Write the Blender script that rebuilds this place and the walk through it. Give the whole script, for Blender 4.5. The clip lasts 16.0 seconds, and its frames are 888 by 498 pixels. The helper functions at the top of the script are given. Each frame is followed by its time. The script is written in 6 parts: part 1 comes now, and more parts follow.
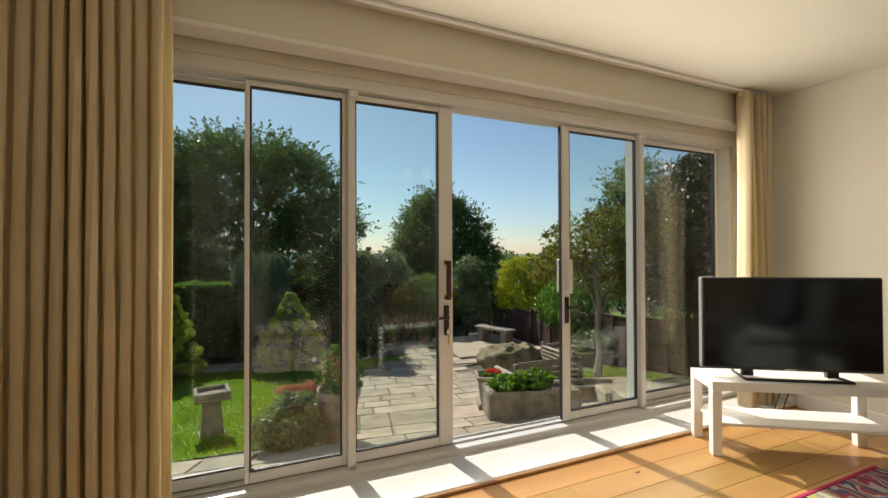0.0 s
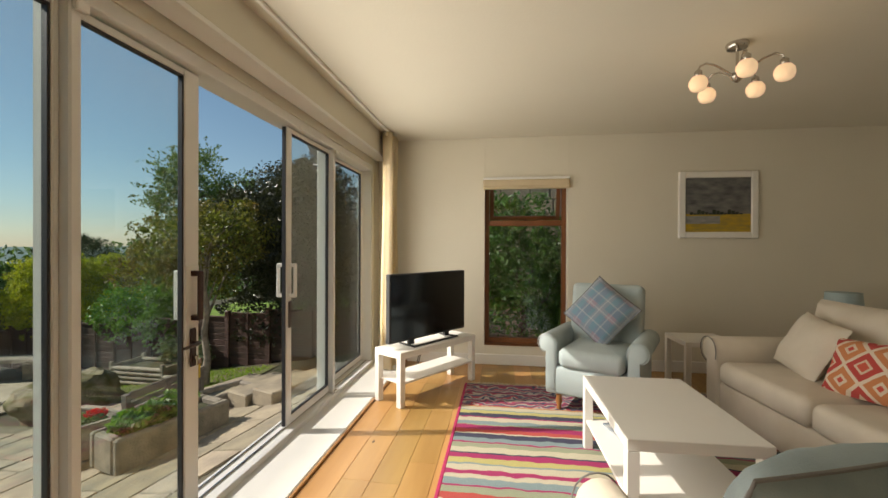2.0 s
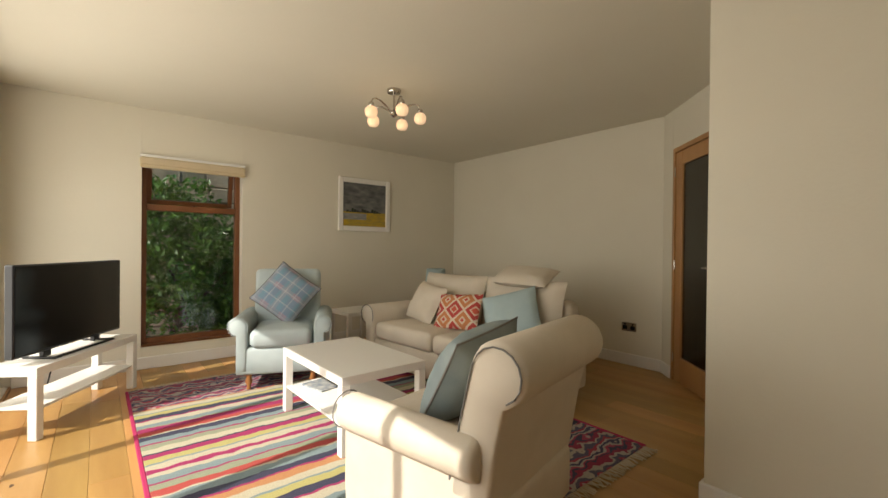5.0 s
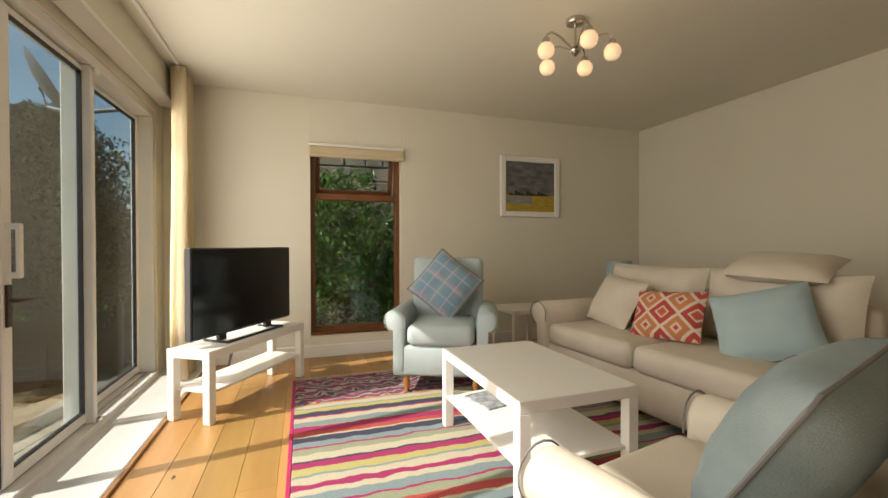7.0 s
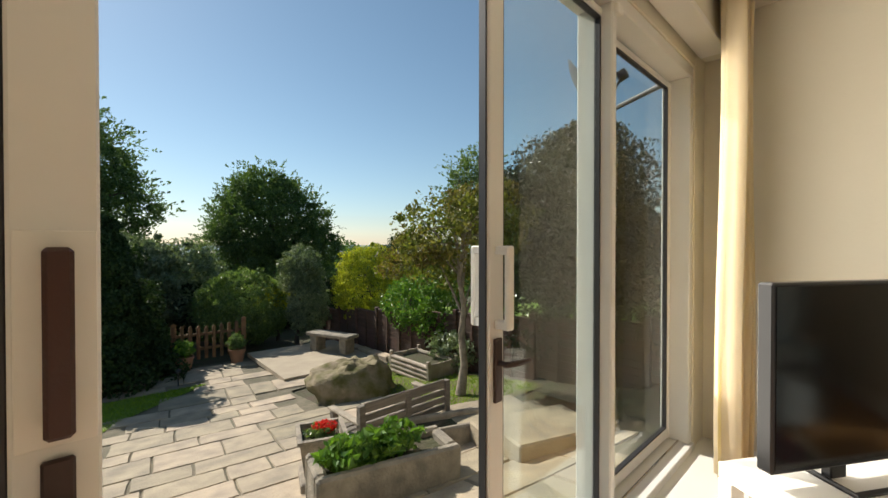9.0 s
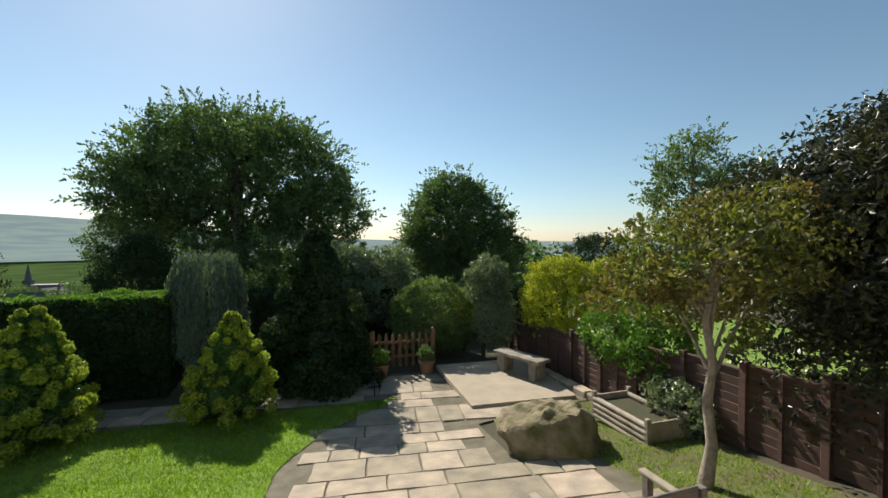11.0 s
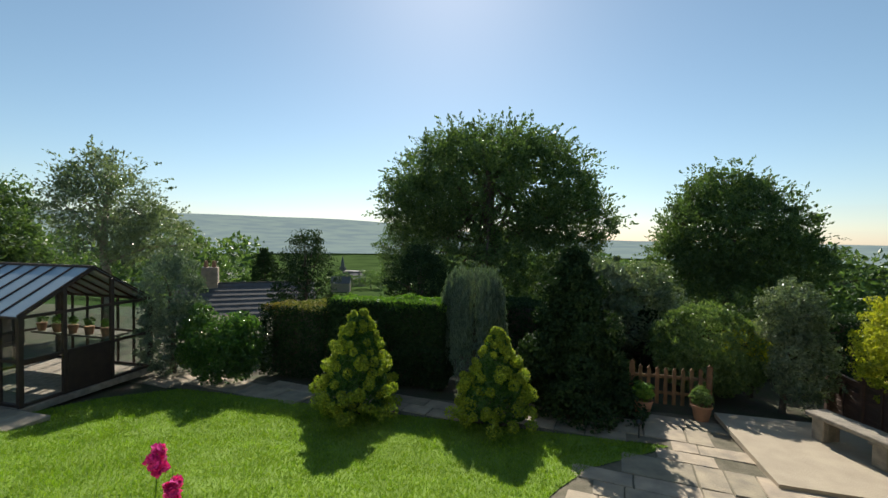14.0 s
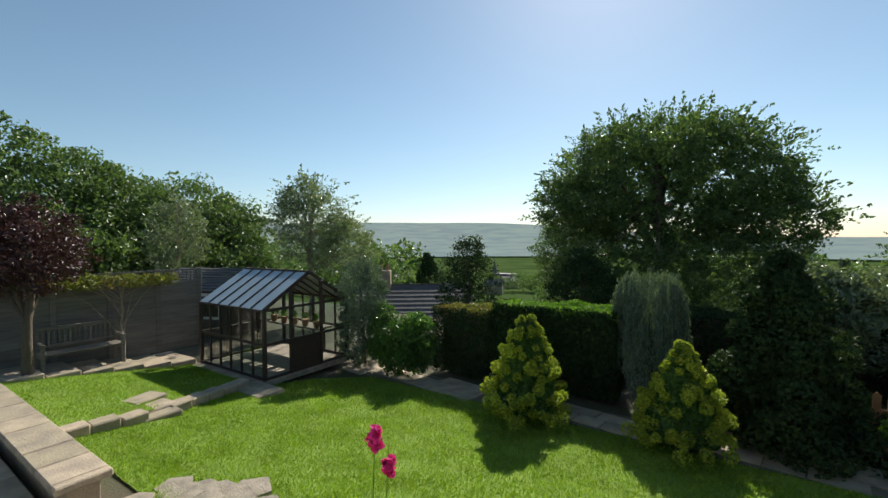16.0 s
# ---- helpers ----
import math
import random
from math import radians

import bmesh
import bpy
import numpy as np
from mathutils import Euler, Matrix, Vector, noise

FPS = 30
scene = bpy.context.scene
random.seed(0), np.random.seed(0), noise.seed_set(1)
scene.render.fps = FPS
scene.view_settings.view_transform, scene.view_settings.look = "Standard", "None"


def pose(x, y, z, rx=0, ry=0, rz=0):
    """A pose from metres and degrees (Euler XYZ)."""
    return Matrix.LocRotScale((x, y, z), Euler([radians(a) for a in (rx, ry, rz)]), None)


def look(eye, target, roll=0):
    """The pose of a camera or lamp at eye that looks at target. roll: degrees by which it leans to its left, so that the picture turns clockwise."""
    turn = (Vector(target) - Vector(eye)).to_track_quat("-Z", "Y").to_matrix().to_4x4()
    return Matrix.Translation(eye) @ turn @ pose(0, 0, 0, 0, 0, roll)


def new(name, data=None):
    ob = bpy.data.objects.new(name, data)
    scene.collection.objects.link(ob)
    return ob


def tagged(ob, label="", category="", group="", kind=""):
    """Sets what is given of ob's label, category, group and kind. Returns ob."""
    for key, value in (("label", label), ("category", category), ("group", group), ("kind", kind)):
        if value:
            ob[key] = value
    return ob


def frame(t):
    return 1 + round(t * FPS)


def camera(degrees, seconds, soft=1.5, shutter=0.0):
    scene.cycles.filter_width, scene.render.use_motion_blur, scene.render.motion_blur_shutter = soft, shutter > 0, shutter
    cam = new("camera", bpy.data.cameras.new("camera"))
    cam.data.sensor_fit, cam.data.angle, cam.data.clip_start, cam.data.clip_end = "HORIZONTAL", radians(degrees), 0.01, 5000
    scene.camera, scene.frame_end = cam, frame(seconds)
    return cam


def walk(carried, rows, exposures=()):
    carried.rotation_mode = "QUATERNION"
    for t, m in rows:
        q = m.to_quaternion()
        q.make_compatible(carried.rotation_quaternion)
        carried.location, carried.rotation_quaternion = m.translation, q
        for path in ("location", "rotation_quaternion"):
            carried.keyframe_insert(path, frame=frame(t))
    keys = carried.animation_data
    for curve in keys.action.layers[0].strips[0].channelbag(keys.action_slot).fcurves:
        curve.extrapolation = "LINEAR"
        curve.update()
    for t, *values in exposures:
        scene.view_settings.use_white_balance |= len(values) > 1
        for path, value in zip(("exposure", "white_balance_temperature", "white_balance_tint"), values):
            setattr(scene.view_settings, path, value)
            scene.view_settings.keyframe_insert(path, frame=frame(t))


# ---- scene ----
cam = camera(93.3, 16.0)
PATH = [
    (0, (0.395, -2.176, 1.149), (1.189, -0.34, 1.172), -0.2),
    (0.5, (0.266, -1.907, 1.168), (1.493, -0.327, 1.194), -0.2),
    (1, (0.036, -1.713, 1.166), (1.639, -0.517, 1.197), -0.4),
    (1.5, (-0.136, -1.517, 1.187), (1.719, -0.769, 1.195), -0.1),
    (2, (-0.332, -1.34, 1.217), (1.649, -1.066, 1.209), 0.2),
    (2.5, (-0.436, -1.206, 1.209), (1.556, -1.385, 1.201), 0.2),
    (3, (-0.425, -1.08, 1.206), (1.482, -1.683, 1.197), 0.4),
    (3.5, (-0.468, -0.95, 1.193), (1.294, -1.895, 1.19), 0.5),
    (4, (-0.556, -0.865, 1.195), (1.042, -2.067, 1.187), 0.5),
    (4.2, (-0.592, -0.843, 1.193), (0.943, -2.126, 1.182), 0.6),
    (6.3, (-0.327, -1.002, 1.029), (1.308, -2.154, 1.004), 0.6),
    (6.5, (-0.214, -1.048, 1.026), (1.495, -2.085, 1.004), 0.3),
    (7, (0.084, -1.092, 1.021), (1.979, -1.731, 1.001), -0.1),
    (7.5, (0.398, -1.047, 1.047), (2.396, -1.134, 1.021), 0),
    (8, (0.73, -0.942, 1.066), (2.668, -0.447, 1.049), -0.2),
    (8.5, (1.072, -0.834, 1.097), (2.79, 0.19, 1.079), -0.2),
    (9, (1.333, -0.667, 1.113), (2.743, 0.75, 1.092), 0),
    (9.5, (1.563, -0.444, 1.145), (2.67, 1.222, 1.124), 0),
    (10, (1.705, -0.175, 1.19), (2.586, 1.621, 1.17), -0.1),
    (10.2, (1.745, -0.085, 1.209), (2.561, 1.741, 1.187), -0.2),
    (12.3, (1.534, 0.615, 1.743), (2.077, 2.539, 1.685), 1.3),
    (12.5, (1.521, 0.614, 1.744), (1.986, 2.559, 1.687), 1.3),
    (13, (1.442, 0.607, 1.737), (1.667, 2.593, 1.682), 1.2),
    (13.5, (1.359, 0.541, 1.74), (1.291, 2.539, 1.687), 1.1),
    (14, (1.292, 0.518, 1.751), (0.925, 2.483, 1.7), 0.8),
    (14.5, (1.203, 0.447, 1.761), (0.586, 2.35, 1.715), 0.5),
    (15, (1.126, 0.384, 1.778), (0.318, 2.213, 1.736), 0.2),
    (15.5, (1.105, 0.357, 1.789), (0.16, 2.119, 1.75), -0.1),
    (16, (1.086, 0.342, 1.81), (0.056, 2.055, 1.77), -0.5),
]
walk(cam, [(t, look(eye, target, roll)) for t, eye, target, roll in PATH],
     ((0.0, 0.38), (1.5, 0.32), (3.0, 0.18), (4.0, 0.45), (6.5, 0.45), (8.0, 0.4), (9.0, 0.55), (10.2, 0.6), (12.3, 0.6), (16.0, 0.6)))

# ---- world, sun, exposure ----
SUN_AZ, SUN_EL = -10.1, 38.0
world = bpy.data.worlds.new("sky")
scene.world = world
world.use_nodes = True
wn = world.node_tree.nodes
sky = wn.new("ShaderNodeTexSky")
sky.sky_type = "NISHITA"
sky.sun_disc = False
sky.sun_elevation = radians(SUN_EL)
sky.sun_rotation = radians(SUN_AZ)
sky.air_density, sky.dust_density, sky.ozone_density = 1.0, 0.25, 3.0
soften = wn.new("ShaderNodeHueSaturation")
soften.inputs["Hue"].default_value, soften.inputs["Saturation"].default_value = 0.485, 0.93
world.node_tree.links.new(sky.outputs[0], soften.inputs["Color"])
world.node_tree.links.new(soften.outputs[0], wn["Background"].inputs[0])
wn["Background"].inputs[1].default_value = 0.074
sun = new("sun", bpy.data.lights.new("sun", "SUN"))
sun.data.energy, sun.data.angle, sun.data.color = 4.5, radians(0.55), (1.0, 0.93, 0.82)
_a, _e = radians(SUN_AZ), radians(SUN_EL)
SUN_DIR = Vector((math.sin(_a) * math.cos(_e), math.cos(_a) * math.cos(_e), math.sin(_e)))
sun.matrix_world = look(SUN_DIR * 30, (0, 0, 0))

# added fill lamp just inside the sliding doors, standing in for sky daylight
door_sky = new("door_sky", bpy.data.lights.new("door_sky", "AREA"))
door_sky.data.shape, door_sky.data.size, door_sky.data.size_y = "RECTANGLE", 3.6, 1.6
door_sky.data.energy, door_sky.data.color = 43, (1.0, 0.92, 0.79)
door_sky.matrix_world = look((1.9, -0.17, 1.2), (1.9, -2, 1.2))


# ---- materials ----
def material(name, a, b=None, scale=8.0, rough=0.6, metal=0.0, bump=0.1, fine=120.0, spread=0.0, island=False,
             stretch=(1, 1, 1), trans=0.0, spec=0.5, coat=0.0, world_space=False):
    """Two colours mixed by noise, fine grain in the relief, an optional shift from piece to piece."""
    m = bpy.data.materials.new(name)
    m.use_nodes = True
    nt = m.node_tree
    n, l = nt.nodes, nt.links.new
    p = n["Principled BSDF"]
    p.inputs["Metallic"].default_value = metal
    p.inputs["Specular IOR Level"].default_value = spec
    p.inputs["Coat Weight"].default_value = coat
    b = b or tuple(c * 0.85 for c in a)
    if world_space:
        tc = n.new("ShaderNodeNewGeometry").outputs["Position"]
    else:
        tc = n.new("ShaderNodeTexCoord").outputs["Object"]
    mp = n.new("ShaderNodeMapping")
    mp.inputs["Scale"].default_value = stretch
    l(tc, mp.inputs[0])
    big = n.new("ShaderNodeTexNoise")
    big.inputs["Scale"].default_value, big.inputs["Detail"].default_value = scale, 6
    l(mp.outputs[0], big.inputs["Vector"])
    small = n.new("ShaderNodeTexNoise")
    small.inputs["Scale"].default_value, small.inputs["Detail"].default_value = fine, 3
    l(mp.outputs[0], small.inputs["Vector"])
    ramp = n.new("ShaderNodeMapRange")
    ramp.inputs[1].default_value, ramp.inputs[2].default_value = 0.32, 0.68
    l(big.outputs[0], ramp.inputs[0])
    mix = n.new("ShaderNodeMix")
    mix.data_type = "RGBA"
    mix.inputs[6].default_value, mix.inputs[7].default_value = (*a, 1), (*b, 1)
    l(ramp.outputs[0], mix.inputs[0])
    out = mix.outputs[2]
    if spread:
        hsv = n.new("ShaderNodeHueSaturation")
        rnd = n.new("ShaderNodeNewGeometry").outputs["Random Per Island"] if island else n.new("ShaderNodeObjectInfo").outputs["Random"]
        mr = n.new("ShaderNodeMapRange")
        mr.inputs[3].default_value, mr.inputs[4].default_value = 1 - spread, 1 + spread
        l(rnd, mr.inputs[0])
        l(mr.outputs[0], hsv.inputs["Value"])
        mr2 = n.new("ShaderNodeMapRange")
        mr2.inputs[3].default_value, mr2.inputs[4].default_value = 0.5 + spread * 0.05, 0.5 - spread * 0.05
        l(rnd, mr2.inputs[0])
        l(mr2.outputs[0], hsv.inputs["Hue"])
        l(out, hsv.inputs["Color"])
        out = hsv.outputs[0]
    l(out, p.inputs["Base Color"])
    rr = n.new("ShaderNodeMapRange")
    rr.inputs[3].default_value, rr.inputs[4].default_value = max(0.02, rough - 0.1), min(1, rough + 0.1)
    l(small.outputs[0], rr.inputs[0])
    l(rr.outputs[0], p.inputs["Roughness"])
    if bump:
        bp = n.new("ShaderNodeBump")
        bp.inputs["Strength"].default_value, bp.inputs["Distance"].default_value = bump, 0.02
        l(small.outputs[0], bp.inputs["Height"])
        l(bp.outputs[0], p.inputs["Normal"])
    if trans:
        t = n.new("ShaderNodeBsdfTranslucent")
        gain = n.new("ShaderNodeMix")
        gain.data_type, gain.blend_type = "RGBA", "MULTIPLY"
        gain.inputs[0].default_value = 1
        gain.inputs[7].default_value = (1.5, 1.6, 0.7, 1)
        l(out, gain.inputs[6])
        l(gain.outputs[2], t.inputs[0])
        ms = n.new("ShaderNodeMixShader")
        ms.inputs[0].default_value = trans
        l(p.outputs[0], ms.inputs[1])
        l(t.outputs[0], ms.inputs[2])
        l(ms.outputs[0], n["Material Output"].inputs[0])
    return m


def stripes(name, colours, direction=1, scale=1.0, warp=0.0, rough=0.9):
    """Woven bands: a constant colour ramp along one axis of the thing."""
    m = bpy.data.materials.new(name)
    m.use_nodes = True
    n, l = m.node_tree.nodes, m.node_tree.links.new
    p = n["Principled BSDF"]
    p.inputs["Roughness"].default_value = rough
    sep = n.new("ShaderNodeSeparateXYZ")
    tc = n.new("ShaderNodeTexCoord")
    l(tc.outputs["Object"], sep.inputs[0])
    noi = n.new("ShaderNodeTexNoise")
    noi.inputs["Scale"].default_value = 9
    l(tc.outputs["Object"], noi.inputs["Vector"])
    ma = n.new("ShaderNodeMath")
    ma.operation = "MULTIPLY_ADD"
    ma.inputs[1].default_value = warp
    l(noi.outputs[0], ma.inputs[0])
    l(sep.outputs[direction], ma.inputs[2])
    mu = n.new("ShaderNodeMath")
    mu.operation = "MULTIPLY"
    mu.inputs[1].default_value = scale
    l(ma.outputs[0], mu.inputs[0])
    fr = n.new("ShaderNodeMath")
    fr.operation = "FRACT"
    l(mu.outputs[0], fr.inputs[0])
    cr = n.new("ShaderNodeValToRGB")
    cr.color_ramp.interpolation = "CONSTANT"
    e = cr.color_ramp.elements
    while len(e) < len(colours):
        e.new(0.5)
    for i, c in enumerate(colours):
        e[i].position, e[i].color = c[0], (*c[1:], 1)
    l(fr.outputs[0], cr.inputs[0])
    gr = n.new("ShaderNodeTexNoise")
    gr.inputs["Scale"].default_value = 160
    l(tc.outputs["Object"], gr.inputs["Vector"])
    mx = n.new("ShaderNodeMix")
    mx.data_type, mx.blend_type = "RGBA", "MULTIPLY"
    mx.inputs[0].default_value = 0.45
    l(cr.outputs[0], mx.inputs[6])
    l(gr.outputs[0], mx.inputs[7])
    l(mx.outputs[2], p.inputs["Base Color"])
    bp = n.new("ShaderNodeBump")
    bp.inputs["Strength"].default_value, bp.inputs["Distance"].default_value = 0.35, 0.01
    l(gr.outputs[0], bp.inputs["Height"])
    l(bp.outputs[0], p.inputs["Normal"])
    return m


def glass(name, tint=(0.93, 0.97, 0.95), rough=0.0, gloss=1.0):
    """Thin clear pane: straight view through, mirror gloss by angle."""
    m = bpy.data.materials.new(name)
    m.use_nodes = True
    n, l = m.node_tree.nodes, m.node_tree.links.new
    n.remove(n["Principled BSDF"])
    t = n.new("ShaderNodeBsdfTransparent")
    t.inputs[0].default_value = (*tint, 1)
    g = n.new("ShaderNodeBsdfGlossy")
    g.inputs["Roughness"].default_value = rough
    f = n.new("ShaderNodeLayerWeight")
    f.inputs[0].default_value = 0.5
    q = n.new("ShaderNodeMath")
    q.operation = "POWER"
    q.inputs[1].default_value = 4.0
    l(f.outputs["Facing"], q.inputs[0])
    k = n.new("ShaderNodeMath")
    k.operation = "MULTIPLY_ADD"
    k.inputs[1].default_value, k.inputs[2].default_value = 0.9 * gloss, 0.05 * gloss
    l(q.outputs[0], k.inputs[0])
    ms = n.new("ShaderNodeMixShader")
    l(k.outputs[0], ms.inputs[0])
    l(t.outputs[0], ms.inputs[1])
    l(g.outputs[0], ms.inputs[2])
    l(ms.outputs[0], n["Material Output"].inputs[0])
    return m


def glow(name, colour, strength):
    m = bpy.data.materials.new(name)
    m.use_nodes = True
    p = m.node_tree.nodes["Principled BSDF"]
    p.inputs["Base Color"].default_value = (*colour, 1)
    p.inputs["Emission Color"].default_value = (*colour, 1)
    p.inputs["Emission Strength"].default_value = strength
    return m


PLASTER = material("plaster", (0.70, 0.66, 0.555), (0.67, 0.63, 0.525), 1.2, 0.85, bump=0.05, fine=60, world_space=True)
CEIL = material("ceiling_paint", (0.70, 0.665, 0.565), (0.67, 0.635, 0.535), 1.0, 0.9, bump=0.04, fine=50)
GLOSSW = material("white_gloss", (0.78, 0.76, 0.72), (0.74, 0.72, 0.68), 3, 0.35, bump=0.01)
UPVC = material("white_frame", (0.72, 0.71, 0.69), (0.68, 0.67, 0.64), 3, 0.35, bump=0.01)
GASKET = material("dark_gasket", (0.03, 0.03, 0.035), rough=0.5, bump=0)
OAK = material("oak_floor", (0.43, 0.25, 0.085), (0.33, 0.175, 0.055), 2.2, 0.36, bump=0.05, fine=60, spread=0.16, stretch=(0.35, 3.5, 1), spec=0.4, world_space=True)
KNOT = material("knot", (0.10, 0.045, 0.015), (0.06, 0.03, 0.01), 30, 0.5)
OAKTRIM = material("oak_trim", (0.42, 0.22, 0.08), (0.32, 0.15, 0.05), 4, 0.4, stretch=(1, 1, 0.2))
BROWNFRAME = material("stained_frame", (0.20, 0.075, 0.025), (0.14, 0.05, 0.015), 5, 0.4, stretch=(1, 1, 0.3))
CURTAIN = material("curtain_cloth", (0.74, 0.63, 0.47), (0.69, 0.58, 0.43), 4, 0.9, bump=0.25, fine=300, trans=0.3)
SOFA = material("cream_upholstery", (0.64, 0.57, 0.47), (0.58, 0.51, 0.41), 5, 0.9, bump=0.3, fine=350)
PIPING = material("dark_piping", (0.20, 0.19, 0.18), rough=0.9, bump=0)
BLUEUP = material("pale_blue_upholstery", (0.46, 0.52, 0.52), (0.40, 0.47, 0.48), 5, 0.9, bump=0.3, fine=350)
DUCK = material("duck_egg_cloth", (0.38, 0.47, 0.48), (0.33, 0.42, 0.44), 6, 0.85, bump=0.25, fine=300)
VELVET = material("teal_grey_velvet", (0.27, 0.32, 0.32), (0.19, 0.235, 0.24), 6, 0.7, bump=0.2, fine=250)
LACK = material("white_laminate", (0.78, 0.76, 0.71), (0.76, 0.73, 0.68), 2, 0.4, bump=0.01)
BLACK = material("black_plastic", (0.012, 0.012, 0.014), rough=0.35, bump=0.01)
SCREEN = material("screen", (0.004, 0.004, 0.005), rough=0.12, bump=0)
CHROME = material("brushed_chrome", (0.62, 0.58, 0.53), rough=0.2, metal=1.0, bump=0)
BRONZE = material("dark_bronze", (0.05, 0.03, 0.025), rough=0.4, metal=0.4, bump=0.02)
TURNED = material("turned_leg_wood", (0.35, 0.15, 0.05), (0.25, 0.10, 0.03), 9, 0.35, stretch=(1, 1, 0.3))
GLASS = glass("clear_glass", gloss=0.75)
GREENGLASS = glass("greenhouse_glass", (0.90, 0.95, 0.93), 0.02)
# greenhouse roof: the mirrored sky is put into an opaque blue-grey
ROOFGLASS = material("roof_glass_sky_tint", (0.34, 0.41, 0.45), (0.28, 0.35, 0.39), 2, 0.2, bump=0.02)
FROST = glass("smoked_door_glass", (0.35, 0.33, 0.27), 0.15)
LAMPGLASS = glass("cut_glass", (1.0, 0.86, 0.66), 0.15)
BULB = glow("bulb", (1.0, 0.72, 0.38), 6.0)
LITGLASS = glow("lit_amber_glass", (0.95, 0.66, 0.40), 0.45)
HANDLEW = material("dark_brown_handle", (0.055, 0.018, 0.012), (0.04, 0.014, 0.01), 6, 0.4)
STONE = material("york_stone", (0.42, 0.345, 0.24), (0.26, 0.22, 0.165), 4.5, 0.85, bump=0.5, fine=40, spread=0.22, world_space=True)
JOINT = material("joint_soil", (0.17, 0.145, 0.10), (0.10, 0.09, 0.055), 6, 0.95, bump=0.5, fine=40)
OLDSTONE = material("weathered_stone", (0.36, 0.31, 0.24), (0.20, 0.175, 0.14), 9, 0.9, bump=0.6, fine=50, spread=0.12)
MOSS = material("mossy_rock", (0.30, 0.24, 0.16), (0.11, 0.105, 0.025), 6, 0.95, bump=1.0, fine=22)
LAWN = material("lawn", (0.17, 0.27, 0.025), (0.13, 0.21, 0.018), 2.0, 0.9, bump=0.6, fine=90, world_space=True)
BLADE = material("grass_blade", (0.20, 0.32, 0.025), (0.15, 0.24, 0.018), 3, 0.6, bump=0, spread=0.3, island=True, trans=0.4, world_space=True)
SOIL = material("bed_soil", (0.075, 0.055, 0.035), (0.05, 0.06, 0.02), 3, 0.95, bump=0.8, fine=35, world_space=True)
FIELD = material("valley_fields", (0.07, 0.11, 0.035), (0.035, 0.06, 0.02), 0.02, 0.95, bump=0, fine=1.0, spec=0.0, world_space=True)
FENCEW = material("dark_stained_fence", (0.11, 0.06, 0.042), (0.07, 0.038, 0.027), 6, 0.75, bump=0.3, stretch=(0.4, 0.4, 4), spread=0.2)
GREYWOOD = material("weathered_grey_wood", (0.24, 0.205, 0.165), (0.15, 0.13, 0.105), 8, 0.85, bump=0.4, stretch=(0.5, 4, 4), spread=0.15)
PALEWOOD = material("bleached_wood", (0.42, 0.36, 0.28), (0.28, 0.23, 0.17), 6, 0.8, bump=0.3, spread=0.15)
GATEWOOD = material("brown_picket_wood", (0.22, 0.12, 0.055), (0.14, 0.075, 0.035), 8, 0.8, bump=0.3, spread=0.2)
FENCEGREY = material("grey_larch_lap", (0.20, 0.185, 0.165), (0.13, 0.12, 0.11), 5, 0.85, bump=0.3, stretch=(0.4, 0.4, 4), spread=0.15)
GHFRAME = material("dark_cedar_frame", (0.055, 0.032, 0.022), (0.035, 0.02, 0.014), 8, 0.6, bump=0.1)
BARK = material("bark", (0.14, 0.105, 0.075), (0.07, 0.055, 0.04), 14, 0.95, bump=0.9, fine=40, stretch=(1, 1, 0.3))
PALEBARK = material("pale_bark", (0.34, 0.29, 0.22), (0.20, 0.16, 0.12), 14, 0.9, bump=0.6, fine=40)
TERRA = material("terracotta", (0.36, 0.19, 0.11), (0.28, 0.15, 0.09), 8, 0.85, bump=0.2)
SLATE = material("slate_roof", (0.13, 0.12, 0.115), (0.09, 0.085, 0.08), 2, 0.7, bump=0.2, fine=20)
WALLSTONE = material("rubble_stone", (0.36, 0.29, 0.20), (0.24, 0.19, 0.14), 4, 0.9, bump=0.6, fine=30, spread=0.2)
RED = material("red_petals", (0.75, 0.03, 0.015), (0.6, 0.015, 0.01), 20, 0.6, bump=0, trans=0.2)
PINK = material("magenta_petals", (0.72, 0.04, 0.36), (0.6, 0.02, 0.26), 20, 0.6, bump=0, trans=0.3)
SEDUM = material("dusty_pink_petals", (0.55, 0.24, 0.18), (0.45, 0.17, 0.14), 20, 0.7, bump=0, trans=0.2)


def leafmat(name, a, b, trans=0.35, rough=0.45, spread=0.35, spec=0.4):
    gain = 1.5 if max(a) < 0.052 else 1.8
    a, b = [c * gain for c in a], [c * gain for c in b]
    return material(name, a, b, 1.3, rough, bump=0, spread=spread, island=True, trans=trans, spec=spec)


BEECH = leafmat("beech_leaf", (0.062, 0.098, 0.034), (0.038, 0.064, 0.024))
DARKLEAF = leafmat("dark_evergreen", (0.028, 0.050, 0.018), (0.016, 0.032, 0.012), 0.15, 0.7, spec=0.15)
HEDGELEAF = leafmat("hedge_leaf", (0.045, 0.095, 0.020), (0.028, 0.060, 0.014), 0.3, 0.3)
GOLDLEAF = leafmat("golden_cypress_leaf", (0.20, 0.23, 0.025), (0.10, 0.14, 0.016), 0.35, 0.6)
YELLOWLEAF = leafmat("yellow_thuja_leaf", (0.24, 0.24, 0.02), (0.12, 0.15, 0.015), 0.3, 0.6)
BLUELEAF = leafmat("blue_cypress_leaf", (0.085, 0.115, 0.085), (0.05, 0.072, 0.055), 0.2, 0.7)
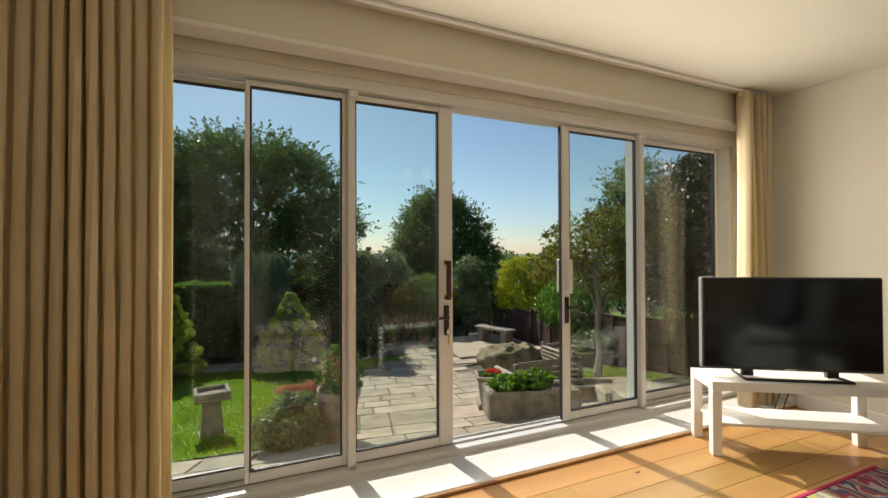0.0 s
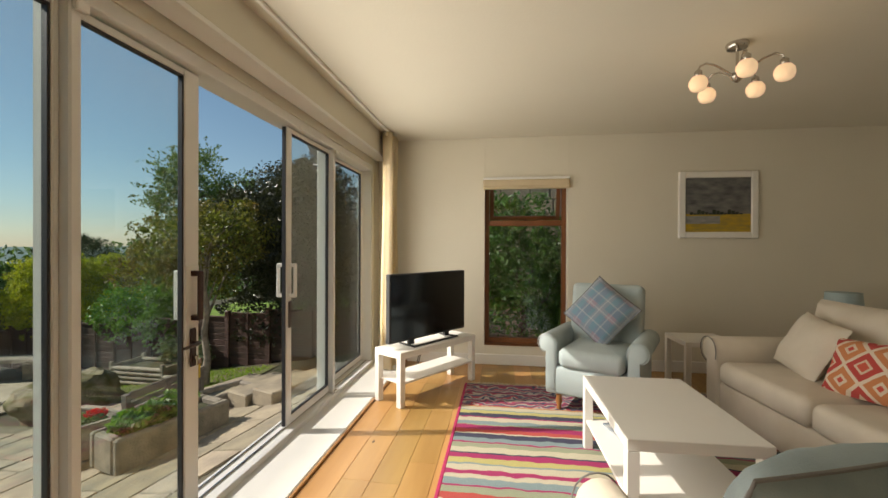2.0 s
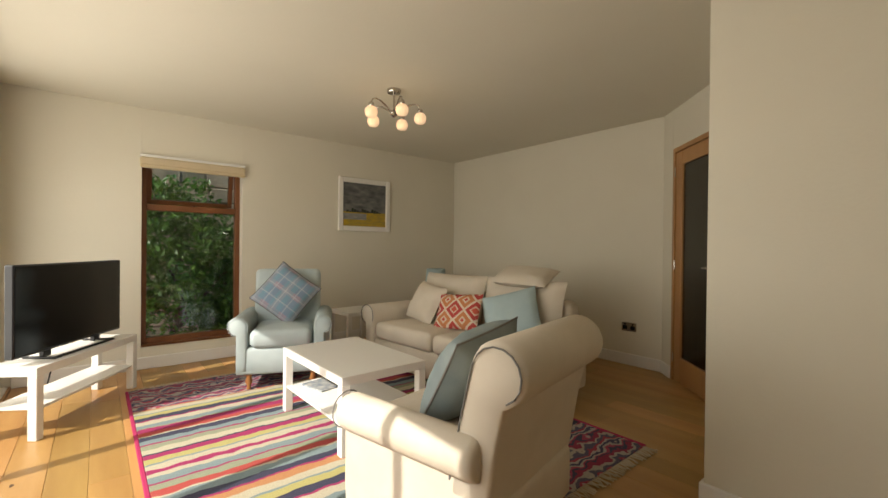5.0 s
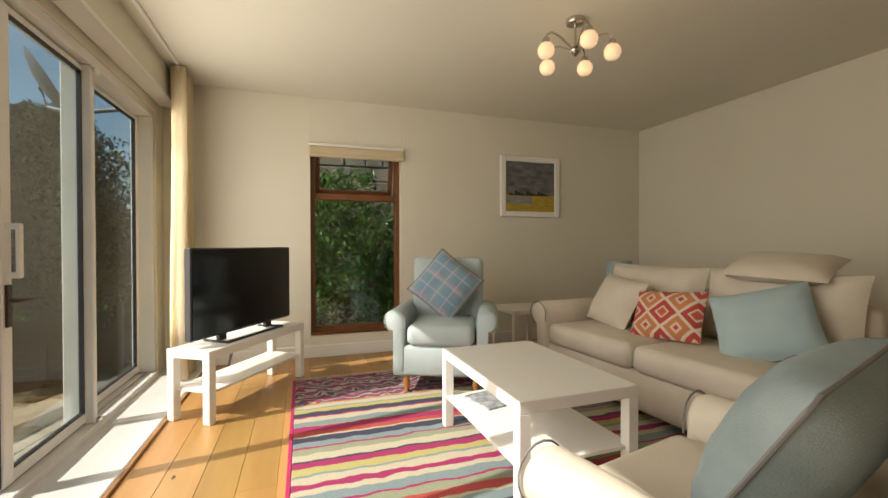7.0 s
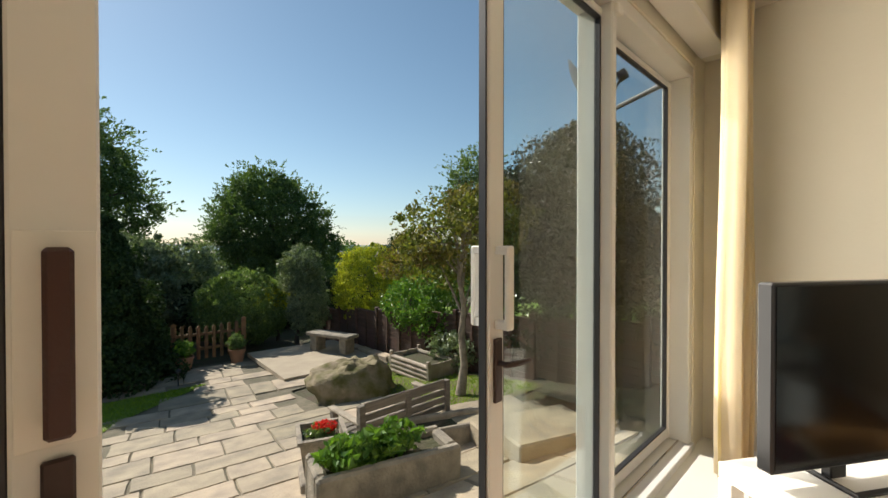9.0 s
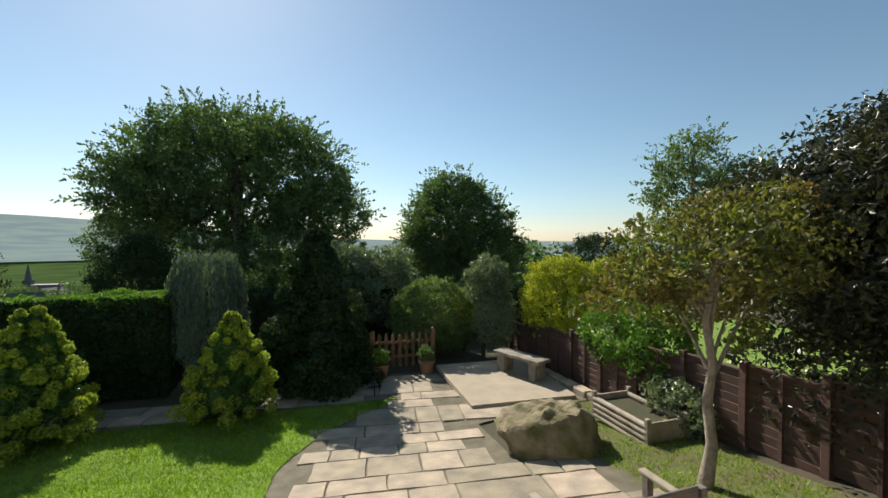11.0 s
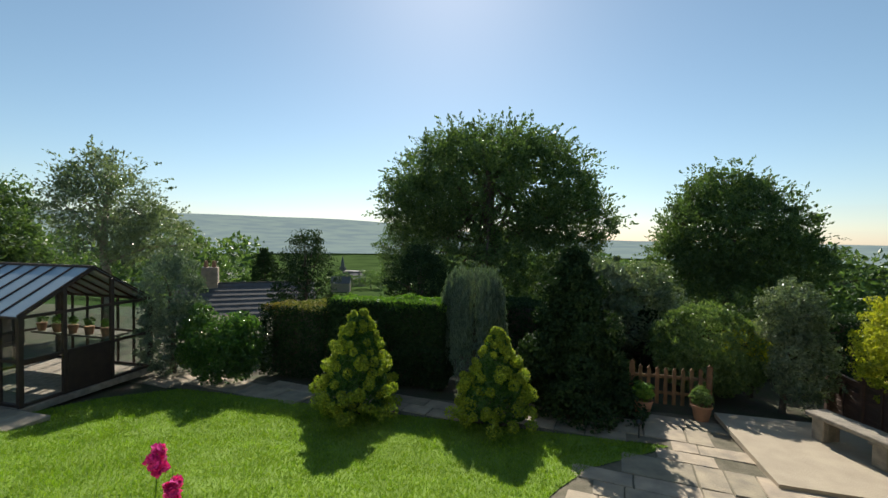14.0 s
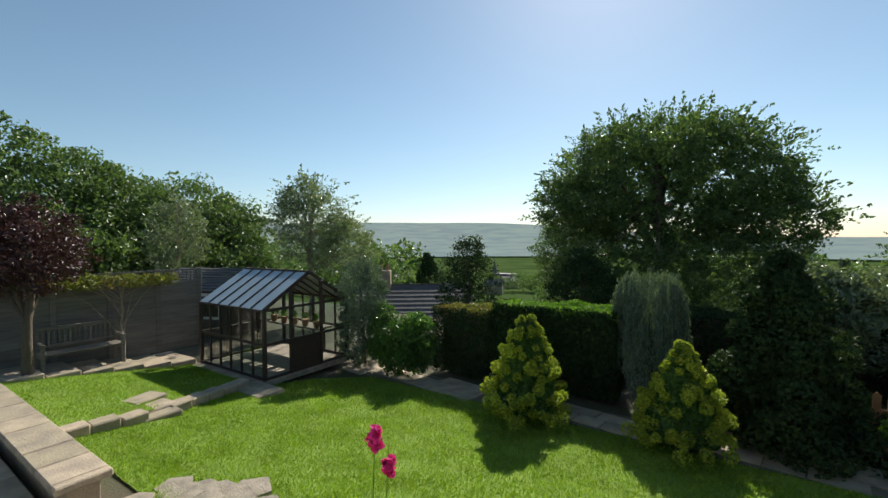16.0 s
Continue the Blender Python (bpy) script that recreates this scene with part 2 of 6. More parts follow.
GREYLEAF = leafmat("grey_green_leaf", (0.13, 0.155, 0.10), (0.06, 0.085, 0.045), 0.25, 0.35)
DOMELEAF = leafmat("bush_leaf", (0.10, 0.145, 0.050), (0.055, 0.085, 0.026), 0.3, 0.4)
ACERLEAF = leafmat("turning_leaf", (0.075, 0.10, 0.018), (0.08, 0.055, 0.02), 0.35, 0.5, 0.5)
BIRCHLEAF = leafmat("birch_leaf", (0.085, 0.12, 0.045), (0.05, 0.08, 0.03), 0.3)
PURPLELEAF = leafmat("purple_leaf", (0.045, 0.018, 0.02), (0.03, 0.012, 0.014), 0.2)
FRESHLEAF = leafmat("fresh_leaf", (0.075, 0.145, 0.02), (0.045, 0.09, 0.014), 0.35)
IVYLEAF = leafmat("climber_leaf", (0.036, 0.038, 0.018), (0.022, 0.025, 0.013), 0.15, 0.35, 0.5)


# ---- mesh building ----
class Shape:
    """Collects vertices and faces."""

    def __init__(self):
        self.v, self.f = [], []

    def add(self, v, f, m=None):
        k = len(self.v)
        self.v += [tuple(m @ Vector(p)) if m is not None else tuple(p) for p in v]
        self.f += [[k + i for i in q] for q in f]
        return self

    def box(self, lo, hi, bevel=0.004, m=None):
        """A block with chamfered edges."""
        c = [(a + b) / 2 for a, b in zip(lo, hi)]
        h = [abs(b - a) / 2 for a, b in zip(lo, hi)]
        k = min(bevel, min(h) * 0.6)
        v, ix = [], {}
        for sx in (-1, 1):
            for sy in (-1, 1):
                for sz in (-1, 1):
                    s = (sx, sy, sz)
                    for ax in range(3):
                        ix[s, ax] = len(v)
                        v.append([c[i] + s[i] * (h[i] - (0 if i == ax else k)) for i in range(3)])
        f = []
        for ax in range(3):
            o = [i for i in range(3) if i != ax]
            for sg in (-1, 1):
                q = []
                for a, b in ((-1, -1), (1, -1), (1, 1), (-1, 1)):
                    s = [0, 0, 0]
                    s[ax], s[o[0]], s[o[1]] = sg, a, b
                    q.append(ix[tuple(s), ax])
                f.append(q if (sg > 0) == (ax != 1) else q[::-1])
            for a in (-1, 1):
                for b in (-1, 1):
                    s, t = [0, 0, 0], [0, 0, 0]
                    s[ax], t[ax] = -1, 1
                    s[o[0]] = t[o[0]] = a
                    s[o[1]] = t[o[1]] = b
                    s, t = tuple(s), tuple(t)
                    f.append([ix[s, o[0]], ix[t, o[0]], ix[t, o[1]], ix[s, o[1]]])
        for sx in (-1, 1):
            for sy in (-1, 1):
                for sz in (-1, 1):
                    f.append([ix[(sx, sy, sz), 0], ix[(sx, sy, sz), 1], ix[(sx, sy, sz), 2]])
        return self.add(v, f, m)

    def tube(self, pts, radii, n=10, cap=True):
        """A round rod along points."""
        pts = [Vector(p) for p in pts]
        if not hasattr(radii, "__len__"):
            radii = [radii] * len(pts)
        v, f = [], []
        for i, p in enumerate(pts):
            d = (pts[min(i + 1, len(pts) - 1)] - pts[max(i - 1, 0)]).normalized()
            u = d.cross(Vector((0.13, 0.97, 0.2)) if abs(d.z) > 0.9 else Vector((0, 0, 1))).normalized()
            w = d.cross(u)
            for j in range(n):
                a = 2 * math.pi * j / n
                v.append(p + (u * math.cos(a) + w * math.sin(a)) * radii[i])
        for i in range(len(pts) - 1):
            for j in range(n):
                f.append([i * n + j, i * n + (j + 1) % n, (i + 1) * n + (j + 1) % n, (i + 1) * n + j])
        if cap:
            f.append(list(range(n))[::-1])
            f.append([(len(pts) - 1) * n + j for j in range(n)])
        return self.add(v, f)

    def lathe(self, prof, n=20, m=None):
        """A turned body from (radius, height) pairs."""
        v, f = [], []
        for r, z in prof:
            for j in range(n):
                a = 2 * math.pi * j / n
                v.append((r * math.cos(a), r * math.sin(a), z))
        for i in range(len(prof) - 1):
            for j in range(n):
                f.append([i * n + j, i * n + (j + 1) % n, (i + 1) * n + (j + 1) % n, (i + 1) * n + j])
        f.append(list(range(n))[::-1])
        f.append([(len(prof) - 1) * n + j for j in range(n)])
        return self.add(v, f, m)

    def prism(self, prof, length, m=None, rim=0.02):
        """An (x, z) outline drawn out along y, with softened ends."""
        n = len(prof)
        cx, cz = sum(p[0] for p in prof) / n, sum(p[1] for p in prof) / n
        v, f = [], []
        for y, k in ((0, 1 - rim / 0.12), (rim * 0.3, 1 - rim / 0.35), (rim, 1), (length - rim, 1), (length - rim * 0.3, 1 - rim / 0.35), (length, 1 - rim / 0.12)):
            for x, z in prof:
                v.append((cx + (x - cx) * k, y, cz + (z - cz) * k))
        for i in range(5):
            for j in range(n):
                f.append([i * n + j, (i + 1) * n + j, (i + 1) * n + (j + 1) % n, i * n + (j + 1) % n])
        f.append(list(range(n)))
        f.append([5 * n + j for j in range(n)][::-1])
        return self.add(v, f, m)

    def cushion(self, w, h, d, m=None, n=14, crease=0.35, square=0.0):
        """A stuffed pillow in x and z, thick in y, with drawn-in sides and sharp corners."""
        v, f = [], []
        for side in (-1, 1):
            for i in range(n + 1):
                for j in range(n + 1):
                    a, b = 2 * i / n - 1, 2 * j / n - 1
                    t = max(0.0, (1 - abs(a) ** 2.6)) ** 0.5 * max(0.0, (1 - abs(b) ** 2.6)) ** 0.5
                    t = max(t, square * (0 if max(abs(a), abs(b)) > 0.999 else 1))
                    pull = 1 - 0.06 * (1 - crease) * (1 - a * a) * b * b
                    pull2 = 1 - 0.06 * (1 - crease) * (1 - b * b) * a * a
                    wr = 0.012 * noise.noise(Vector((a * 3, b * 3, w * 9 + side))) * t
                    v.append((a * w / 2 * pull2, side * (d / 2 * t + wr), b * h / 2 * pull))
        k = (n + 1) ** 2
        for s in (0, 1):
            for i in range(n):
                for j in range(n):
                    q = [s * k + i * (n + 1) + j, s * k + (i + 1) * (n + 1) + j, s * k + (i + 1) * (n + 1) + j + 1, s * k + i * (n + 1) + j + 1]
                    f.append(q if s == 0 else q[::-1])
        return self.add(v, f, m)

    def slab(self, w, d, t, r=0.05, m=None, puff=0.0, n=10):
        """A soft rounded block with its base at z 0: superellipse rings."""
        v, f = [], []
        rings = []
        for k in range(5):
            a = math.pi / 2 * k / 4
            rings.append((r - r * math.sin(a), t - r + r * math.sin(a) if k else t - r))
        rings = [(r * 0.7, 0), (0, r * 0.7)] + [(r * (1 - math.cos(a)), t - r + r * math.sin(a)) for a in [math.pi / 2 * k / 4 for k in range(5)]]
        count = 4 * n
        for ins, z in rings:
            for c, (sx, sy) in enumerate(((1, 1), (-1, 1), (-1, -1), (1, -1))):
                for k in range(n):
                    a = math.pi / 2 * (c + k / (n - 1))
                    rr = max(r - ins, 0.002)
                    v.append((sx * (w / 2 - r) + rr * math.cos(a), sy * (d / 2 - r) + rr * math.sin(a), z))
        for i in range(len(rings) - 1):
            for j in range(count):
                f.append([i * count + j, i * count + (j + 1) % count, (i + 1) * count + (j + 1) % count, (i + 1) * count + j])
        f.append(list(range(count))[::-1])
        top = (len(rings) - 1) * count
        v.append((0, 0, t + puff))
        for j in range(count):
            f.append([top + j, top + (j + 1) % count, len(v) - 1])
        return self.add(v, f, m)

    def mesh(self, name, mat, smooth=False):
        me = bpy.data.meshes.new(name)
        me.from_pydata(self.v, [], self.f)
        me.materials.append(mat)
        if smooth:
            me.polygons.foreach_set("use_smooth", [True] * len(me.polygons))
            me.set_sharp_from_angle(angle=radians(50))
        me.update()
        return me


def part(name, shape, mat, parent=None, label="", smooth=False, kind=""):
    """One mesh object under a thing or part."""
    ob = new(name, shape.mesh(name, mat, smooth))
    ob.parent = parent
    return tagged(ob, label, kind=kind)


def thing(name, m, label, category, group="", kind=""):
    ob = new(name)
    ob.empty_display_size = 0.1
    ob.matrix_world = m
    return tagged(ob, label, category, group, kind)


def solid(name, shape, mat, label, category="", smooth=False, kind="", m=None, group=""):
    ob = part(name, shape, mat, None, label, smooth)
    if m is not None:
        ob.matrix_world = m
    return tagged(ob, category=category, kind=kind, group=group)


def ground_z(x, y):
    """The garden falls away from the house."""
    return float(np.interp(y, (0.3, 2.0, 5.4, 13.0, 40.0, 150.0, 500.0), (-0.28, -0.62, -1.06, -1.3, -6.0, -24.0, -36.0)))


# ---- the room's shell ----
CE = 2.355
EX, BK, WX = 4.06, -4.87, -1.7


def wall_between(name, a, b, z0, z1, thick, label, mat=PLASTER):
    a, b = Vector((*a, 0)), Vector((*b, 0))
    d = b - a
    m = Matrix.Translation(a) @ Matrix.Rotation(math.atan2(d.y, d.x), 4, "Z")
    return solid(name, Shape().box((0, 0, z0), (d.length, thick, z1), 0.003, m), mat, label, "wall", kind="structure")


slabf = solid("floor", Shape().box((WX - 0.2, -6.2, -0.25), (EX + 0.2, -0.33, -0.02)), OAKTRIM, "pale oak plank floor", "floor", kind="structure")
solid("ceiling", Shape().box((WX - 0.3, -6.2, CE), (EX + 0.35, 0.2, CE + 0.2)), CEIL, "plain cream painted ceiling", "ceiling", kind="structure")
# east wall with the tall window
wy0, wy1, wz0, wz1 = -2.0, -1.16, 0.205, 1.94
east = Shape()
east.box((EX, -6.2, -0.25), (EX + 0.3, wy0, CE), 0.002)
east.box((EX, wy1, -0.25), (EX + 0.3, 0.14, CE), 0.002)
east.box((EX, wy0, -0.25), (EX + 0.3, wy1, wz0), 0.002)
east.box((EX, wy0, wz1), (EX + 0.3, wy1, CE), 0.002)
solid("wall_east", east, PLASTER, "plain cream plastered wall with a tall narrow window", "wall", kind="structure")
wall_between("wall_back", (EX, BK), (1.11, BK), -0.02, CE, 0.2, "plain cream plastered wall behind the sofa")
# splayed wall that holds the glazed door
DA, DB = Vector((1.11, BK, 0)), Vector((0.40, -4.16, 0))
DO = 0.19
dd = (DB - DA).normalized()
dm = Matrix.Translation(DA) @ Matrix.Rotation(math.atan2(dd.y, dd.x), 4, "Z")
dl = (DB - DA).length
sp = Shape()
sp.box((-0.02, 0, -0.02), (DO, 0.12, CE), 0.002, dm)
sp.box((DO, 0, 2.0), (dl, 0.12, CE), 0.002, dm)
sp.box((dl - 0.03, 0, -0.02), (dl, 0.12, 2.0), 0.002, dm)
# unseen filler length added behind the partition to keep light from leaking in
sp.box((dl, 0, -0.02), (dl + 0.5, 0.12, CE), 0.002, dm)
solid("wall_splay", sp, PLASTER, "short splayed cream wall round a door", "wall", kind="structure")
solid("wall_partition", Shape().box((WX, -4.16, -0.02), (0.105, -2.92, CE), 0.003), PLASTER, "plain cream plastered wall with a sharp outer corner", "wall", kind="structure")
solid("wall_west", Shape().box((WX - 0.2, -2.92, -0.25), (WX, 0.14, CE), 0.003), PLASTER, "plain cream plastered wall", "wall", kind="structure")
hall = Shape()
hall.box((-0.6, -6.2, -0.02), (EX, -6.0, CE), 0.003)
hall.box((-0.8, -6.2, -0.02), (-0.6, -4.16, CE), 0.003)
solid("wall_hall", hall, PLASTER, "plain wall of the hall beyond the door", "wall", kind="structure")
# the glazed side: west return, bulkhead
gl = Shape()
gl.box((WX, -0.02, -0.25), (-0.06, 0.14, CE), 0.003)
gl.box((3.87, -0.02, -0.25), (EX, 0.14, CE), 0.003)
gl.box((-0.06, -0.02, 2.06), (3.87, 0.14, CE), 0.003)
solid("wall_south", gl, PLASTER, "cream plastered wall round the sliding doors", "wall", kind="structure")
solid("bulkhead", Shape().box((WX, -0.15, 2.14), (EX, -0.02, CE), 0.004), PLASTER, "boxed plaster bulkhead above the sliding doors", "bulkhead", kind="structure")
solid("trim", Shape().box((-0.1, -0.155, 2.115), (3.92, -0.03, 2.14), 0.003), GLOSSW, "white painted edge below the bulkhead", "trim", kind="structure")
solid("window_sill", Shape().box((-0.25, -0.325, -0.06), (EX, 0.0, 0.018), 0.006), GLOSSW, "low white painted sill board along the sliding doors", "sill", kind="structure")
solid("floor_trim", Shape().box((-0.6, -0.345, -0.03), (EX, -0.325, 0.014), 0.004), OAKTRIM, "dark oak edging strip beside the white sill", "trim", kind="structure")
bb = Shape()
bb.box((EX - 0.016, BK, 0), (EX, -0.34, 0.11), 0.006)
bb.box((1.11, BK, 0), (EX - 0.016, BK + 0.016, 0.11), 0.006)
bb.box((WX, -2.92, 0), (0.121, -2.904, 0.11), 0.006)
bb.box((0.105, -3.85, 0), (0.121, -2.92, 0.11), 0.006)
bb.box((0.0, -0.016, 0), (DO, 0, 0.11), 0.006, dm)
solid("baseboard", bb, GLOSSW, "white painted skirting board", "baseboard", kind="structure")
# curtain rail on the ceiling
solid("curtain_rail", Shape().box((-0.6, -0.245, CE - 0.022), (EX - 0.1, -0.225, CE - 0.001), 0.003), GLOSSW, "slim white curtain rail fixed under the ceiling", "rail", kind="structure")

# ---- sliding doors ----
FZ0, FZ1 = 0.02, 2.0


def sliding_frame():
    outer = thing("window_1", pose(0, 0, 0), "white framed run of glass sliding doors, one leaf open", "window", kind="structure")
    s = Shape()
    s.box((-0.06, -0.012, FZ1), (3.87, 0.13, 2.06), 0.004)
    s.box((-0.06, -0.03, FZ0 - 0.02), (3.87, 0.13, FZ0 + 0.03), 0.004)
    s.box((-0.06, -0.012, 0.05), (-0.02, 0.13, FZ1), 0.004)
    s.box((3.82, -0.012, 0.05), (3.87, 0.13, FZ1), 0.004)
    part("window_frame", s, UPVC, outer, smooth=False)
    part("track", Shape().box((-0.02, 0.035, 0.05), (3.82, 0.043, 0.058), 0.001).box((-0.02, 0.095, 0.05), (3.82, 0.103, 0.058), 0.001), CHROME, outer, "thin metal running track")
    for x in (0.795, 2.845):
        part("mullion", Shape().box((x, -0.014, 0.05), (x + 0.04, 0.125, FZ1), 0.006), UPVC, outer)
        part("stop_block", Shape().box((x + 0.005, -0.035, 1.955), (x + 0.05, -0.014, 1.99), 0.004), GLOSSW, outer)
        part("roller_foot", Shape().box((x + 0.012, -0.032, 0.05), (x + 0.04, -0.014, 0.075), 0.003), CHROME, outer)
    return outer


def leaf(x0, x1, y, stile=0.045, left=True, right=True, dark=False):
    """One glazed leaf: stiles, rails, gasket and pane."""
    ob = thing("glass_door", pose(x0, y, 0), "tall glazed leaf of the white sliding doors", "door", "sliding door leaves")
    w = x1 - x0
    z0, z1 = 0.062, FZ1 - 0.012
    if left:
        part("stile", Shape().box((0, -0.018, z0), (stile, 0.018, z1), 0.004), UPVC, ob)
    if right:
        part("stile", Shape().box((w - stile, -0.018, z0), (w, 0.018, z1), 0.004), UPVC, ob)
    part("rail", Shape().box(((stile if left else 0.002), -0.016, z0), ((w - stile if right else w - 0.002), 0.016, z0 + 0.05), 0.004), UPVC, ob)
    part("rail", Shape().box(((stile if left else 0.002), -0.016, z1 - 0.028), ((w - stile if right else w - 0.002), 0.016, z1), 0.004), UPVC, ob)
    g = Shape()
    a, b, c, d = (stile if left else 0.004), (w - stile if right else w - 0.004), z0 + 0.05, z1 - 0.028
    for lo, hi in (((a, -0.012, c), (a + 0.009, 0.012, d)), ((b - 0.009, -0.012, c), (b, 0.012, d)), ((a + 0.009, -0.012, c), (b - 0.009, 0.012, c + 0.009)), ((a + 0.009, -0.012, d - 0.009), (b - 0.009, 0.012, d))):
        g.box(lo, hi, 0.002)
    part("gasket", g, GASKET, ob, "black glazing gasket")
    p = part("pane", Shape().box((a + 0.009, -0.003, c + 0.009), (b - 0.009, 0.003, d - 0.009), 0.0005), GLASS, ob, "clear glass pane")
    p.visible_shadow = False
    return ob


def pull(ob, x, z, out, mat=GLOSSW):
    """A bow handle standing off a stile."""
    h = Shape()
    h.box((x - 0.014, out * 0.058 - 0.008, z - 0.11), (x + 0.014, out * 0.058 + 0.008, z + 0.11), 0.005)
    for s in (-1, 1):
        h.box((x - 0.012, min(out * 0.018, out * 0.056), z + s * 0.098 - 0.012), (x + 0.012, max(out * 0.018, out * 0.056), z + s * 0.098 + 0.012), 0.003)
    return part("handle", h, mat, ob, smooth=False)


def lock(ob, x, z, out, way):
    k = part("lock_plate", Shape().box((x - 0.016, min(out * 0.018, out * 0.028), z - 0.085), (x + 0.016, max(out * 0.018, out * 0.028), z + 0.085), 0.006), BRONZE, ob, "dark bronze lock plate")
    part("lever", Shape().tube([(x, out * 0.02, z + 0.02), (x, out * 0.055, z + 0.02), (x + way * 0.02, out * 0.06, z + 0.02), (x + way * 0.095, out * 0.06, z + 0.016)], [0.008, 0.008, 0.009, 0.007], 8), BRONZE, k, smooth=True)
    return k


sliding_frame()
leaf(-0.02, 0.345, 0.10, 0.022)
leaf(0.315, 0.795, 0.04, 0.022)
d3 = leaf(0.835, 1.40, 0.04, 0.085, left=False)
tagged(d3, "glazed sliding leaf with a lever lock and a key")
d4 = leaf(2.185, 2.85, 0.04, 0.062, right=False)
tagged(d4, "glazed sliding leaf with a bow handle and lock")
leaf(2.90, 3.82, 0.10, 0.03)
pull(d3, 0.523, 1.0, -1, HANDLEW)
part("back_plate", Shape().box((0.485, -0.021, 0.87), (0.561, -0.018, 1.13), 0.001), GLOSSW, d3)
pull(d3, 0.523, 1.0, 1)
k3 = lock(d3, 0.523, 0.77, -1, -1)
part("key", Shape().box((0.519, -0.05, 0.715), (0.527, -0.028, 0.735), 0.002).box((0.511, -0.055, 0.695), (0.536, -0.05, 0.722), 0.002), CHROME, k3, "brass coloured key")
TAG = material("yellow_tag", (0.65, 0.50, 0.05), rough=0.5)
part("key_tag", Shape().box((0.519, -0.056, 0.635), (0.528, -0.050, 0.698), 0.002), TAG, k3, "yellow key tag")
pull(d4, 0.032, 1.0, -1)
pull(d4, 0.032, 1.0, 1)
lock(d4, 0.030, 0.78, -1, 1)
part("brush_seal", Shape().box((-0.006, -0.010, 0.065), (-0.0005, 0.014, 1.985), 0.001), GASKET, d4, "black edge seal")


# ---- east window ----
def east_window():
    w = thing("window_2", pose(EX + 0.10, 0, 0), "tall brown timber window with an open top light", "window", kind="structure")
    f = Shape()
    x0, x1 = 0.0, 0.07
    f.box((x0, wy0, wz0), (x1, wy0 + 0.045, wz1), 0.004)
    f.box((x0, wy1 - 0.045, wz0), (x1, wy1, wz1), 0.004)
    f.box((x0, wy0 + 0.045, wz0), (x1, wy1 - 0.045, wz0 + 0.055), 0.004)
    f.box((x0, wy0 + 0.045, wz1 - 0.045), (x1, wy1 - 0.045, wz1), 0.004)
    f.box((x0 - 0.005, wy0 + 0.045, 1.445), (x1, wy1 - 0.045, 1.505), 0.004)
    part("window_frame", f, BROWNFRAME, w)
    part("window_sill", Shape().box((-0.10, wy0 - 0.003, wz0 - 0.012), (0.0, wy1 + 0.003, wz0 + 0.008), 0.004), BROWNFRAME, w)
    p = part("pane", Shape().box((0.03, wy0 + 0.045, wz0 + 0.055), (0.036, wy1 - 0.045, 1.445), 0.0005), GLASS, w)
    p.visible_shadow = False
    # top light, hinged at its head and pushed out
    hm = Matrix.Translation((0.06, 0, wz1 - 0.05)) @ Matrix.Rotation(radians(-14), 4, "Y")
    sh = Shape()
    h = wz1 - 0.05 - 1.51
    sh.box((-0.02, wy0 + 0.05, -h), (0.02, wy0 + 0.09, 0), 0.003, hm)
    sh.box((-0.02, wy1 - 0.09, -h), (0.02, wy1 - 0.05, 0), 0.003, hm)
    sh.box((-0.02, wy0 + 0.09, -h), (0.02, wy1 - 0.09, -h + 0.04), 0.003, hm)
    sh.box((-0.02, wy0 + 0.09, -0.03), (0.02, wy1 - 0.09, 0), 0.003, hm)
    sash = part("top_light", sh, BROWNFRAME, w, "brown top light pushed open")
    p = part("pane", Shape().box((-0.003, wy0 + 0.09, -h + 0.04), (0.003, wy1 - 0.09, -0.03), 0.0005, hm), GLASS, sash)
    p.visible_shadow = False
    part("stay", Shape().box((-0.02, -1.59, 1.50), (0.10, -1.575, 1.51), 0.002), BRONZE, w)


east_window()
bl = thing("roller_blind", pose(EX, (wy0 + wy1) / 2, wz1 - 0.10), "cream roman blind drawn up above the window", "blind")
wb = (wy1 - wy0) / 2 + 0.015
part("fabric", Shape().box((-0.05, -wb, 0.0), (-0.004, wb, 0.075), 0.012).box((-0.058, -wb, -0.022), (-0.006, wb, 0.012), 0.01), CURTAIN, bl)
part("head_rail", Shape().box((-0.045, -wb, 0.075), (-0.002, wb, 0.10), 0.004), GLOSSW, bl)


# ---- curtains ----
def curtain(name, x0, x1, y, folds, depth, label):
    ob = thing(name, pose(x0, y, 0), label, "curtain", "curtains at the sliding doors")
    s = Shape()
    n, rows = folds * 10, 14
    w = x1 - x0
    v, f = [], []
    for j in range(rows + 1):
        z = 0.03 + (CE - 0.055) * j / rows
        top = 0.55 + 0.45 * (1 - j / rows)
        for i in range(n + 1):
            u = i / n
            ph = 2 * math.pi * folds * (u + 0.012 * math.sin(7 * u + j * 0.15))
            dd2 = depth * (0.75 + 0.35 * math.sin(13 * u)) * (0.8 + 0.2 * top)
            v.append((u * w + 0.012 * math.sin(2 * ph), dd2 * math.cos(ph) + 0.008 * math.sin(5 * u + j * 0.4), z))
    for j in range(rows):
        for i in range(n):
            a = j * (n + 1) + i
            f.append([a, a + 1, a + n + 2, a + n + 1])
    s.add(v, f)
    c = part("drape", s, CURTAIN, ob, smooth=True)
    sm = c.modifiers.new("thick", "SOLIDIFY")
    sm.thickness = 0.004
    part("heading_tape", Shape().box((-0.005, -0.012, CE - 0.06), (w + 0.005, 0.012, CE - 0.023), 0.004), CURTAIN, ob)


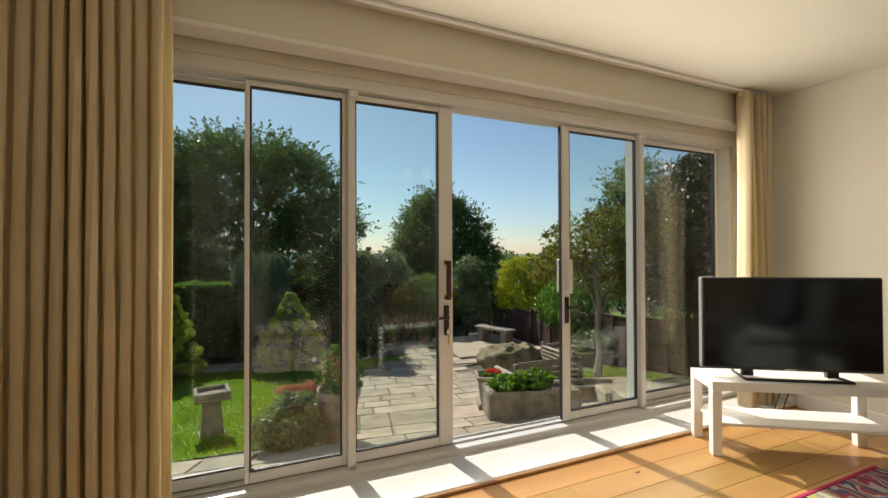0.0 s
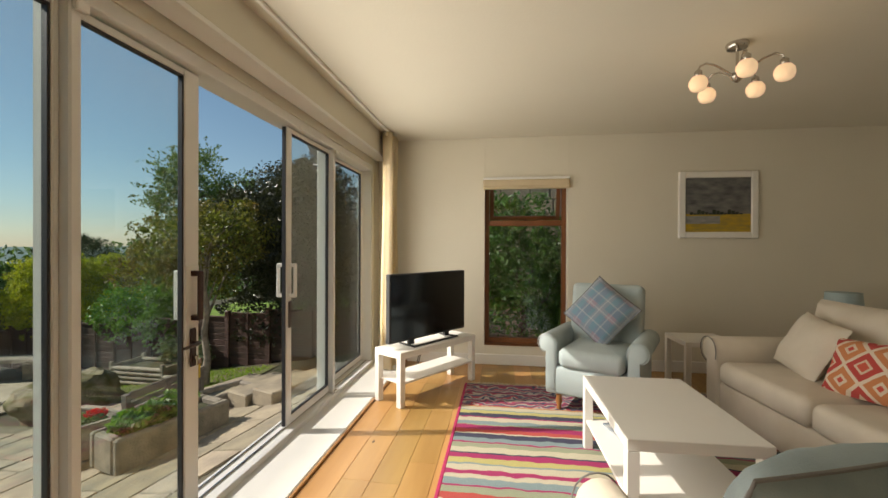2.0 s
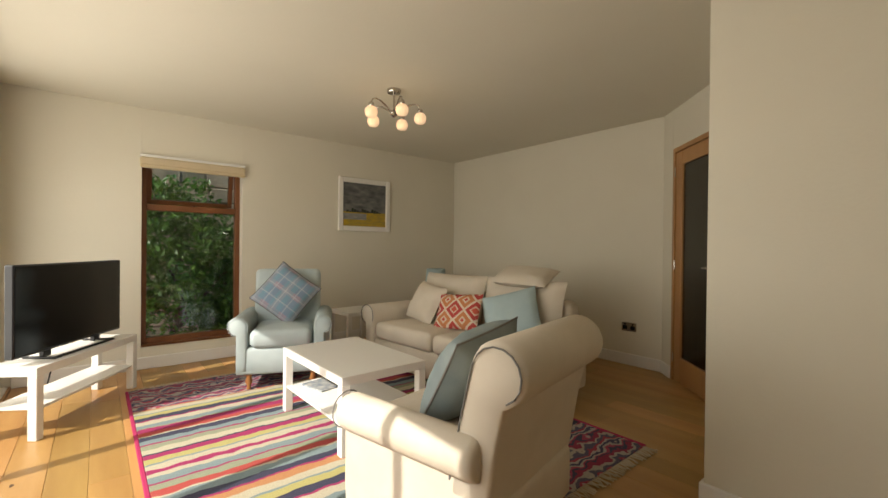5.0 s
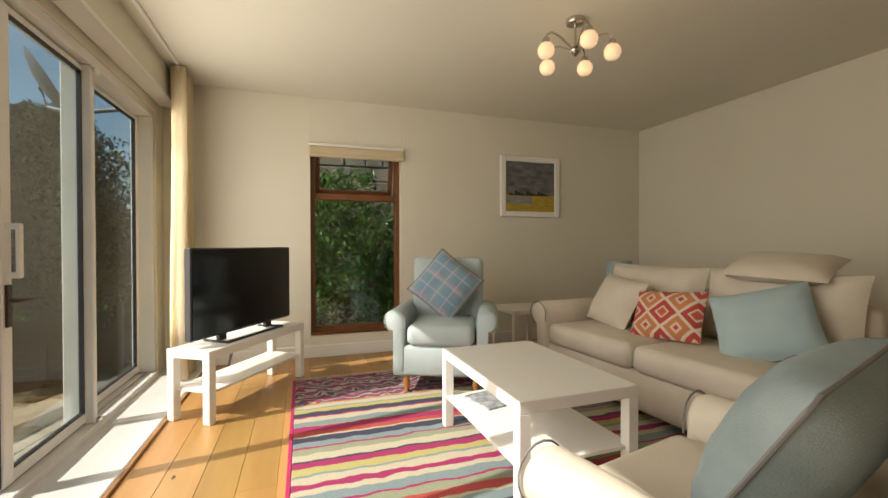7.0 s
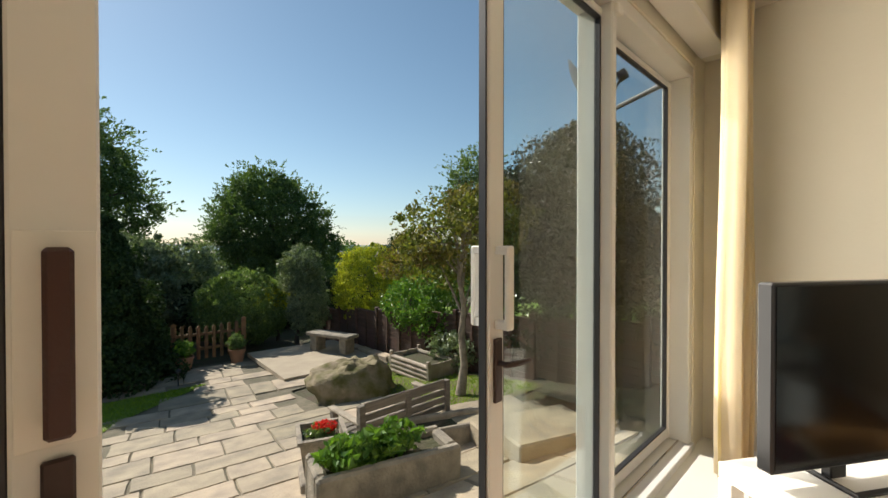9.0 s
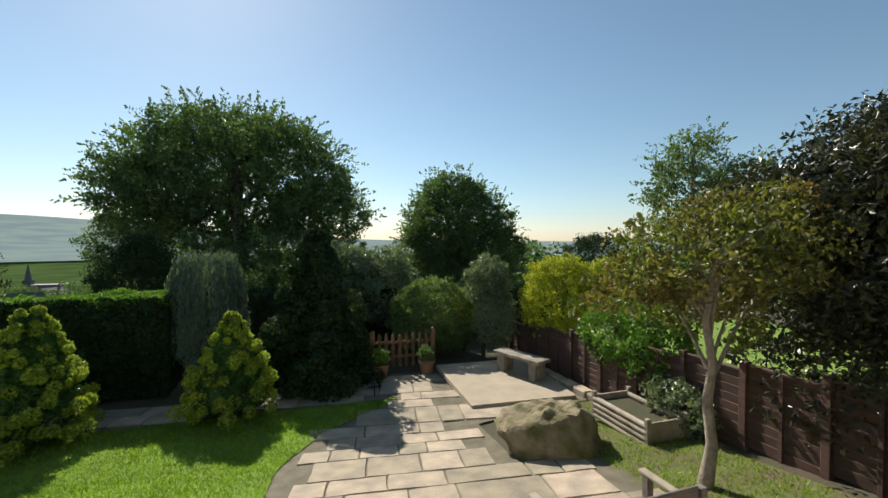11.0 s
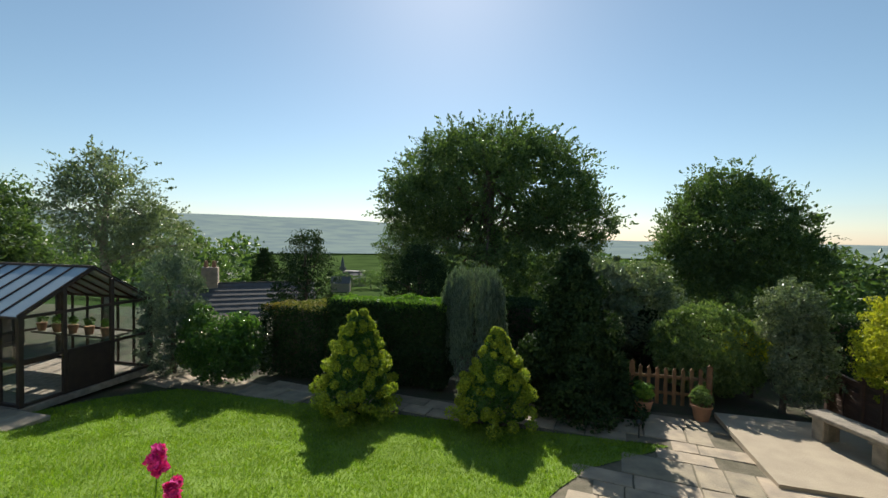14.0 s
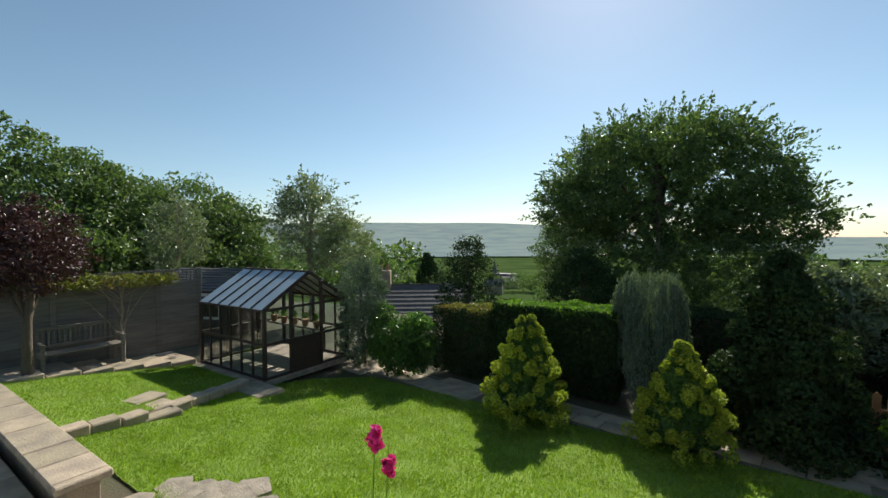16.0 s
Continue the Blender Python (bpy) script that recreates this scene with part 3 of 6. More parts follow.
curtain("curtain", -0.62, 0.05, -0.235, 13, 0.045, "cream lined curtain drawn back in deep pencil folds")
curtain("curtain", 3.60, 3.94, -0.235, 7, 0.055, "cream lined curtain gathered in the corner behind the television")


# ---- tables ----
def lack(name, w, d, h, top, leg, m, label, category, shelf=None, group=""):
    ob = thing(name, m, label, category, group)
    part("tabletop", Shape().box((-w / 2, -d / 2, h - top), (w / 2, d / 2, h), 0.003), LACK, ob)
    for sx in (-1, 1):
        for sy in (-1, 1):
            x, y = sx * (w / 2 - leg / 2), sy * (d / 2 - leg / 2)
            part("leg", Shape().box((x - leg / 2, y - leg / 2, 0), (x + leg / 2, y + leg / 2, h - top), 0.003), LACK, ob)
    if shelf:
        z, k = shelf
        part("shelf", Shape().box((-w / 2 + k, -d / 2 + 0.01, z), (w / 2 - k, d / 2 - 0.01, z + 0.016), 0.002), LACK, ob)
    return ob


CT = Matrix.Translation((1.89, -2.12, 0)) @ Matrix.Rotation(radians(1.0), 4, "Z")
lack("coffee_table", 0.86, 0.56, 0.44, 0.05, 0.05, CT, "plain white laminate coffee table with a low shelf on the rug", "table", (0.17, 0.02))
TVT = Matrix.Translation((3.21, -0.72, 0)) @ Matrix.Rotation(radians(-32.8), 4, "Z")
lack("tv_table", 0.94, 0.30, 0.42, 0.05, 0.05, TVT, "white laminate television bench with a shelf, standing across the corner", "table", (0.17, 0.03))
lack("side_table", 0.42, 0.42, 0.44, 0.04, 0.045, Matrix.Translation((3.58, -3.05, 0)) @ Matrix.Rotation(radians(2), 4, "Z"), "small square white side table between armchair and sofa", "table")
MAG = material("printed_cover", (0.10, 0.14, 0.20), (0.45, 0.45, 0.42), 25, 0.4, bump=0)
mag = Shape().box((-0.11, -0.15, 0), (0.11, 0.15, 0.012), 0.002)
solid("magazine", mag, MAG, "dark covered magazine lying on the table shelf", "magazine", m=CT @ pose(0.25, 0.02, 0.186, 0, 0, 12))


# ---- television ----
def television():
    ob = thing("television", Matrix.Translation((3.205, -0.725, 0.42)) @ Matrix.Rotation(radians(-32.8), 4, "Z"), "black flat television on a low stand, switched off", "television")
    w = 0.937
    part("casing", Shape().box((-w / 2, -0.02, 0.045), (w / 2, 0.03, 0.585), 0.006).box((-0.3, 0.03, 0.10), (0.3, 0.06, 0.42), 0.012), BLACK, ob)
    part("screen", Shape().box((-w / 2 + 0.01, -0.0225, 0.062), (w / 2 - 0.01, -0.0195, 0.575), 0.0005), SCREEN, ob, "glossy black screen")
    part("logo_plate", Shape().box((-0.03, -0.0235, 0.048), (0.03, -0.02, 0.056), 0.0005), CHROME, ob)
    for s in (-1, 1):
        part("neck", Shape().box((s * 0.22 - 0.03, -0.015, 0.008), (s * 0.22 + 0.03, 0.015, 0.06), 0.004), BLACK, ob)
    foot = Shape().tube([(-0.25, 0.10, 0.008), (-0.27, -0.09, 0.008), (0.27, -0.09, 0.008), (0.25, 0.10, 0.008)], 0.0085, 8)
    part("foot", foot, BLACK, ob, smooth=True)


television()
cab = thing("power_cable", pose(3.3, -0.62, 0), "two thin black cables hanging behind the television bench", "cable")
for k in range(2):
    part("cable", Shape().tube([(0.1 * k, 0.05, 0.40), (0.1 * k + 0.02, 0.0, 0.3), (0.1 * k - 0.01, 0.03, 0.14), (0.1 * k + 0.12, 0.1, 0.008)], 0.004, 6), BLACK, cab, smooth=True)


# ---- upholstery ----
def roll_profile(w, h, r, lean=0.0, n=12):
    """Outline of a scrolled arm: upright panel with a round roll on top, outwards to +x."""
    p = [(0, 0), (w, 0), (w, h - 1.9 * r)]
    for k in range(n + 1):
        a = radians(-75 + 255 * k / n)
        p.append((w / 2 + lean + r * math.cos(a), h - r + r * math.sin(a)))
    p.append((0, h - 1.6 * r))
    return p


def turned_leg(ob, x, y, h):
    part("leg", Shape().lathe([(0.016, 0), (0.02, 0.02), (0.015, h * 0.3), (0.028, h * 0.55), (0.02, h * 0.8), (0.03, h)], 14, pose(x, y, 0)), TURNED, ob, "turned brown wooden leg", True)


def scroll_back(w, h, thick, roll, m):
    """A chair back that leans and rolls over at its top; x across, +y behind."""
    s = Shape()
    n = 14
    prof = [(0.0, 0.0)]
    for k in range(7):
        t = k / 6
        prof.append((0.10 * t ** 1.5, h * 0.9 * t))
    for k in range(1, n):
        a = radians(150 - 240 * k / n)
        prof.append((0.10 + thick * 0.62 + roll * math.cos(a), h - roll + roll * math.sin(a)))
    prof.append((thick + 0.045, h * 0.45))
    prof.append((thick, 0.0))
    mm = m @ Matrix.Rotation(radians(90), 4, "Z") @ Matrix.Diagonal((1, 1, 1, 1))
    s.prism(prof, w, mm @ Matrix.Translation((0, -w / 2, 0)), 0.025)
    return s


def armchair(m, cloth, label, legs=0.13, w=0.76, back_h=0.60, flat_back=False):
    """Faces -y in its own frame."""
    ob = thing("armchair", m, label, "armchair")
    part("base", Shape().slab(w - 0.10, 0.68, 0.22, 0.03, pose(0, 0.02, legs)), cloth, ob, smooth=True)
    part("seat_cushion", Shape().slab(w - 0.26, 0.64, 0.15, 0.05, pose(0, -0.03, legs + 0.215), puff=0.025), cloth, ob, "plump loose seat cushion", True)
    prof = roll_profile(0.085, 0.47, 0.075, 0.03)
    for s in (-1, 1):
        mm = pose(s * (w / 2 - 0.115), -0.33, legs) @ Matrix.Diagonal((s, 1, 1, 1))
        arm = part("arm", Shape().prism(prof, 0.66, mm, 0.03), cloth, ob, smooth=True)
        rim = [mm @ Vector((x, -0.001, z)) for x, z in prof[3:]]
        part("piping", Shape().tube(rim, 0.003, 6), PIPING if not flat_back else cloth, arm, smooth=True)
    if flat_back:
        b = Shape().slab(w - 0.16, 0.62, 0.15, 0.05, pose(0, 0.245, legs + 0.52, 80, 0, 0) @ pose(0, 0, -0.07))
    else:
        b = scroll_back(w - 0.06, back_h, 0.15, 0.105, pose(0, 0.19, legs + 0.18, 0, 0, 0) @ Matrix.Diagonal((-1, 1, 1, 1)))
    back = part("backrest", b, cloth, ob, smooth=True)
    if not flat_back:
        for s in (-1, 1):
            pts = []
            for k in range(11):
                a = radians(165 - 230 * k / 10)
                pts.append((s * (w / 2 - 0.028), 0.19 + 0.10 + 0.093 + 0.088 * math.cos(a), legs + 0.18 + back_h - 0.105 + 0.088 * math.sin(a)))
            pts = [(s * (w / 2 - 0.028), 0.19 + 0.02, legs + 0.3), (s * (w / 2 - 0.028), 0.19 + 0.06, legs + 0.5)] + pts
            part("piping", Shape().tube(pts, 0.0032, 6), PIPING, back, smooth=True)
    for x in (-1, 1):
        for y in (-0.27, 0.27):
            turned_leg(ob, x * (w / 2 - 0.12), y, legs)
    return ob


# faces given as the heading that the sitter looks along
def facing(x, y, deg):
    return Matrix.Translation((x, y, 0)) @ Matrix.Rotation(radians(deg + 90), 4, "Z")


CH1 = facing(0.68, -1.99, 12) @ Matrix.Scale(0.95, 4)
armchair(CH1, SOFA, "cream armchair with rolled arms and a scrolled back, dark piping")
CH2 = facing(3.02, -2.09, 155) @ Matrix.Scale(0.95, 4)
armchair(CH2, BLUEUP, "pale blue armchair with rolled arms and turned front legs", 0.14, 0.74, 0.6, True)


def sofa():
    m = Matrix.Translation((2.09, -3.33, 0)) @ Matrix.Rotation(radians(5), 4, "Z") @ Matrix.Diagonal((1.0, 0.96, 0.94, 1))
    ob = thing("sofa", m, "cream two-seat sofa with rolled arms and loose cushions", "sofa")
    w, lg = 1.86, 0.06
    part("base", Shape().slab(w - 0.2, 0.86, 0.24, 0.03, pose(0, 0, lg)), SOFA, ob, smooth=True)
    # in this frame the sitter looks along +y
    for s in (-1, 1):
        part("seat_cushion", Shape().slab(0.76, 0.66, 0.17, 0.055, pose(s * 0.385, 0.13, lg + 0.235), puff=0.02), SOFA, ob, smooth=True)
        part("back_cushion", Shape().cushion(0.80, 0.46, 0.24, pose(s * 0.40, -0.24, 0.70, 12, 0, 0), square=0.55), SOFA, ob, smooth=True)
        prof = roll_profile(0.11, 0.56, 0.095, 0.035)
        mm = pose(s * (w / 2 - 0.15), -0.44, lg) @ Matrix.Diagonal((s, 1, 1, 1))
        arm = part("arm", Shape().prism(prof, 0.90, mm, 0.03), SOFA, ob, smooth=True)
        part("piping", Shape().tube([mm @ Vector((x, 0.901, z)) for x, z in prof[3:]], 0.004, 6), PIPING, arm, smooth=True)
        for y in (-0.36, 0.36):
            part("foot", Shape().lathe([(0.025, 0), (0.03, lg)], 12, pose(s * (w / 2 - 0.14), y, 0)), TURNED, ob, "", True)
    part("backrest", Shape().slab(w - 0.22, 0.20, 0.68, 0.07, pose(0, -0.38, lg + 0.02)), SOFA, ob, smooth=True)
    return m


SM = sofa()


def scatter(name, w, h, d, m, mat, label, edge=None):
    ob = thing(name, m, label, "cushion")
    c = part("cover", Shape().cushion(w, h, d), mat, ob, smooth=True)
    if edge:
        pts = []
        for k in range(41):
            t = (k % 40) / 10
            i, u = int(t), (t - int(t)) * 2 - 1
            a, b = ((u, -1), (1, u), (-u, 1), (-1, -u))[i]
            pts.append((a * w / 2 * (1 - 0.039 * (1 - b * b) * a * a) if abs(a) == 1 else a * w / 2, 0, b * h / 2 * (1 - 0.039 * (1 - a * a)) if abs(b) == 1 else b * h / 2))
        part("piping", Shape().tube(pts, 0.005, 6, False), edge, c, smooth=True)
    return ob


def check(name):
    """Soft tartan of blues and dusty pink."""
    m = material(name, (0.20, 0.27, 0.36), (0.16, 0.22, 0.30), 6, 0.9, bump=0.25, fine=250)
    n, l = m.node_tree.nodes, m.node_tree.links.new
    p = n["Principled BSDF"]
    src = p.inputs["Base Color"].links[0].from_socket
    tc = n.new("ShaderNodeTexCoord")
    sep = n.new("ShaderNodeSeparateXYZ")
    l(tc.outputs["Object"], sep.inputs[0])
    for ax, sc, col, width in ((0, 5.2, (0.42, 0.25, 0.28, 1), 0.25), (2, 5.2, (0.42, 0.25, 0.28, 1), 0.25), (0, 5.2, (0.15, 0.30, 0.36, 1), 0.6), (2, 10.4, (0.40, 0.42, 0.44, 1), 0.12), (0, 10.4, (0.40, 0.42, 0.44, 1), 0.12)):
        mu = n.new("ShaderNodeMath")
        mu.operation = "MULTIPLY_ADD"
        mu.inputs[1].default_value, mu.inputs[2].default_value = sc, 0.37 * width + 4
        l(sep.outputs[ax], mu.inputs[0])
        fr = n.new("ShaderNodeMath")
        fr.operation = "FRACT"
        l(mu.outputs[0], fr.inputs[0])
        lt = n.new("ShaderNodeMath")
        lt.operation = "LESS_THAN"
        lt.inputs[1].default_value = width
        l(fr.outputs[0], lt.inputs[0])
        hf = n.new("ShaderNodeMath")
        hf.operation = "MULTIPLY"
        hf.inputs[1].default_value = 0.5
        l(lt.outputs[0], hf.inputs[0])
        mx = n.new("ShaderNodeMix")
        mx.data_type = "RGBA"
        mx.inputs[7].default_value = col
        l(hf.outputs[0], mx.inputs[0])
        l(src, mx.inputs[6])
        src = mx.outputs[2]
    l(src, p.inputs["Base Color"])
    return m


def kilim(name):
    """Red and cream lozenges."""
    m = material(name, (0.62, 0.50, 0.38), (0.55, 0.42, 0.30), 10, 0.95, bump=0.4, fine=220)
    n, l = m.node_tree.nodes, m.node_tree.links.new
    p = n["Principled BSDF"]
    src = p.inputs["Base Color"].links[0].from_socket
    tc = n.new("ShaderNodeTexCoord")
    sep = n.new("ShaderNodeSeparateXYZ")
    l(tc.outputs["Object"], sep.inputs[0])
    tri = []
    for ax, sc in ((0, 0.19), (2, 0.19)):
        pp = n.new("ShaderNodeMath")
        pp.operation = "PINGPONG"
        pp.inputs[1].default_value = sc / 2
        l(sep.outputs[ax], pp.inputs[0])
        tri.append(pp)
    ad = n.new("ShaderNodeMath")
    ad.operation = "ADD"
    l(tri[0].outputs[0], ad.inputs[0])
    l(tri[1].outputs[0], ad.inputs[1])
    cr = n.new("ShaderNodeValToRGB")
    cr.color_ramp.interpolation = "CONSTANT"
    e = cr.color_ramp.elements
    cols = ((0, (0.55, 0.10, 0.06)), (0.16, (0.62, 0.48, 0.35)), (0.24, (0.45, 0.06, 0.05)), (0.45, (0.66, 0.54, 0.42)), (0.58, (0.52, 0.20, 0.08)), (0.8, (0.62, 0.5, 0.38)), (0.9, (0.5, 0.07, 0.05)))
    while len(e) < len(cols):
        e.new(0.5)
    for i, (q, c) in enumerate(cols):
        e[i].position, e[i].color = q, (*c, 1)
    dv = n.new("ShaderNodeMath")
    dv.operation = "DIVIDE"
    dv.inputs[1].default_value = 0.19
    l(ad.outputs[0], dv.inputs[0])
    l(dv.outputs[0], cr.inputs[0])
    l(cr.outputs[0], p.inputs["Base Color"])
    return m


TARTAN, KILIM = check("tartan_wool"), kilim("kilim_weave")
# cushions lean on the backs; frame: +y towards the sitter's front on the sofa
scatter("cushion", 0.43, 0.43, 0.16, CH2 @ pose(0.0, 0.03, 0.76, -20, 0, 0) @ pose(0, 0, 0, 0, 38, 0), TARTAN, "blue and pink tartan cushion on the pale blue armchair", PIPING)
scatter("cushion", 0.45, 0.42, 0.21, CH1 @ pose(0.02, 0.06, 0.69, -30, 0, 4) @ pose(0, 0, 0, 0, 6, 0), VELVET, "teal grey velvet cushion with dark piping on the armchair", PIPING)
scatter("cushion", 0.46, 0.40, 0.15, SM @ pose(0.47, 0.06, 0.65, 28, 0, -10) @ pose(0, 0, 0, 0, -6, 0), SOFA, "plain cream cushion leaning on the sofa back")
scatter("cushion", 0.44, 0.34, 0.13, SM @ pose(0.02, 0.10, 0.62, 26, 0, 8) @ pose(0, 0, 0, 0, 4, 0), KILIM, "red and cream lozenge patterned cushion on the sofa")
scatter("cushion", 0.45, 0.42, 0.15, SM @ pose(-0.5, 0.05, 0.65, 30, 0, 16) @ pose(0, 0, 0, 0, 18, 0), DUCK, "duck egg blue cushion leaning on the sofa arm")
scatter("cushion", 0.50, 0.34, 0.14, SM @ pose(-0.42, -0.26, 0.95, 70, 0, 12) @ pose(0, 0, 0, 0, -6, 0), SOFA, "cream cushion lying on top of the sofa back")

# small lamp on the side table behind the sofa arm
tl = thing("table_lamp", pose(3.5, -4.1, 0), "slim lamp with a duck egg blue drum shade behind the sofa", "lamp")
part("shade", Shape().lathe([(0.135, 0.66), (0.115, 0.86)], 24), DUCK, tl, "duck egg blue shade", True)
part("stem", Shape().lathe([(0.11, 0), (0.11, 0.02), (0.012, 0.03), (0.012, 0.68)], 14), CHROME, tl, "", True)


# ---- rug ----
RUGC = {"m": (.36, .025, .12), "c": (.54, .49, .36), "n": (.045, .045, .085), "t": (.22, .29, .30), "y": (.48, .43, .16), "r": (.46, .07, .06), "g": (.30, .33, .22), "o": (.50, .24, .10)}
RSEQ = "mctymncgmtncrmgtcmnytcomntcrgmtc"
RC = [(round(k / len(RSEQ) + 0.008 * ((k * 7) % 3 - 1) * (k > 0), 4), *RUGC[q]) for k, q in enumerate(RSEQ)]
RUG1 = stripes("striped_rug", RC, 0, 0.72, 0.05)
RUG2 = stripes("figured_rug", [(0, .05, .05, .10), (.1, .40, .06, .12), (.18, .42, .38, .34), (.3, .06, .06, .12), (.42, .45, .40, .36), (.5, .38, .05, .09), (.6, .10, .09, .15), (.75, .42, .38, .32), (.85, .30, .03, .08)], 0, 5.5, 0.22)
rug = thing("rug", pose(0.52, -3.26, 0.004), "multicoloured striped flat-woven rug with fringed ends on the oak floor", "rug")
RL, RW = 2.86, 2.22
part("field", Shape().box((0.42, 0, 0), (RL - 0.52, RW, 0.011), 0.003), RUG1, rug, "bright red, cream, blue and pink stripes")
part("end_band", Shape().box((RL - 0.52, 0, 0), (RL, RW, 0.0105), 0.003), RUG2, rug, "darker figured band")
part("end_band", Shape().box((0, 0, 0), (0.42, RW, 0.0105), 0.003), RUG2, rug, "darker figured band")
BIND = material("magenta_binding", (0.40, 0.02, 0.10), rough=0.9)
for y0_ in (RW, -0.02):
    part("binding", Shape().box((0, y0_, 0), (RL, y0_ + 0.02, 0.012), 0.003), BIND, rug)
fr = Shape()
rr = random.Random(3)
for k in range(150):
    y = RW * k / 150
    for x0, sg in ((RL, 1), (0, -1)):
        fr.tube([(x0, y, 0.006), (x0 + sg * 0.03, y + rr.uniform(-.01, .01), 0.006), (x0 + sg * rr.uniform(.05, .075), y + rr.uniform(-.02, .02), 0.003)], 0.0035, 4)
part("fringe", fr, material("fringe_yarn", (0.55, 0.48, 0.36), rough=0.95), rug, "cream knotted fringe", kind="stuff")

# ---- picture ----
pic = thing("picture", pose(EX, -3.405, 1.315), "framed landscape painting, dark sky over a yellow field", "picture")
pw, ph = 0.71, 0.645
s = Shape()
for lo, hi in (((-0.03, -pw / 2, 0), (0, -pw / 2 + 0.06, ph)), ((-0.03, pw / 2 - 0.06, 0), (0, pw / 2, ph)), ((-0.03, -pw / 2 + 0.06, 0), (0, pw / 2 - 0.06, 0.06)), ((-0.03, -pw / 2 + 0.06, ph - 0.06), (0, pw / 2 - 0.06, ph))):
    s.box(lo, hi, 0.006)
part("frame", s, LACK, pic, "white painted frame")
SKYP = material("painted_storm_sky", (0.06, 0.065, 0.07), (0.19, 0.19, 0.18), 7, 0.6, bump=0.1, stretch=(1, 1, 2.5))
part("sky", Shape().box((-0.014, -pw / 2 + 0.06, 0.235), (-0.004, pw / 2 - 0.06, ph - 0.06), 0.001), SKYP, pic)
part("field", Shape().box((-0.014, -pw / 2 + 0.06, 0.06), (-0.004, pw / 2 - 0.06, 0.235), 0.001), material("painted_field", (0.50, 0.33, 0.02), (0.28, 0.22, 0.05), 9, 0.6, bump=0.1, stretch=(1, 1, 4)), pic)
part("lake", Shape().box((-0.016, -0.02, 0.14), (-0.0142, pw / 2 - 0.06, 0.215), 0.001), material("painted_water", (0.30, 0.30, 0.28), (0.18, 0.19, 0.19), 12, 0.5, stretch=(1, 1, 3)), pic)
hs = Shape()
for k in range(14):
    y = -0.22 + 0.034 * k
    hs.box((-0.0165, y, 0.228), (-0.0143, y + 0.03, 0.24 + 0.012 * ((k * 5) % 4)), 0.001)
part("far_trees", hs, material("painted_trees", (0.02, 0.03, 0.02)), pic)


# ---- ceiling lamp ----
def ceiling_lamp():
    ob = thing("ceiling_light", pose(2.2, -2.63, CE), "chrome ceiling light with five curved arms and lit glass globes", "lamp")
    part("canopy", Shape().lathe([(0.055, -0.001), (0.058, -0.012), (0.05, -0.028), (0.02, -0.032)], 24), CHROME, ob, "", True)
    part("stem", Shape().tube([(0, 0, -0.03), (0, 0, -0.17)], 0.008, 12), CHROME, ob, "", True)
    part("hub", Shape().lathe([(0.01, -0.215), (0.026, -0.20), (0.034, -0.185), (0.024, -0.165), (0.01, -0.16)], 16), CHROME, ob, "", True)
    for k in range(5):
        a = 2 * math.pi * k / 5 + 0.35
        c, s_ = math.cos(a), math.sin(a)
        arm = part("arm", Shape().tube([(c * r, s_ * r, z) for r, z in ((0.02, -0.18), (0.07, -0.145), (0.12, -0.115), (0.165, -0.105), (0.195, -0.12), (0.205, -0.145))], 0.006, 8), CHROME, ob, "", True)
        part("lampholder", Shape().lathe([(0.014, -0.18), (0.02, -0.165), (0.02, -0.15), (0.008, -0.14)], 12, pose(c * 0.205, s_ * 0.205, 0)), CHROME, arm, "", True)
        g = part("globe", Shape().lathe([(0.012, -0.172), (0.032, -0.18), (0.046, -0.20), (0.048, -0.222), (0.040, -0.245), (0.028, -0.256)], 16, pose(c * 0.205, s_ * 0.205, 0)), LITGLASS, arm, "lit amber cut glass globe", True)
        g.visible_shadow = False
        part("bulb", Shape().lathe([(0.006, -0.178), (0.015, -0.195), (0.019, -0.213), (0.014, -0.229), (0.003, -0.234)], 12, pose(c * 0.205, s_ * 0.205, 0)), BULB, arm, "lit warm bulb", True)


ceiling_lamp()

# ---- oak door, socket ----
door = thing("door_1", dm, "closed oak door with one tall smoked glass panel", "door", kind="structure")
dw = dl - DO - 0.03
f = Shape()
f.box((0.0, -0.004, 0), (0.035, 0.11, 2.01), 0.003, pose(DO, 0, 0))
f.box((0.035, -0.004, 1.97), (dw, 0.11, 2.01), 0.003, pose(DO, 0, 0))
part("door_frame", f, OAKTRIM, door)
lf = Shape()
lo_, hi_ = DO + 0.04, dl - 0.035
lf.box((lo_, 0.006, 0.008), (lo_ + 0.11, 0.046, 1.965), 0.003)
lf.box((hi_ - 0.11, 0.006, 0.008), (hi_, 0.046, 1.965), 0.003)
lf.box((lo_ + 0.11, 0.006, 0.008), (hi_ - 0.11, 0.046, 0.22), 0.003)
lf.box((lo_ + 0.11, 0.006, 1.85), (hi_ - 0.11, 0.046, 1.965), 0.003)
leaf1 = part("door_leaf", lf, OAKTRIM, door, "pale oak door leaf")
part("pane", Shape().box((lo_ + 0.11, 0.022, 0.22), (hi_ - 0.11, 0.030, 1.85), 0.001), FROST, leaf1, "smoked glass panel")
part("door_handle", Shape().tube([(hi_ - 0.055, 0.006, 1.0), (hi_ - 0.055, -0.045, 1.0), (hi_ - 0.075, -0.05, 1.0), (hi_ - 0.17, -0.05, 0.998)], 0.009, 10), CHROME, leaf1, "brushed steel lever handle", True)
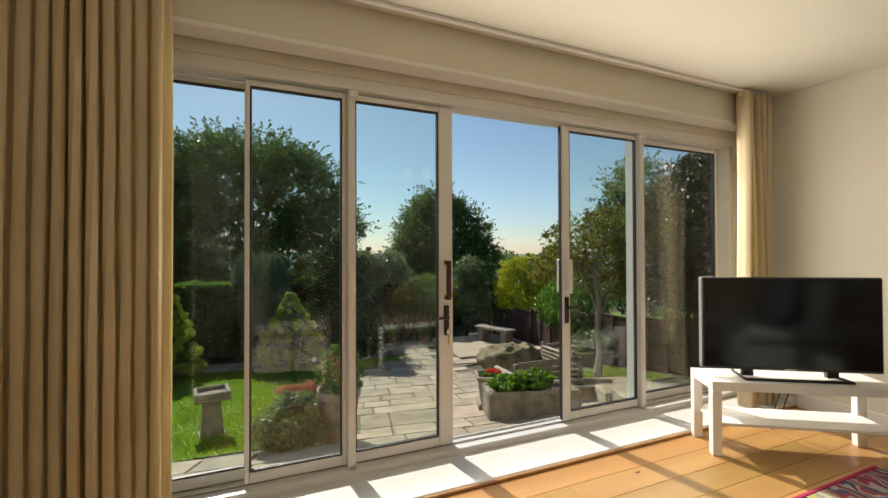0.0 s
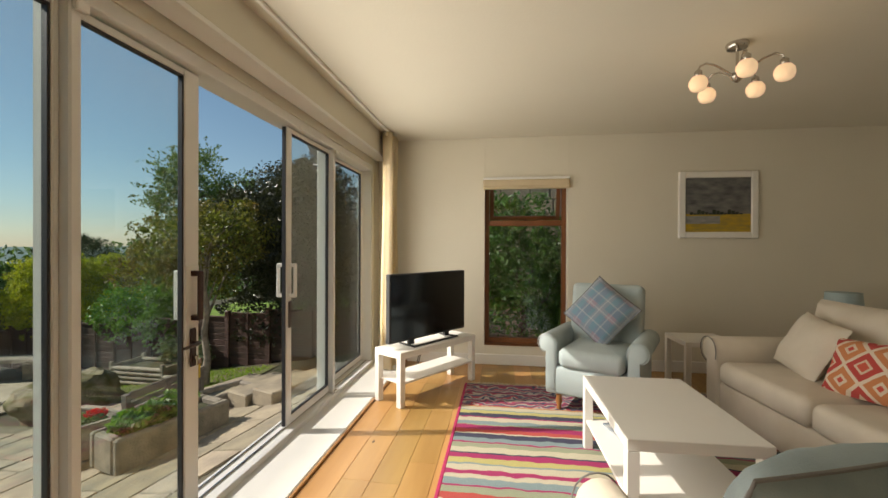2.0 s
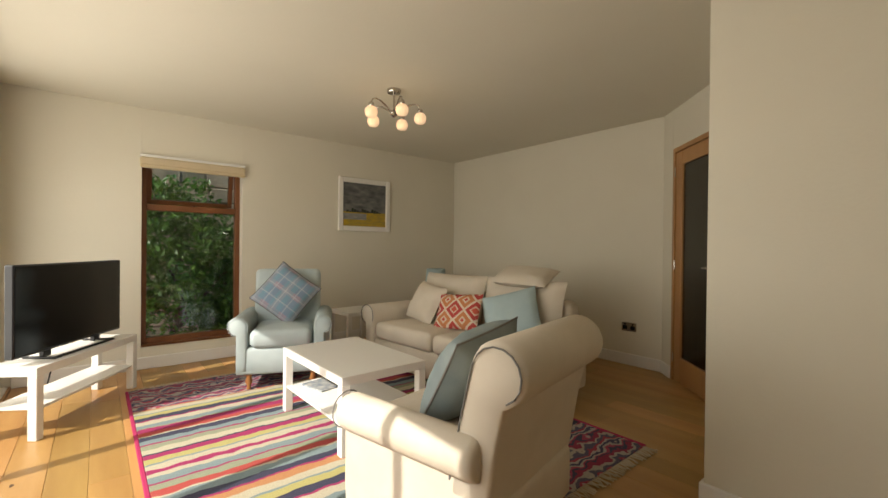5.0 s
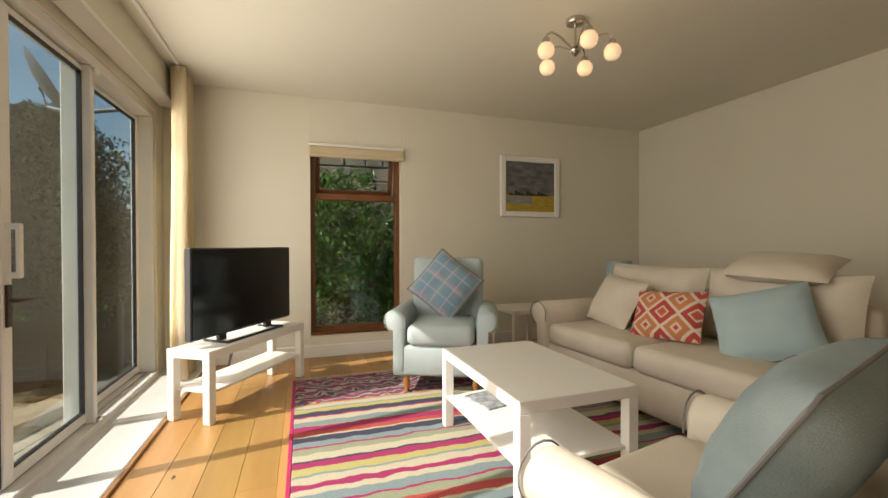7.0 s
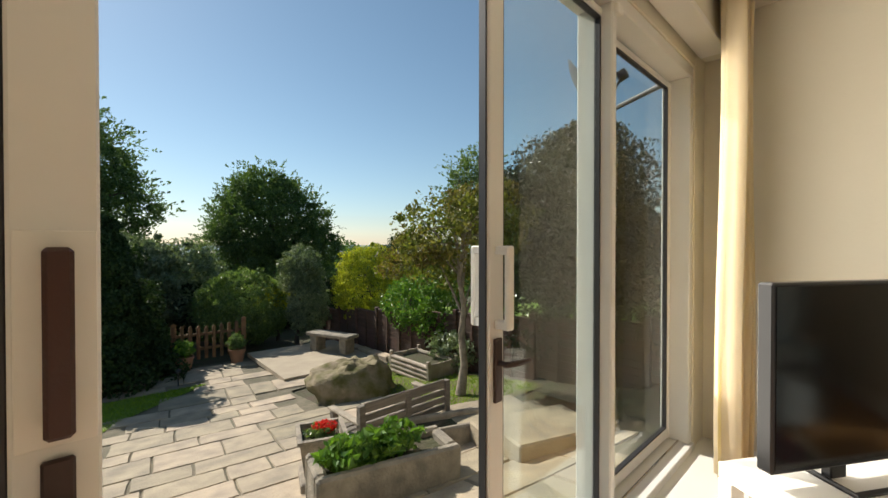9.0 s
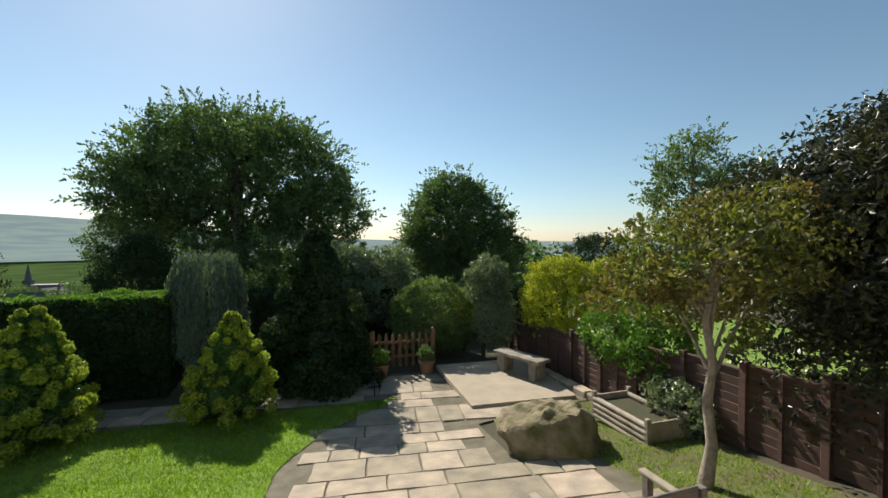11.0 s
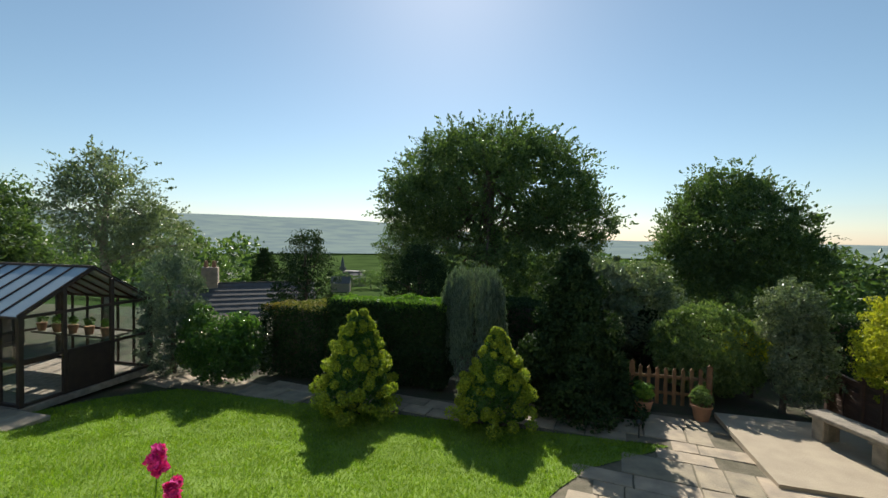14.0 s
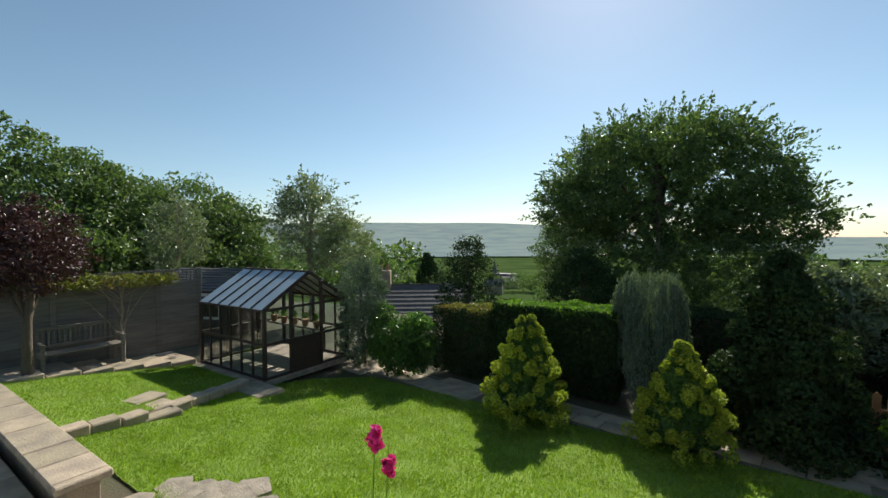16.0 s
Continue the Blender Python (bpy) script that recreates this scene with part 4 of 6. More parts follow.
part("rose", Shape().lathe([(0.026, 0), (0.026, 0.008)], 18, Matrix.Translation((hi_ - 0.055, 0.006, 1.0)) @ Matrix.Rotation(radians(90), 4, "X")), CHROME, leaf1, "", True)
for z in (0.2, 1.0, 1.8):
    part("hinge", Shape().box((lo_ - 0.012, -0.004, z - 0.04), (lo_ + 0.006, 0.006, z + 0.04), 0.002), CHROME, door)
so = thing("socket", pose(1.42, BK, 0.37), "brushed metal double power socket on the wall", "socket")
part("plate", Shape().box((-0.073, 0, -0.043), (0.073, 0.008, 0.043), 0.003), CHROME, so)
for x in (-0.038, 0.038):
    part("outlet", Shape().box((x - 0.022, 0.008, -0.025), (x + 0.022, 0.010, 0.012), 0.001), BLACK, so)
    part("switch", Shape().box((x - 0.008, 0.008, 0.018), (x + 0.008, 0.012, 0.034), 0.001), BLACK, so)


# ---- garden: ground, lawn, paving ----
house_objects = set(bpy.data.objects)


def axis(stops):
    out = []
    for a, b, n in stops:
        out += list(np.linspace(a, b, n, endpoint=False))
    return out + [stops[-1][1]]


gx = axis(((-3000, -400, 10), (-400, -40, 14), (-40, -12, 14), (-12, 8, 40), (8, 40, 16), (40, 400, 14), (400, 3000, 10)))
gy = axis(((-3000, -40, 10), (-40, 0.3, 10), (0.3, 5.4, 12), (5.4, 13, 16), (13, 60, 16), (60, 500, 22), (500, 3000, 14)))
gs = Shape()
gs.v = [(x, y, ground_z(x, y) + (0.02 * noise.noise(Vector((x, y, 0)) * 0.6) if abs(x) < 40 and y < 40 else 0)) for y in gy for x in gx]
nx = len(gx)
gs.f = [[j * nx + i, j * nx + i + 1, (j + 1) * nx + i + 1, (j + 1) * nx + i] for j in range(len(gy) - 1) for i in range(nx - 1)]
gm = gs.mesh("ground", SOIL)
gm.materials.append(FIELD)
for p in gm.polygons:
    if p.center.x ** 2 + p.center.y ** 2 > 32 ** 2:
        p.material_index = 1
tagged(new("ground", gm), "dark garden soil falling to green valley fields", "ground", kind="structure")


def lawn_right(y):
    return float(np.interp(y, (1.9, 3.56, 4.87, 5.27, 5.9, 6.5, 6.85), (0.95, 1.16, 1.26, 1.41, 1.83, 2.6, 3.0)))


def lawn_left(y):
    return float(np.interp(y, (1.9, 2.9, 3.3, 4.9, 6.0, 6.85), (-5.9, -5.95, -6.14, -6.85, -6.3, -5.4)))


def strip(x0f, x1f, y0, y1, lift, n=40, rows=26):
    s = Shape()
    for j in range(rows + 1):
        y = y0 + (y1 - y0) * j / rows
        for i in range(n + 1):
            x = x0f(y) + (x1f(y) - x0f(y)) * i / n
            s.v.append((x, y, ground_z(x, y) + lift + 0.012 * noise.noise(Vector((x * 2, y * 2, 0)))))
    s.f = [[j * (n + 1) + i, j * (n + 1) + i + 1, (j + 1) * (n + 1) + i + 1, (j + 1) * (n + 1) + i] for j in range(rows) for i in range(n)]
    return s


solid("lawn", strip(lawn_left, lawn_right, 1.9, 6.85, 0.03), LAWN, "short mown bright green lawn", "lawn", kind="structure")


def up_left(y):
    return -9.2 + 0.1 * (y - 2)


solid("lawn_upper", strip(up_left, lambda y: lawn_left(y) - 0.12, 1.7, 4.8, 0.13, 20, 14), LAWN, "small raised lawn behind a stone edging", "lawn", kind="structure")


def blades(count, seed, x0f, x1f, y0, y1, lift):
    r = np.random.RandomState(seed)
    y = r.uniform(y0, y1, count)
    u = r.uniform(0, 1, count)
    a = np.array([x0f(t) for t in y])
    b = np.array([x1f(t) for t in y])
    x = a + (b - a) * u
    z = np.array([ground_z(0, t) for t in y]) + lift
    h = r.uniform(0.02, 0.045, count)
    an = r.uniform(0, 2 * np.pi, count)
    w = 0.004 + r.uniform(0, 0.004, count)
    lx, ly = r.normal(0, 0.018, count), r.normal(0, 0.018, count)
    v = np.empty((count, 3, 3))
    v[:, 0] = np.stack([x - w * np.cos(an), y - w * np.sin(an), z], 1)
    v[:, 1] = np.stack([x + w * np.cos(an), y + w * np.sin(an), z], 1)
    v[:, 2] = np.stack([x + lx, y + ly, z + h], 1)
    s = Shape()
    s.v = v.reshape(-1, 3).tolist()
    s.f = np.arange(count * 3).reshape(-1, 3).tolist()
    return s


solid("grass", blades(150000, 5, lawn_left, lawn_right, 1.9, 6.85, 0.025), BLADE, "short blades of mown lawn grass", "grass", kind="stuff")
solid("grass", blades(25000, 6, up_left, lambda y: lawn_left(y) - 0.12, 1.7, 4.8, 0.125), BLADE, "short blades of grass on the raised lawn", "grass", kind="stuff")

# ---- leaves ----
def leaves(r, pos, size, out=None, spread=1.0, point=None, narrow=0.5):
    """Small folded leaves at the given places."""
    n = len(pos)
    d = r.normal(0, 1, (n, 3))
    if point is not None:
        d = d * spread + np.asarray(point)
    d /= np.linalg.norm(d, axis=1)[:, None]
    nn = r.normal(0, 1, (n, 3))
    if out is not None:
        nn = nn * 0.75 + out
    s = np.cross(d, nn)
    s /= np.linalg.norm(s, axis=1)[:, None] + 1e-9
    nrm = np.cross(s, d)
    L = (size * r.uniform(0.6, 1.3, n))[:, None]
    v = np.empty((n, 4, 3))
    v[:, 0] = pos - d * L * 0.5
    v[:, 1] = pos + s * L * narrow * 0.5 + nrm * L * 0.12
    v[:, 2] = pos + d * L * 0.5
    v[:, 3] = pos - s * L * narrow * 0.5 + nrm * L * 0.12
    q = np.arange(n * 4).reshape(-1, 4)
    f = np.concatenate([q[:, [0, 1, 2]], q[:, [0, 2, 3]]])
    sh = Shape()
    sh.v, sh.f = v.reshape(-1, 3).tolist(), f.tolist()
    return sh


def ball_points(r, k, blobs, shell=0.35, low=-0.9):
    vol = np.array([b[3] * b[4] + b[4] * b[5] + b[3] * b[5] for b in blobs])
    pick = r.choice(len(blobs), k, p=vol / vol.sum())
    d = r.normal(0, 1, (k * 4, 3))
    d /= np.linalg.norm(d, axis=1)[:, None]
    d = d[d[:, 2] > low][:k]
    B = np.array(blobs)[pick[: len(d)]]
    rad = 1 - np.abs(r.normal(0, shell, len(d)))
    return B[:, :3] + d * B[:, 3:] * rad[:, None], d


def crown(seed, blobs, clumps, per, cr, size, **kw):
    r = np.random.RandomState(seed)
    c, d = ball_points(r, clumps, blobs, kw.pop("shell", 0.3), kw.pop("low", -0.8))
    k = len(c)
    rad = cr * r.uniform(0.5, 1.3, k)
    off = r.normal(0, 1, (k, per, 3))
    off /= np.linalg.norm(off, axis=2)[:, :, None]
    off *= np.cbrt(r.uniform(0.1, 1, (k, per)))[:, :, None]
    far = r.rand(k) > 0.72
    rad = np.where(far, rad * 0.6, rad)
    c = c + np.where(far, 0.55 * cr, 0)[:, None] * (d * 0.8 + np.array([0, 0, 0.5]))
    pos = c[:, None] + off * rad[:, None, None] * np.array([1.15, 1.15, 0.75])
    o = np.repeat(d[:, None], per, 1).reshape(-1, 3) * 0.4 + off.reshape(-1, 3)
    fill, fd_ = ball_points(r, k * per * 2 // 5, blobs, 0.22, -0.9)
    return leaves(r, np.concatenate([pos.reshape(-1, 3), fill]), size, np.concatenate([o, fd_]), **kw)


def limbs(root, top, r0, ends, seed=1, r_end=0.25):
    """Tapered trunk with branches to the given ends."""
    rr = random.Random(seed)
    s = Shape()
    root, top = Vector(root), Vector(top)
    pts, rad = [], []
    for k in range(7):
        t = k / 6
        p = root.lerp(top, t) + Vector((rr.uniform(-1, 1), rr.uniform(-1, 1), 0)) * r0 * (0.9 if 0 < k else 0)
        pts.append(p)
        rad.append(r0 * (1.25 if k == 0 else 1 - 0.65 * t))
    s.tube(pts, rad, 10)
    for e in ends:
        t = rr.uniform(0.35, 0.95)
        a = root.lerp(top, t)
        b = Vector(e)
        mid = a.lerp(b, 0.5) + Vector((0, 0, (b - a).length * 0.10))
        s.tube([a, a.lerp(mid, 0.5) + Vector((0, 0, 0.02)), mid, b], [r0 * 0.5 * (1 - 0.5 * t), r0 * 0.38 * (1 - 0.5 * t), r0 * 0.25, r0 * 0.08], 6)
    return s


def sprays(r, blobs, count, length, size, rise):
    """Leafy twigs that reach out of the crown, so that its outline is feathered."""
    c, d = ball_points(r, count, blobs, 0.08, -0.35)
    k, per = len(c), 26
    d = d * np.array([1, 1, 0.5]) + r.normal(0, 0.22, (k, 3)) + np.array([0, 0, rise])
    d /= np.linalg.norm(d, axis=1)[:, None]
    t = np.sort(r.uniform(-0.5, 1, (k, per)), axis=1)
    ln = length * r.uniform(0.45, 1.25, k)
    pos = c[:, None] + d[:, None] * (t * ln[:, None])[:, :, None]
    pos[:, :, 2] -= 0.25 * ln[:, None] * np.clip(t, 0, 1) ** 2
    pos += r.normal(0, 1, pos.shape) * (0.13 * ln[:, None] * (1.05 - np.clip(t, 0, 1)))[:, :, None]
    return leaves(r, pos.reshape(-1, 3), size, None, 0.55, np.repeat(d, per, 0))


def tree(name, base, top_z, r0, blobs, clumps, per, cr, size, leafm, bark, label, category="tree", seed=1, branches=10, twigs=None, **kw):
    ob = thing(name, pose(*base), label, category)
    lb = [(b[0] - base[0], b[1] - base[1], b[2] - base[2], *b[3:]) for b in blobs]
    r = np.random.RandomState(seed + 50)
    ends, _ = ball_points(r, branches, lb, 0.3, -0.3)
    part("trunk", limbs((0, 0, -0.1), (lb[0][0] * 0.7, lb[0][1] * 0.7, top_z - base[2]), r0, ends.tolist(), seed), bark, ob, smooth=True)
    sh = crown(seed, lb, clumps, per, cr, size, **kw)
    if twigs:
        extra = sprays(r, lb, twigs[0], twigs[1], size, twigs[2])
        sh.add(extra.v, extra.f)
    part("crown", sh, leafm, ob, kind="stuff")
    return ob


def box_hedge(name, x0, x1, y0, y1, z0, z1, n, size, mat, label, seed, topmat=None, rough=0.10):
    r = np.random.RandomState(seed)
    ob = thing(name, pose((x0 + x1) / 2, (y0 + y1) / 2, z0), label, "hedge")
    w, d, h = x1 - x0, y1 - y0, z1 - z0
    k = int(n * w * h / (w * h + w * d + d * h))
    k2 = int(n * w * d / (w * h + w * d + d * h))

    def bumpy(p, ax, sg):
        q = np.array([noise.noise(Vector(t * 2.3)) for t in p])
        p[:, ax] += sg * (q * rough - np.abs(r.normal(0, 0.06, len(p))))
        return p
    front = bumpy(np.stack([r.uniform(-w / 2, w / 2, k), np.full(k, -d / 2), h * r.uniform(0, 1, k)], 1), 1, -1)
    top = bumpy(np.stack([r.uniform(-w / 2, w / 2, k2), r.uniform(-d / 2, d / 2, k2), np.full(k2, h)], 1), 2, 1)
    k3 = n - k - k2
    side = bumpy(np.stack([np.where(r.rand(k3) > .5, w / 2, -w / 2), r.uniform(-d / 2, d / 2, k3), h * r.uniform(0, 1, k3)], 1), 0, 0.5)
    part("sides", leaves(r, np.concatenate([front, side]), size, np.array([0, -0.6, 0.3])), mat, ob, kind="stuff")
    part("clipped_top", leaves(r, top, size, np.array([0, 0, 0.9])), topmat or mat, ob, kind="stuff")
    part("inner_growth", Shape().box((-w / 2 + 0.15, -d / 2 + 0.15, 0), (w / 2 - 0.15, d / 2 - 0.15, h - 0.15), 0.05), BARK, ob)
    return ob


def cone(name, base, h, r0, n, size, mat, label, seed, lumps=60, lump=0.13, power=0.8, trunk=0.06, lift=0.12, inner=None):
    """A bushy conifer: lumps of spray on a cone."""
    r = np.random.RandomState(seed)
    ob = thing(name, pose(*base), label, "conifer")
    part("trunk", limbs((0, 0, -0.1), (0, 0, h * 0.8), trunk, [(0.4 * r0 * math.cos(k), 0.4 * r0 * math.sin(k), h * (0.25 + 0.08 * k)) for k in range(6)], seed), BARK, ob, smooth=True)
    t = r.uniform(0, 1, lumps) ** 1.25
    an = r.uniform(0, 2 * np.pi, lumps)
    rad = r0 * (1 - t) ** power * r.uniform(0.62, 1.12, lumps) + 0.02
    c = np.stack([rad * np.cos(an), rad * np.sin(an), lift * h + t * h * (1 - lift) - 0.04], 1)
    per = n // lumps
    off = r.normal(0, 1, (lumps, per, 3))
    off /= np.linalg.norm(off, axis=2)[:, :, None]
    lr = lump * r.uniform(0.7, 1.25, lumps) * (1 - 0.45 * t)
    pos = c[:, None] + off * lr[:, None, None] * np.cbrt(r.uniform(0.3, 1, (lumps, per)))[:, :, None]
    part("sprays", leaves(r, pos.reshape(-1, 3), size, off.reshape(-1, 3) * 1.2, narrow=0.7), mat, ob, kind="stuff")
    # inner, older sprays; a darker leaf here also paints shade into the gaps
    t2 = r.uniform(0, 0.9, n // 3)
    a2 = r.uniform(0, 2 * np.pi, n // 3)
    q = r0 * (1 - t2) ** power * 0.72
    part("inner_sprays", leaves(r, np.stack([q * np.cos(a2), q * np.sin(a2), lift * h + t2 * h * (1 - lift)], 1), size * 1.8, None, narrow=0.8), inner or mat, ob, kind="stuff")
    return ob


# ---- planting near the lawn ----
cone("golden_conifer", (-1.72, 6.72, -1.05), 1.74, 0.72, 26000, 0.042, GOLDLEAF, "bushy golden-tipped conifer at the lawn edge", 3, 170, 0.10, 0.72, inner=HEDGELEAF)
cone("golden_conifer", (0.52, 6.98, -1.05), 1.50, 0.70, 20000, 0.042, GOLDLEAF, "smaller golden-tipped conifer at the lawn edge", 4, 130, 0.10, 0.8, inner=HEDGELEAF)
cone("dark_conifer", (1.75, 8.35, -1.08), 2.75, 1.12, 34000, 0.07, DARKLEAF, "broad dark green conifer behind the path", 5, 130, 0.26, 0.7, lift=0.02)
# the laurel's brighter top leaves put its sunlit look into colour
box_hedge("hedge", -3.05, -0.62, 8.15, 9.1, -1.08, 0.55, 26000, 0.075, DARKLEAF, "tall clipped laurel hedge, its sunlit top in a brighter green", 6, FRESHLEAF)
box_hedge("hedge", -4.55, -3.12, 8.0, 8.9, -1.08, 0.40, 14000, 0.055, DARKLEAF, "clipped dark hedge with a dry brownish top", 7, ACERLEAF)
box_hedge("hedge", -0.9, 9.0, 11.0, 12.2, -1.2, 0.2, 26000, 0.09, DARKLEAF, "dark mixed hedge at the end of the garden", 8)


def weeping():
    r = np.random.RandomState(9)
    ob = thing("weeping_cypress", pose(-0.12, 8.65, -1.08), "weeping blue-grey cypress with hanging curtains of foliage", "conifer")
    part("trunk", limbs((0, 0, 0), (0, 0, 2.2), 0.06, []), BARK, ob, smooth=True)
    k, per = 230, 90
    an = r.uniform(0, 2 * np.pi, k)
    rr2 = 0.62 * np.sqrt(r.uniform(0.25, 1, k))
    z0 = 2.42 - 0.55 * (rr2 / 0.62) ** 3 + r.normal(0, 0.06, k)
    t = r.uniform(0, 1, (k, per))
    ln = r.uniform(0.9, 1.9, k)
    pos = np.stack([(rr2 * np.cos(an))[:, None] * (1 + 0.12 * t) + r.normal(0, 0.02, (k, per)), (rr2 * np.sin(an))[:, None] * (1 + 0.12 * t) + r.normal(0, 0.02, (k, per)), np.maximum(z0[:, None] - t * ln[:, None], 0.1)], 2)
    part("foliage", leaves(r, pos.reshape(-1, 3), 0.09, None, 0.3, (0, 0, -1), 0.25), BLUELEAF, ob, kind="stuff")


weeping()
tree("round_bush", (4.35, 9.6, -1.1), -0.2, 0.05, [(4.35, 9.6, -0.25, 1.0, 0.8, 0.85), (4.35, 9.5, -0.6, 0.9, 0.7, 0.5)], 380, 64, 0.13, 0.06, DOMELEAF, BARK, "rounded clipped grey-green bush beside the gate", "bush", 11, low=-0.95, shell=0.12, point=(0, 0, 1.2))
tree("shrub", (3.1, 11.2, -1.1), 0.6, 0.07, [(3.1, 11.2, 0.2, 1.5, 0.9, 1.15), (2.4, 11.4, 0.7, 0.9, 0.8, 0.7)], 220, 70, 0.22, 0.10, GREYLEAF, BARK, "tall silvery-leaved shrub behind the dark conifer", "shrub", 12)
tree("shrub", (5.35, 8.9, -1.1), 0.6, 0.05, [(5.5, 8.95, 0.55, 0.5, 0.5, 0.62), (5.6, 8.8, -0.3, 0.5, 0.45, 0.8)], 240, 60, 0.13, 0.06, GREYLEAF, BARK, "tall variegated shrub by the boundary fence", "shrub", 13)
tree("yellow_thuja", (6.9, 7.9, -1.1), 0.6, 0.06, [(6.75, 7.9, 0.22, 0.85, 0.8, 0.92), (7.5, 7.6, 0.4, 0.6, 0.6, 0.7)], 260, 80, 0.15, 0.06, YELLOWLEAF, BARK, "bright yellow-green rounded thuja behind the fence", "shrub", 14, shell=0.1, point=(0, 0, 1.0))
tree("shrub", (5.2, 9.7, -1.1), -0.3, 0.04, [(5.15, 9.7, -0.2, 0.5, 0.4, 0.5)], 60, 60, 0.12, 0.05, YELLOWLEAF, BARK, "small golden shrub by the fence end", "shrub", 15)
tree("shrub", (6.3, 5.9, -1.0), 0.1, 0.04, [(6.35, 5.7, 0.0, 0.5, 0.7, 0.6), (6.4, 4.9, 0.0, 0.5, 0.5, 0.6)], 110, 50, 0.14, 0.075, FRESHLEAF, BARK, "loose light green shrub leaning over the fence", "shrub", 16)
tree("maple", (5.04, 3.02, -0.62), 1.5, 0.055, [(5.15, 3.1, 1.35, 0.9, 0.85, 0.55), (4.85, 3.6, 1.0, 0.5, 0.5, 0.42), (5.4, 2.85, 1.6, 0.6, 0.6, 0.42), (5.5, 3.3, 0.75, 0.45, 0.45, 0.35)], 190, 38, 0.16, 0.065, ACERLEAF, PALEBARK, "small spreading tree with leaves turning yellow and rust", "tree", 17, 16)
tree("climber", (6.6, 2.0, -0.5), 2.0, 0.08, [(6.5, 2.1, 1.4, 1.0, 1.0, 1.45), (7.0, 2.6, 2.0, 1.0, 1.0, 1.0), (6.4, 3.3, 1.5, 0.7, 0.7, 1.0), (6.9, 1.4, 0.6, 0.9, 0.9, 1.1), (6.7, 2.9, 0.3, 0.7, 0.9, 0.9), (8.2, 3.2, 1.4, 1.3, 1.2, 1.6)], 720, 62, 0.26, 0.075, IVYLEAF, BARK, "tall dark overgrown climber beside the house", "climber", 18)

# ---- the larger trees ----
tree("beech_tree", (-1.2, 19.4, -2.0), 5.2, 0.34, [(-1.2, 19.4, 4.1, 4.6, 3.8, 2.9), (-4.1, 18.9, 3.2, 2.1, 2.3, 1.7), (2.1, 19.4, 2.7, 2.1, 2.3, 1.6), (-2.3, 19.4, 5.4, 1.7, 1.6, 1.25), (0.6, 19.4, 5.3, 1.8, 1.6, 1.2), (-1.0, 19.4, 0.8, 4.4, 3.1, 1.9)], 900, 84, 0.42, 0.14, BEECH, BARK, "large spreading beech tree with dense dark foliage", "tree", 21, 30, twigs=(700, 0.85, 0.4), shell=0.32)
tree("beech_tree", (8.6, 19.5, -2.0), 3.2, 0.2, [(8.6, 19.5, 2.1, 2.7, 2.2, 2.2), (8.3, 19.5, 3.5, 1.7, 1.3, 1.3), (9.9, 19.5, 1.0, 2.0, 1.7, 1.5), (7.2, 19.5, 0.9, 1.7, 1.5, 1.6), (8.6, 19.3, -0.6, 2.8, 1.8, 1.5)], 760, 70, 0.34, 0.125, BEECH, BARK, "rounded beech tree with upswept branches beyond the gate", "tree", 22, 16, twigs=(520, 0.75, 0.8), shell=0.2, point=(0, 0, 0.8))
bx, by, bz = 14.41, 11.50, 2.39
tree("birch_tree", (bx, by, -1.5), bz + 2.5, 0.13, [(bx, by, bz + 0.6, 1.6, 1.4, 2.3), (bx + 1.3, by - 1, bz, 1.5, 1.3, 1.9)], 260, 50, 0.34, 0.12, BIRCHLEAF, PALEBARK, "airy birch tree beyond the boundary fence", "tree", 23, twigs=(160, 0.8, 0.3))
for k, (px, py, pz, w, h, mt, nm, lb) in enumerate((
    (-6.14, 12.22, 0.47, 1.0, 1.6, DARKLEAF, "holly_tree", "dense glossy holly tree behind the hedge"),
    (-2.33, 12.24, 0.66, 0.95, 1.0, DARKLEAF, "dark_yew", "clipped dark yew dome behind the hedge"),
    (-19.05, 27.63, -0.84, 0.9, 1.8, DARKLEAF, "fir_tree", "small pointed dark fir tree in the next garden"),
    (21.12, 25.74, 0.70, 1.9, 1.3, DARKLEAF, "pine_tree", "distant dark pine above the fence"),
    (-5.66, 21.16, 1.41, 1.6, 1.8, BEECH, "tree", "bright leafy tree standing behind the yew"))):
    tree(nm, (px, py, ground_z(px, py)), pz + h * 0.3, 0.09, [(px, py, pz - 0.2, w, w, h), (px, py, pz + h * 0.4, w * 0.5, w * 0.5, h * 0.6)], 150, 60, 0.25 * w, 0.075 if k < 2 else 0.11, mt, BARK, lb, "tree", 30 + k, shell=0.15)
for k, (px, py, pz, w, h) in enumerate((
    (-24.55, 4.86, 3.2, 3.2, 3.6), (-25.13, 6.88, 3.3, 3.0, 3.2), (-25.50, 9.15, 2.9, 2.6, 2.6), (-26.18, 12.84, 3.07, 3.4, 2.7), (-25.28, 14.61, 2.20, 2.4, 2.2))):
    tree("woodland_tree", (px, py, ground_z(px, py)), pz, 0.25, [(px, py, pz, w, w, h), (px + 1, py, pz - 2.2, w * 1.1, w, h * 0.8)], 200, 60, 0.8, 0.22, BEECH, BARK, "tall broadleaf tree in the woodland edge beyond the fence", "tree", 40 + k, 6, shell=0.18)
px, py, pz = -12.26, 10.80, 2.48
